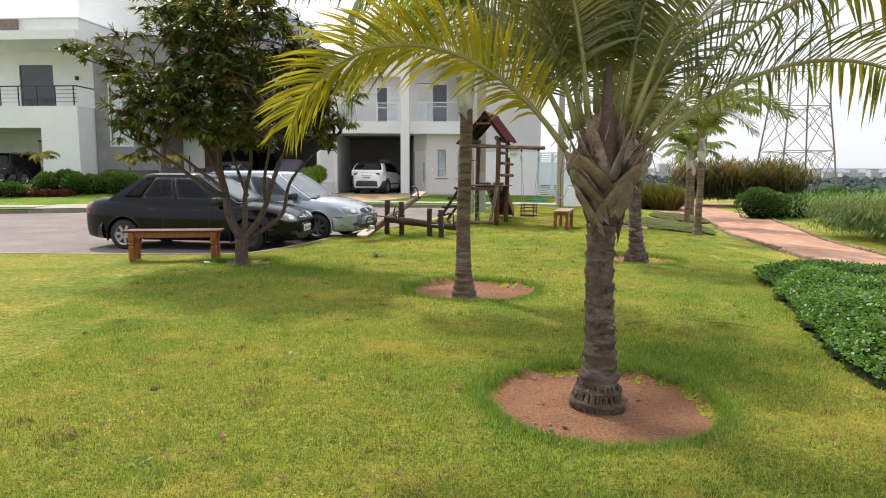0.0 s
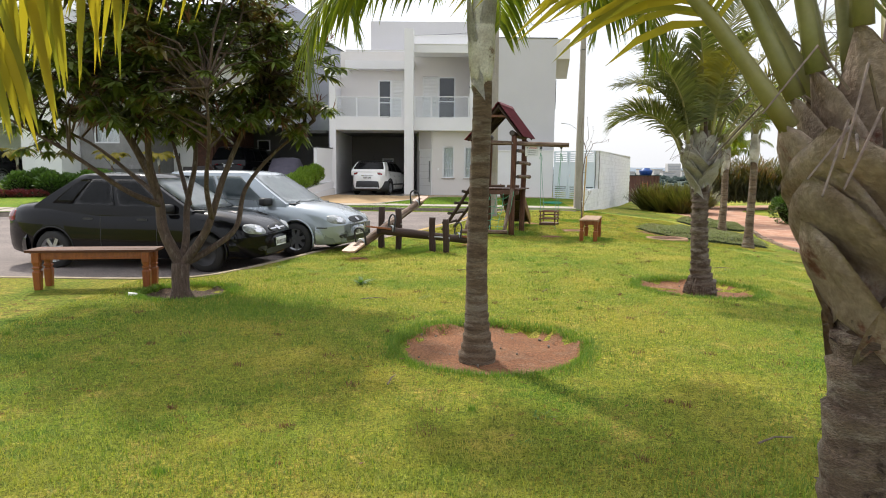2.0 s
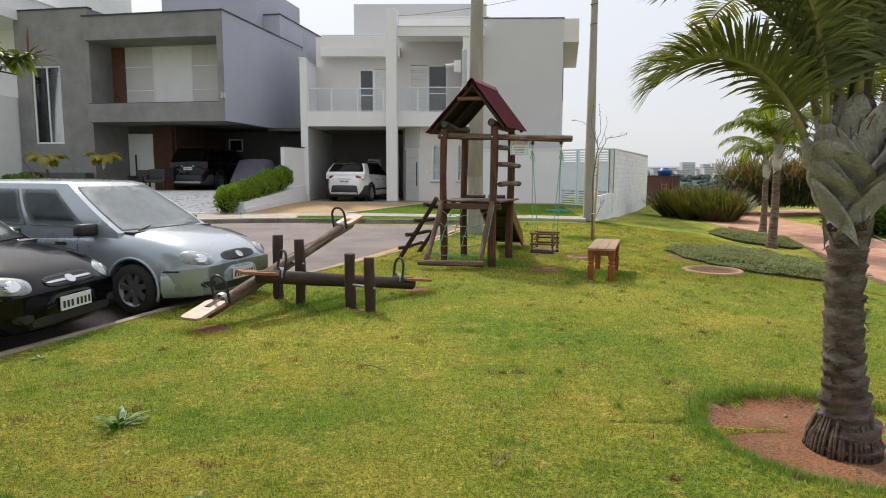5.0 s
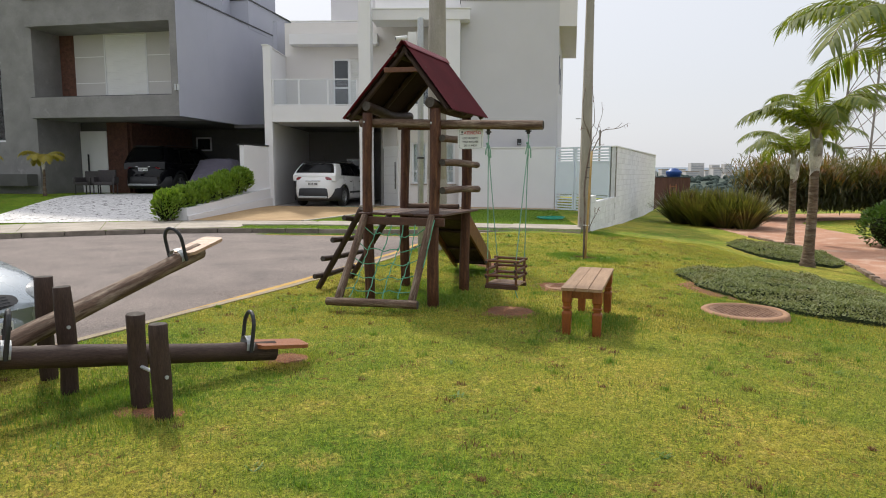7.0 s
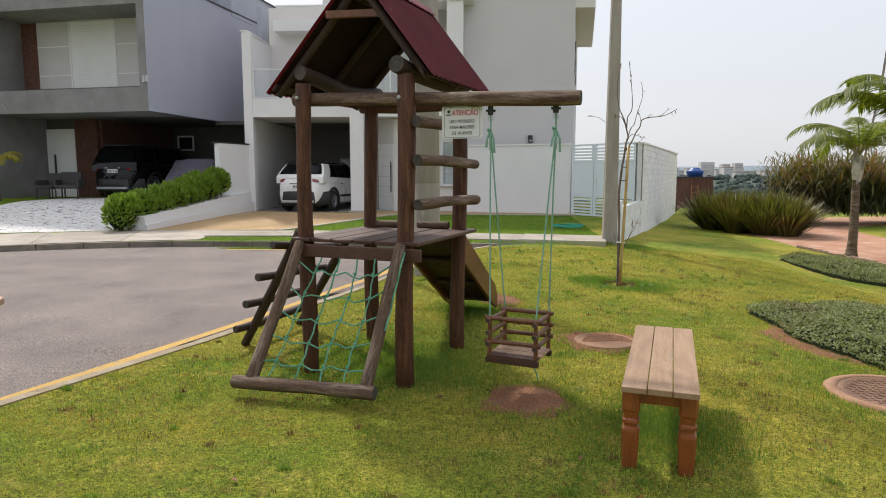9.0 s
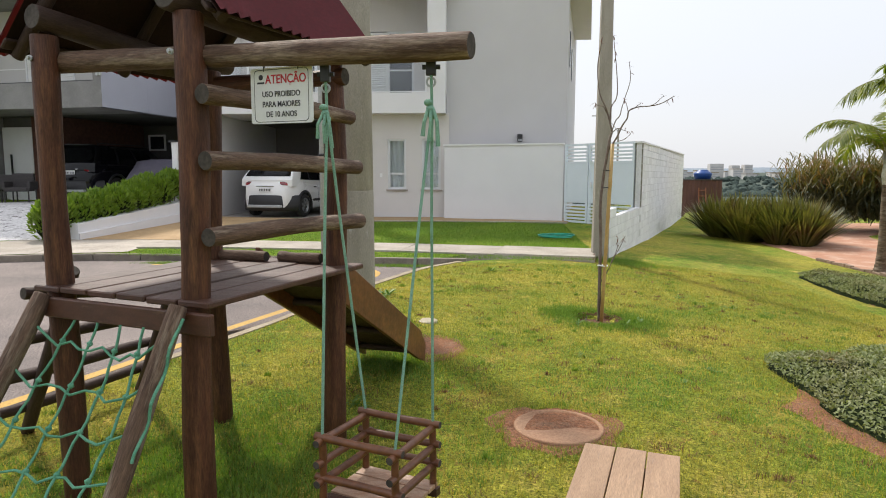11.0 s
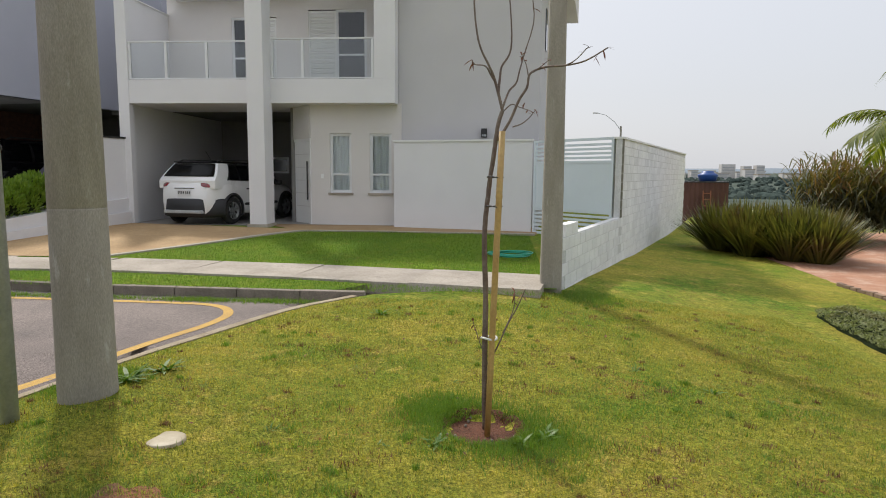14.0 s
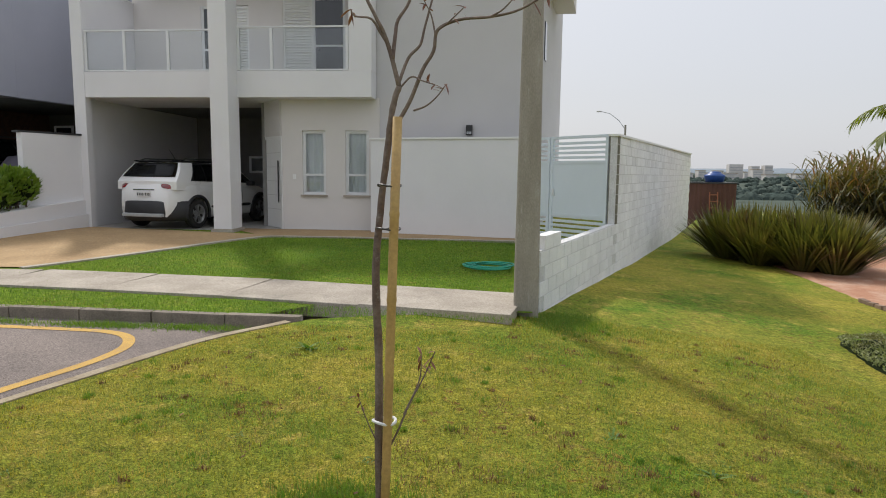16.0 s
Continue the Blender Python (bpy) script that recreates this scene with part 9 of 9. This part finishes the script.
for z in np.arange(-0.6, 0.9, 0.35):
    bm = bmesh.new()
    y = -1.62 + 0.32 * (z + 0.9) / 1.85
    tube(bm, [SH @ Vector((-0.20, y, z)), SH @ Vector((0.20, y, z))], 0.025, 6)
    part("rung", bm, SEAT_ORANGE, lad)
tank = thing("water_tank", (16.2, 57.2, 1.7), "blue plastic water tank on the shed roof", "tank")
bm = bmesh.new()
lathe(bm, [(0.46, 1.47), (0.53, 1.70), (0.56, 1.80), (0.56, 1.83), (0.38, 1.95), (0.34, 1.97), (0.32, 2.04), (0.1, 2.07)], 28, tuple((SH @ Vector((0.22, 0, 0)))[:2]) + (0,))
part("body", bm, BLUE_TANK, tank, "", True)

pylon = thing("power_pylon", (33.3, 60, -2), "tall rust-grey steel lattice power pylon", "pylon")
HALF = [(-4.0, 2.85), (3.7, 2.25), (7.7, 1.85), (12.4, 1.6), (17, 1.35), (22, 0.95), (27, 0.65), (31, 0.25)]
PX, PY = 32.7, 60.0


def leg_at(z, sx, sy):
    h = lerp_list(HALF, z)
    return Vector((PX + sx * h, PY + sy * h, z))


corners = ((-1, -1), (1, -1), (1, 1), (-1, 1))
for sx, sy in corners:
    bm = bmesh.new()
    tube(bm, [leg_at(z, sx, sy) for z, _ in HALF], 0.085, 4)
    part("leg", bm, STEEL, pylon)
levels = [-4, 3.7, 7.7, 11.2, 14.2, 17, 19.6, 22, 24.5, 27]
for a, b in zip(levels, levels[1:]):
    for (sx, sy), (tx, ty) in zip(corners, corners[1:] + corners[:1]):
        for p, q in ((leg_at(a, sx, sy), leg_at(b, tx, ty)), (leg_at(a, tx, ty), leg_at(b, sx, sy)), (leg_at(b, sx, sy), leg_at(b, tx, ty))):
            bm = bmesh.new()
            tube(bm, [p, q], 0.032, 4)
            part("brace", bm, STEEL, pylon)
for z in (3.7, 7.7):
    for (sx, sy), (tx, ty) in zip(corners, corners[1:] + corners[:1]):
        m_ = (leg_at(z, sx, sy) + leg_at(z, tx, ty)) / 2
        for q in (leg_at(z - 2, sx, sy), leg_at(z - 2, tx, ty), leg_at(z - 1, sx, sy), leg_at(z - 1, tx, ty)):
            bm = bmesh.new()
            tube(bm, [m_, q], 0.025, 4)
            part("brace", bm, STEEL, pylon)
for z, w in ((18.5, 5.4), (22, 4.7), (25.5, 4.0)):
    for s in (-1, 1):
        for dz in (0, 1.4):
            bm = bmesh.new()
            tube(bm, [Vector((PX + s * lerp_list(HALF, z), PY, z + dz)), Vector((PX + s * w, PY, z))], 0.07, 4)
            part("crossarm", bm, STEEL, pylon)

lamp_post = thing("street_lamp", (24, 86, -2), "distant street lamp with a curved arm", "street lamp")
bm = bmesh.new()
tube(bm, [(15.7, 80, -3), (15.7, 80, 6.3)], [0.13, 0.09], 8)
part("pole", bm, CONCRETE, lamp_post)
bm = bmesh.new()
tube(bm, [(15.7, 80, 5.9), (15.1, 80, 6.7), (14.3, 80, 7.3), (13.5, 80, 7.5)], 0.028, 6)
part("arm", bm, GALV, lamp_post)
bm = bmesh.new()
box(bm, 13.1, 13.55, 79.92, 80.08, 7.44, 7.55, None, 0.03)
part("lamp_head", bm, PANEL, lamp_post)

# far town and woods
rnd = random.Random(3)
for i in range(46):
    a = radians(rnd.uniform(50, 82))
    d = rnd.uniform(900, 1500)
    x, y = d * math.cos(a), d * math.sin(a)
    tall = i % 9 == 0
    w, dp, h = rnd.uniform(8, 20), rnd.uniform(8, 18), rnd.uniform(9, 12) if tall else rnd.uniform(4, 9)
    z = lawn_z(x, y) - 2
    b = thing("distant_building", (x, y, z), "pale far-off apartment block" if tall else "pale far-off building in the town", "building", "far town")
    if tall:
        w, dp = 13, 12
    bm = bmesh.new()
    box(bm, x - w / 2, x + w / 2, y - dp / 2, y + dp / 2, z - 4, z + h + 4)
    part("wall", bm, CITY, b)
    bm = bmesh.new()
    box(bm, x - w / 2 - 0.3, x + w / 2 + 0.3, y - dp / 2 - 0.3, y + dp / 2 + 0.3, z + h + 4, z + h + 4.8)
    part("roof", bm, EDGING, b)
    for k in range(int((h + 2) / 3.4)):
        bm = bmesh.new()
        box(bm, x - w * 0.42, x + w * 0.42, y - dp / 2 - 0.12, y - dp / 2 - 0.02, z + 4 + 3.3 * k, z + 5.0 + 3.3 * k)
        part("window_band", bm, WINDOW_FAR, b)

for x, y, w, h in ((331, 966, 19, 10), (353, 955, 11, 7.5), (369, 951, 11, 8.5)):
    z = 8.5
    b = thing("distant_building", (x, y, z), "large pale apartment block in the far town", "building", "far town")
    bm = bmesh.new()
    box(bm, x - w / 2, x + w / 2, y - 6, y + 6, z - 14, z + h)
    part("wall", bm, CITY, b)
    for k in range(2):
        bm = bmesh.new()
        box(bm, x - w * 0.44, x + w * 0.44, y - 6.12, y - 6.02, z + 1.2 + 3.4 * k, z + 2.4 + 3.4 * k)
        part("window_band", bm, WINDOW_FAR, b)

wv, wf = [], []
ico = bmesh.new()
bmesh.ops.create_icosphere(ico, subdivisions=2, radius=1.0)
ico.verts.ensure_lookup_table()
iv = [v.co.copy() for v in ico.verts]
fi = [[v.index for v in f.verts] for f in ico.faces]
ico.free()
for i in range(4600):
    d = 230 + 720 * rnd.random() ** 1.1
    a = radians(rnd.uniform(20, 86))
    if i >= 3900:
        d, a = rnd.uniform(150, 260), radians(rnd.uniform(58, 80))
    x, y = d * math.cos(a), d * math.sin(a)
    if y < 95 and x < 70:
        continue
    if d > 880 and rnd.random() < 0.6:
        continue
    r = rnd.uniform(2.0, 3.6) if i < 3900 else rnd.uniform(1.0, 1.7)
    z = lawn_z(x, y) + r * 0.55
    n0 = len(wv)
    for v in iv:
        s = 1 + 0.35 * noise.noise((v.x * 1.7 + i, v.y * 1.7, v.z * 1.7)) + 0.12 * noise.noise((v.x * 5 + i, v.y * 5, v.z * 5))
        wv.append((x + v.x * r * s * 1.15, y + v.y * r * s * 1.15, z + v.z * r * s))
    wf.extend(tuple(n0 + k for k in f) for f in fi)
# crowns' bluish green includes the haze of distance
WOODS = mat("hazed_tree_crowns", (0.070, 0.094, 0.085), (0.098, 0.122, 0.106), 0.06, 0.8, 0.35, 1.0, 0.0, spec=0.0)
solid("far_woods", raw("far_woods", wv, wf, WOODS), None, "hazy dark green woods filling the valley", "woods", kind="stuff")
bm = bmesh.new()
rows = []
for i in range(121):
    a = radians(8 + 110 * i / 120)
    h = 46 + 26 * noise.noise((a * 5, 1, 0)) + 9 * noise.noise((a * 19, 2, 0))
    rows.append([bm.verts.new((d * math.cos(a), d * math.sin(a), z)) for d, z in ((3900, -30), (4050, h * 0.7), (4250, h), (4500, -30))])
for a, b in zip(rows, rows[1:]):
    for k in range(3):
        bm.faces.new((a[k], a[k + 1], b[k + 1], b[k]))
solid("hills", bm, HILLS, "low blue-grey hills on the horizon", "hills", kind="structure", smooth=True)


# ---- small things on the lawn ----
rnd = random.Random(8)


def on_lawn(x, y):
    if y > 11.2 and x < edge_x(min(y, 27.1)) + 0.02:
        return False
    if y > 27.0 and x < (wall_x(y) + 0.05 if y > 28.5 else 4.9):
        return False
    return True


def bare(x, y):
    """How deep inside bare soil a place is, in metres; negative on grass."""
    b = -9.0
    for px, py, r in PITS:
        b = max(b, r - 0.02 - math.hypot(x - px, y - py))
    for px, py, rx, ry in PATCHES:
        b = max(b, (0.70 - math.hypot((x - px) / rx, (y - py) / ry)) * min(rx, ry) + 0.25 * noise.noise((x * 5, y * 5, 0)) * min(rx, ry))
    for px, py, r in ((5.36, 18.28, 0.53), (3.36, 19.6, 0.36), (2.2, 22.42, 0.15)):
        b = max(b, r - math.hypot(x - px, y - py))
    return b


# heights and bare ground on a fine grid, for the many blades
GX0, GY0, GSTEP = -5.0, 0.6, 0.07
GNX, GNY = 210, 400
Z_GRID = np.array([[lawn_z(GX0 + GSTEP * i, GY0 + GSTEP * j) for i in range(GNX)] for j in range(GNY)])
BARE_GRID = np.array([[bare(GX0 + GSTEP * i, GY0 + GSTEP * j) for i in range(GNX)] for j in range(GNY)])
EDGE_Y = np.array([p.y for p in EDGE])
EDGE_X = np.array([p.x for p in EDGE])


def on_grid(grid, x, y):
    u, v = np.clip((x - GX0) / GSTEP, 0, GNX - 1.01), np.clip((y - GY0) / GSTEP, 0, GNY - 1.01)
    i, j = u.astype(int), v.astype(int)
    u, v = u - i, v - j
    return grid[j, i] * (1 - u) * (1 - v) + grid[j, i + 1] * u * (1 - v) + grid[j + 1, i] * (1 - u) * v + grid[j + 1, i + 1] * u * v


def blades(name, label, g, x, y, z, length, width, material, flat=0.8):
    """Bent blades, two triangles each, as one mesh."""
    n = len(x)
    a, ln, t = g.uniform(0, 2 * np.pi, n), length * g.uniform(0.55, 1.3, n), g.uniform(0.15, flat, n)
    ca, sa = np.cos(a), np.sin(a)
    w = width / 2 * g.uniform(0.7, 1.3, n)
    co = np.empty((n, 3, 3), np.float32)
    co[:, 0] = np.stack([x + sa * w, y - ca * w, z - 0.004], 1)
    co[:, 1] = np.stack([x - sa * w, y + ca * w, z - 0.004], 1)
    co[:, 2] = np.stack([x + ca * np.sin(t) * ln, y + sa * np.sin(t) * ln, z + np.cos(t) * ln], 1)
    me = bpy.data.meshes.new(name)
    me.vertices.add(3 * n)
    me.vertices.foreach_set("co", co.ravel())
    me.loops.add(3 * n)
    me.loops.foreach_set("vertex_index", np.arange(3 * n, dtype=np.int32))
    me.polygons.add(n)
    me.polygons.foreach_set("loop_start", np.arange(0, 3 * n, 3, dtype=np.int32))
    me.update(calc_edges=True)
    me.materials.append(material)
    return solid(name, me, None, label, "grass", kind="stuff")


def grass(name, label, n, region, length, width, material, seed, edge=False, flat=0.8):
    g = np.random.default_rng(seed)
    x, y = region(g, n)
    ok = on_grid(BARE_GRID, x, y) < (0.02 if not edge else 0.05)
    ok &= ~((y > 11.2) & (x < np.interp(y, EDGE_Y, EDGE_X) + 0.02))
    ok &= ~((y > 27.0) & (x < np.where(y > 28.5, 5.36 + (y - 28.5) * 0.362 + 0.05, 4.9)))
    x, y = x[ok], y[ok]
    return blades(name, label, g, x, y, on_grid(Z_GRID, x, y), length, width, material, flat)


def strip_region(y0, y1, x0, x1):
    return lambda g, n: (g.uniform(x0, x1, n), g.uniform(y0, y1, n))


for i, (y0, y1, x0, x1, n) in enumerate(((1.5, 6, -3.2, 3.3, 170000), (6, 12, -4.2, 5.0, 160000), (12, 17, -2.8, 6.2, 110000), (17, 23, -1.4, 7.5, 150000), (23, 28.3, 0.6, 8.5, 110000))):
    grass("grass", "short mown grass blades, green and straw-coloured", n, strip_region(y0, y1, x0, x1), 0.030, 0.0065, BLADE if y1 < 18 else BLADE_DRY, 50 + i, flat=1.15)


def rim_region(px, py, r, w):
    def f(g, n):
        a, q = g.uniform(0, 2 * np.pi, n), r + np.abs(g.normal(0, w, n)) - 0.05
        return px + q * np.cos(a), py + q * np.sin(a)
    return f


def spot_region(px, py, r):
    return lambda g, n: (px + g.normal(0, r * 0.55, n), py + g.normal(0, r * 0.55, n))


for i, (px, py, r) in enumerate(PITS):
    grass("grass_rim", "longer green grass tufts round a soil pit", 5500 if r > 0.4 else 3200, rim_region(px, py, r + 0.04, 0.09 if r > 0.4 else 0.2), 0.055, 0.007, BLADE_RICH, 70 + i, True, 1.0)
for i, (px, py, rx, ry) in enumerate(PATCHES):
    grass("grass_rim", "thin grass growing into a bare soil patch", 2600, rim_region(px, py, (rx + ry) * 0.40, 0.09), 0.036, 0.0065, BLADE, 160 + i, True, 1.1)
# richer grass under the tower, by the drain and along the shaded side of the tree
for i, (px, py, r) in enumerate(((1.25, 19.0, 0.75), (1.05, 23.4, 0.3), (2.0, 20.9, 0.4), (5.36, 18.2, 0.75), (-0.6, 14.7, 0.7), (3.3, 17.4, 0.5), (1.9, 4.9, 0.7), (-2.3, 9.6, 0.9), (4.5, 22.9, 0.42), (3.9, 23.3, 0.3), (5.6, 28.0, 0.5), (1.6, 18.6, 0.6))):
    grass("grass_tuft", "richer green longer grass in a spot of the lawn", 6000, spot_region(px, py, r), 0.045, 0.0065, BLADE_RICH, 90 + i)

# thin spots where brown thatch and soil show, and coarse green clumps between them
def clump_region(y0, y1, x0, x1, count, r):
    def f(g, n):
        cx, cy, cr = g.uniform(x0, x1, count), g.uniform(y0, y1, count), r * g.uniform(0.3, 1.5, count) ** 1.5
        k = g.integers(0, count, n)
        return cx[k] + g.normal(0, 1, n) * cr[k] * 1.3, cy[k] + g.normal(0, 1, n) * cr[k]
    return f


for i, (y0, y1, x0, x1, n) in enumerate(((1.5, 8, -3.5, 4.0, 90), (8, 15, -4.0, 5.5, 110), (15, 22, -2.0, 7.0, 240), (22, 28, 0.8, 8.0, 200))):
    grass("grass_thatch", "brown dead thatch in thin spots of the lawn", n * 45, clump_region(y0, y1, x0, x1, n, 0.045), 0.034, 0.008, THATCH, 130 + i, flat=1.35)
    grass("grass_clump", "coarse darker green clumps in the lawn", n * 60, clump_region(y0, y1, x0, x1, n, 0.055), 0.042, 0.007, BLADE_RICH, 140 + i, flat=0.9)

# grass on the verge and front lawn of the off-white house
g = np.random.default_rng(4)
x, y = g.uniform(-4.4, 5.1, 80000), g.uniform(27.3, 34.6, 80000)
near = np.min([np.hypot(x - q.x, y - q.y) for q in PAVE[:20:2]], axis=0)
ok = (near > 0.80) & ~((y > 29.3) & (x < -3.2 + (y - 30.1) * 0.56 + 0.1))
x, y = x[ok], y[ok]
blades("grass", "dense green front lawn grass", g, x, y, np.array([lot_z(p, q) for p, q in zip(x, y)]), 0.042, 0.008, BLADE_RICH, 0.7)


g = np.random.default_rng(14)
gx = np.concatenate([g.normal(c, w, 1500) for c, w in ((1.3, 0.35), (0.2, 0.3), (-1.4, 0.5), (-2.9, 0.4))])
gy = 27.02 + g.normal(0, 0.07, len(gx)) + 0.05 * np.abs(gx) * 0.3
blades("grass", "weedy grass growing in the gutter along the kerb", g, gx, gy, np.array([road_z(p, q) + 0.006 for p, q in zip(gx, gy)]), 0.045, 0.008, BLADE_RICH, 1.0)


def weed(x, y, size, n, seed):
    r = random.Random(seed)
    ob = thing("weed", (x, y, lawn_z(x, y)), "small leafy green weed in the lawn", "weed", "lawn weeds")
    lv = Leaves()
    for i in range(n):
        a = r.uniform(0, 6.28)
        d = Vector((math.cos(a), math.sin(a), r.uniform(0.2, 1.2))).normalized()
        lv.blade(Vector((x + r.uniform(-0.04, 0.04), y + r.uniform(-0.04, 0.04), lawn_z(x, y))), d, Vector((0, 0, 1)), size * r.uniform(0.6, 1.2), size * 0.16, size * 0.3, 3, 0.4)
    part("leaves", lv.mesh("leaves", WEED), None, ob)


for i, (x, y, s, n) in enumerate(((2.95, 26.1, 0.16, 16), (-1.15, 11.0, 0.20, 22), (1.42, 23.3, 0.22, 26), (1.55, 23.6, 0.2, 18), (4.65, 22.95, 0.15, 14), (4.45, 22.8, 0.13, 12), (3.9, 22.7, 0.14, 12), (5.6, 24.6, 0.10, 10), (4.9, 21.1, 0.10, 10), (6.2, 24.2, 0.12, 12), (2.6, 27.35, 0.2, 24), (3.6, 27.3, 0.22, 26), (4.1, 27.25, 0.2, 22), (-0.3, 10.1, 0.10, 10), (1.9, 14.9, 0.09, 10), (3.1, 14.0, 0.09, 10), (4.5, 12.9, 0.09, 10), (0.6, 6.4, 0.08, 10), (-1.2, 4.9, 0.08, 10), (1.9, 19.9, 0.14, 14), (-2.6, 12.4, 0.10, 10), (5.1, 15.8, 0.08, 8))):
    if on_lawn(x, y):
        weed(x, y, s, n, 300 + i)

scatter = random.Random(77)
for i in range(90):
    x, y = scatter.uniform(-3.2, 7.2), scatter.uniform(2.4, 27)
    if on_lawn(x, y) and bare(x, y) < -0.1 and not (x > 4.8 and 17.8 < y < 22.8):
        weed(x, y, scatter.uniform(0.035, 0.075), scatter.randint(7, 12), 500 + i)

# dry leaves, twigs and small stones
leaf_bm = bmesh.new()
pts = [(0, 0, 0), (0.02, 0.012, 0.006), (0.055, 0.014, 0.010), (0.085, 0, 0.002), (0.055, -0.014, 0.008), (0.02, -0.012, 0.007)]
leaf_bm.faces.new([leaf_bm.verts.new(p) for p in pts])
dry_mesh = finish("dry_leaf", leaf_bm, LITTER)
for i in range(260):
    x, y = rnd.uniform(-3.5, 7), rnd.uniform(2.2, 27)
    if i % 3 == 0:
        x, y = rnd.uniform(-2.6, 0.9), rnd.uniform(2.0, 4.2)
    if rnd.random() < 0.25:
        px, py, r = PITS[rnd.randrange(4)]
        x, y = px + rnd.gauss(0, r * 0.6), py + rnd.gauss(0, r * 0.6)
    if on_lawn(x, y):
        ob = tagged(new("fallen_leaf", dry_mesh), "small brown dry leaf lying on the lawn", "leaf", "fallen leaves")
        ob.matrix_basis = pose(x, y, lawn_z(x, y) + 0.022, rnd.uniform(-15, 15), rnd.uniform(-15, 15), rnd.uniform(0, 360)) @ Matrix.Scale(rnd.uniform(0.35, 0.85), 4)
for i, (x, y, ln, az) in enumerate(((1.75, 6.0, 0.25, 20), (-0.4, 6.9, 0.22, 80), (4.35, 13.0, 0.34, -5), (2.6, 6.1, 0.4, -30), (-1.0, 9.9, 0.3, 10), (1.2, 10.5, 0.2, 60), (0.4, 12.2, 0.3, 150))):
    bm = bmesh.new()
    z = lawn_z(x, y) + 0.025
    a = radians(az)
    tube(bm, [(x, y, z), (x + ln * 0.5 * math.cos(a), y + ln * 0.5 * math.sin(a) + 0.02, z + 0.01), (x + ln * math.cos(a), y + ln * math.sin(a), z)], [0.006, 0.005, 0.003], 6)
    solid("fallen_twig", bm, TWIG, "thin dry twig lying on the grass", "twig", "fallen twigs")
st = bmesh.new()
bmesh.ops.create_icosphere(st, subdivisions=2, radius=1)
for v in st.verts:
    v.co *= 1 + 0.25 * noise.noise(v.co * 1.6)
stone_mesh = finish("stone", st, STONE, True)
for i in range(70):
    px, py, r = PITS[i % 5]
    a, q = rnd.uniform(0, 6.28), r * math.sqrt(rnd.random()) * 1.0
    x, y, s = px + q * math.cos(a), py + q * math.sin(a), rnd.uniform(0.006, 0.02)
    ob = tagged(new("stone", stone_mesh), "small stone in the bare soil", "stone", "soil stones")
    ob.matrix_basis = pose(x, y, lawn_z(x, y) + 0.02, rnd.uniform(0, 90), 0, rnd.uniform(0, 360)) @ Matrix.Diagonal((s, s * 0.8, s * 0.6, 1))
for x, y, s in ((-3.32, 9.92, 0.12), (-2.92, 10.1, 0.10)):
    ob = tagged(new("stone", stone_mesh), "flat grey-brown stone at the foot of the tree", "stone", "tree foot stones")
    ob.matrix_basis = pose(x, y, lawn_z(x, y) + 0.015, 0, 0, 30) @ Matrix.Diagonal((s, s * 0.7, s * 0.35, 1))
bm = bmesh.new()
box(bm, -0.05, 0.05, -0.03, 0.03, 0, 0.03, pose(-3.72, 9.98, lawn_z(-3.72, 9.98) + 0.01, 8, 12, 30), 0.01)
solid("litter", bm, WHITE_PLATE, "crumpled white scrap lying in the grass", "litter")
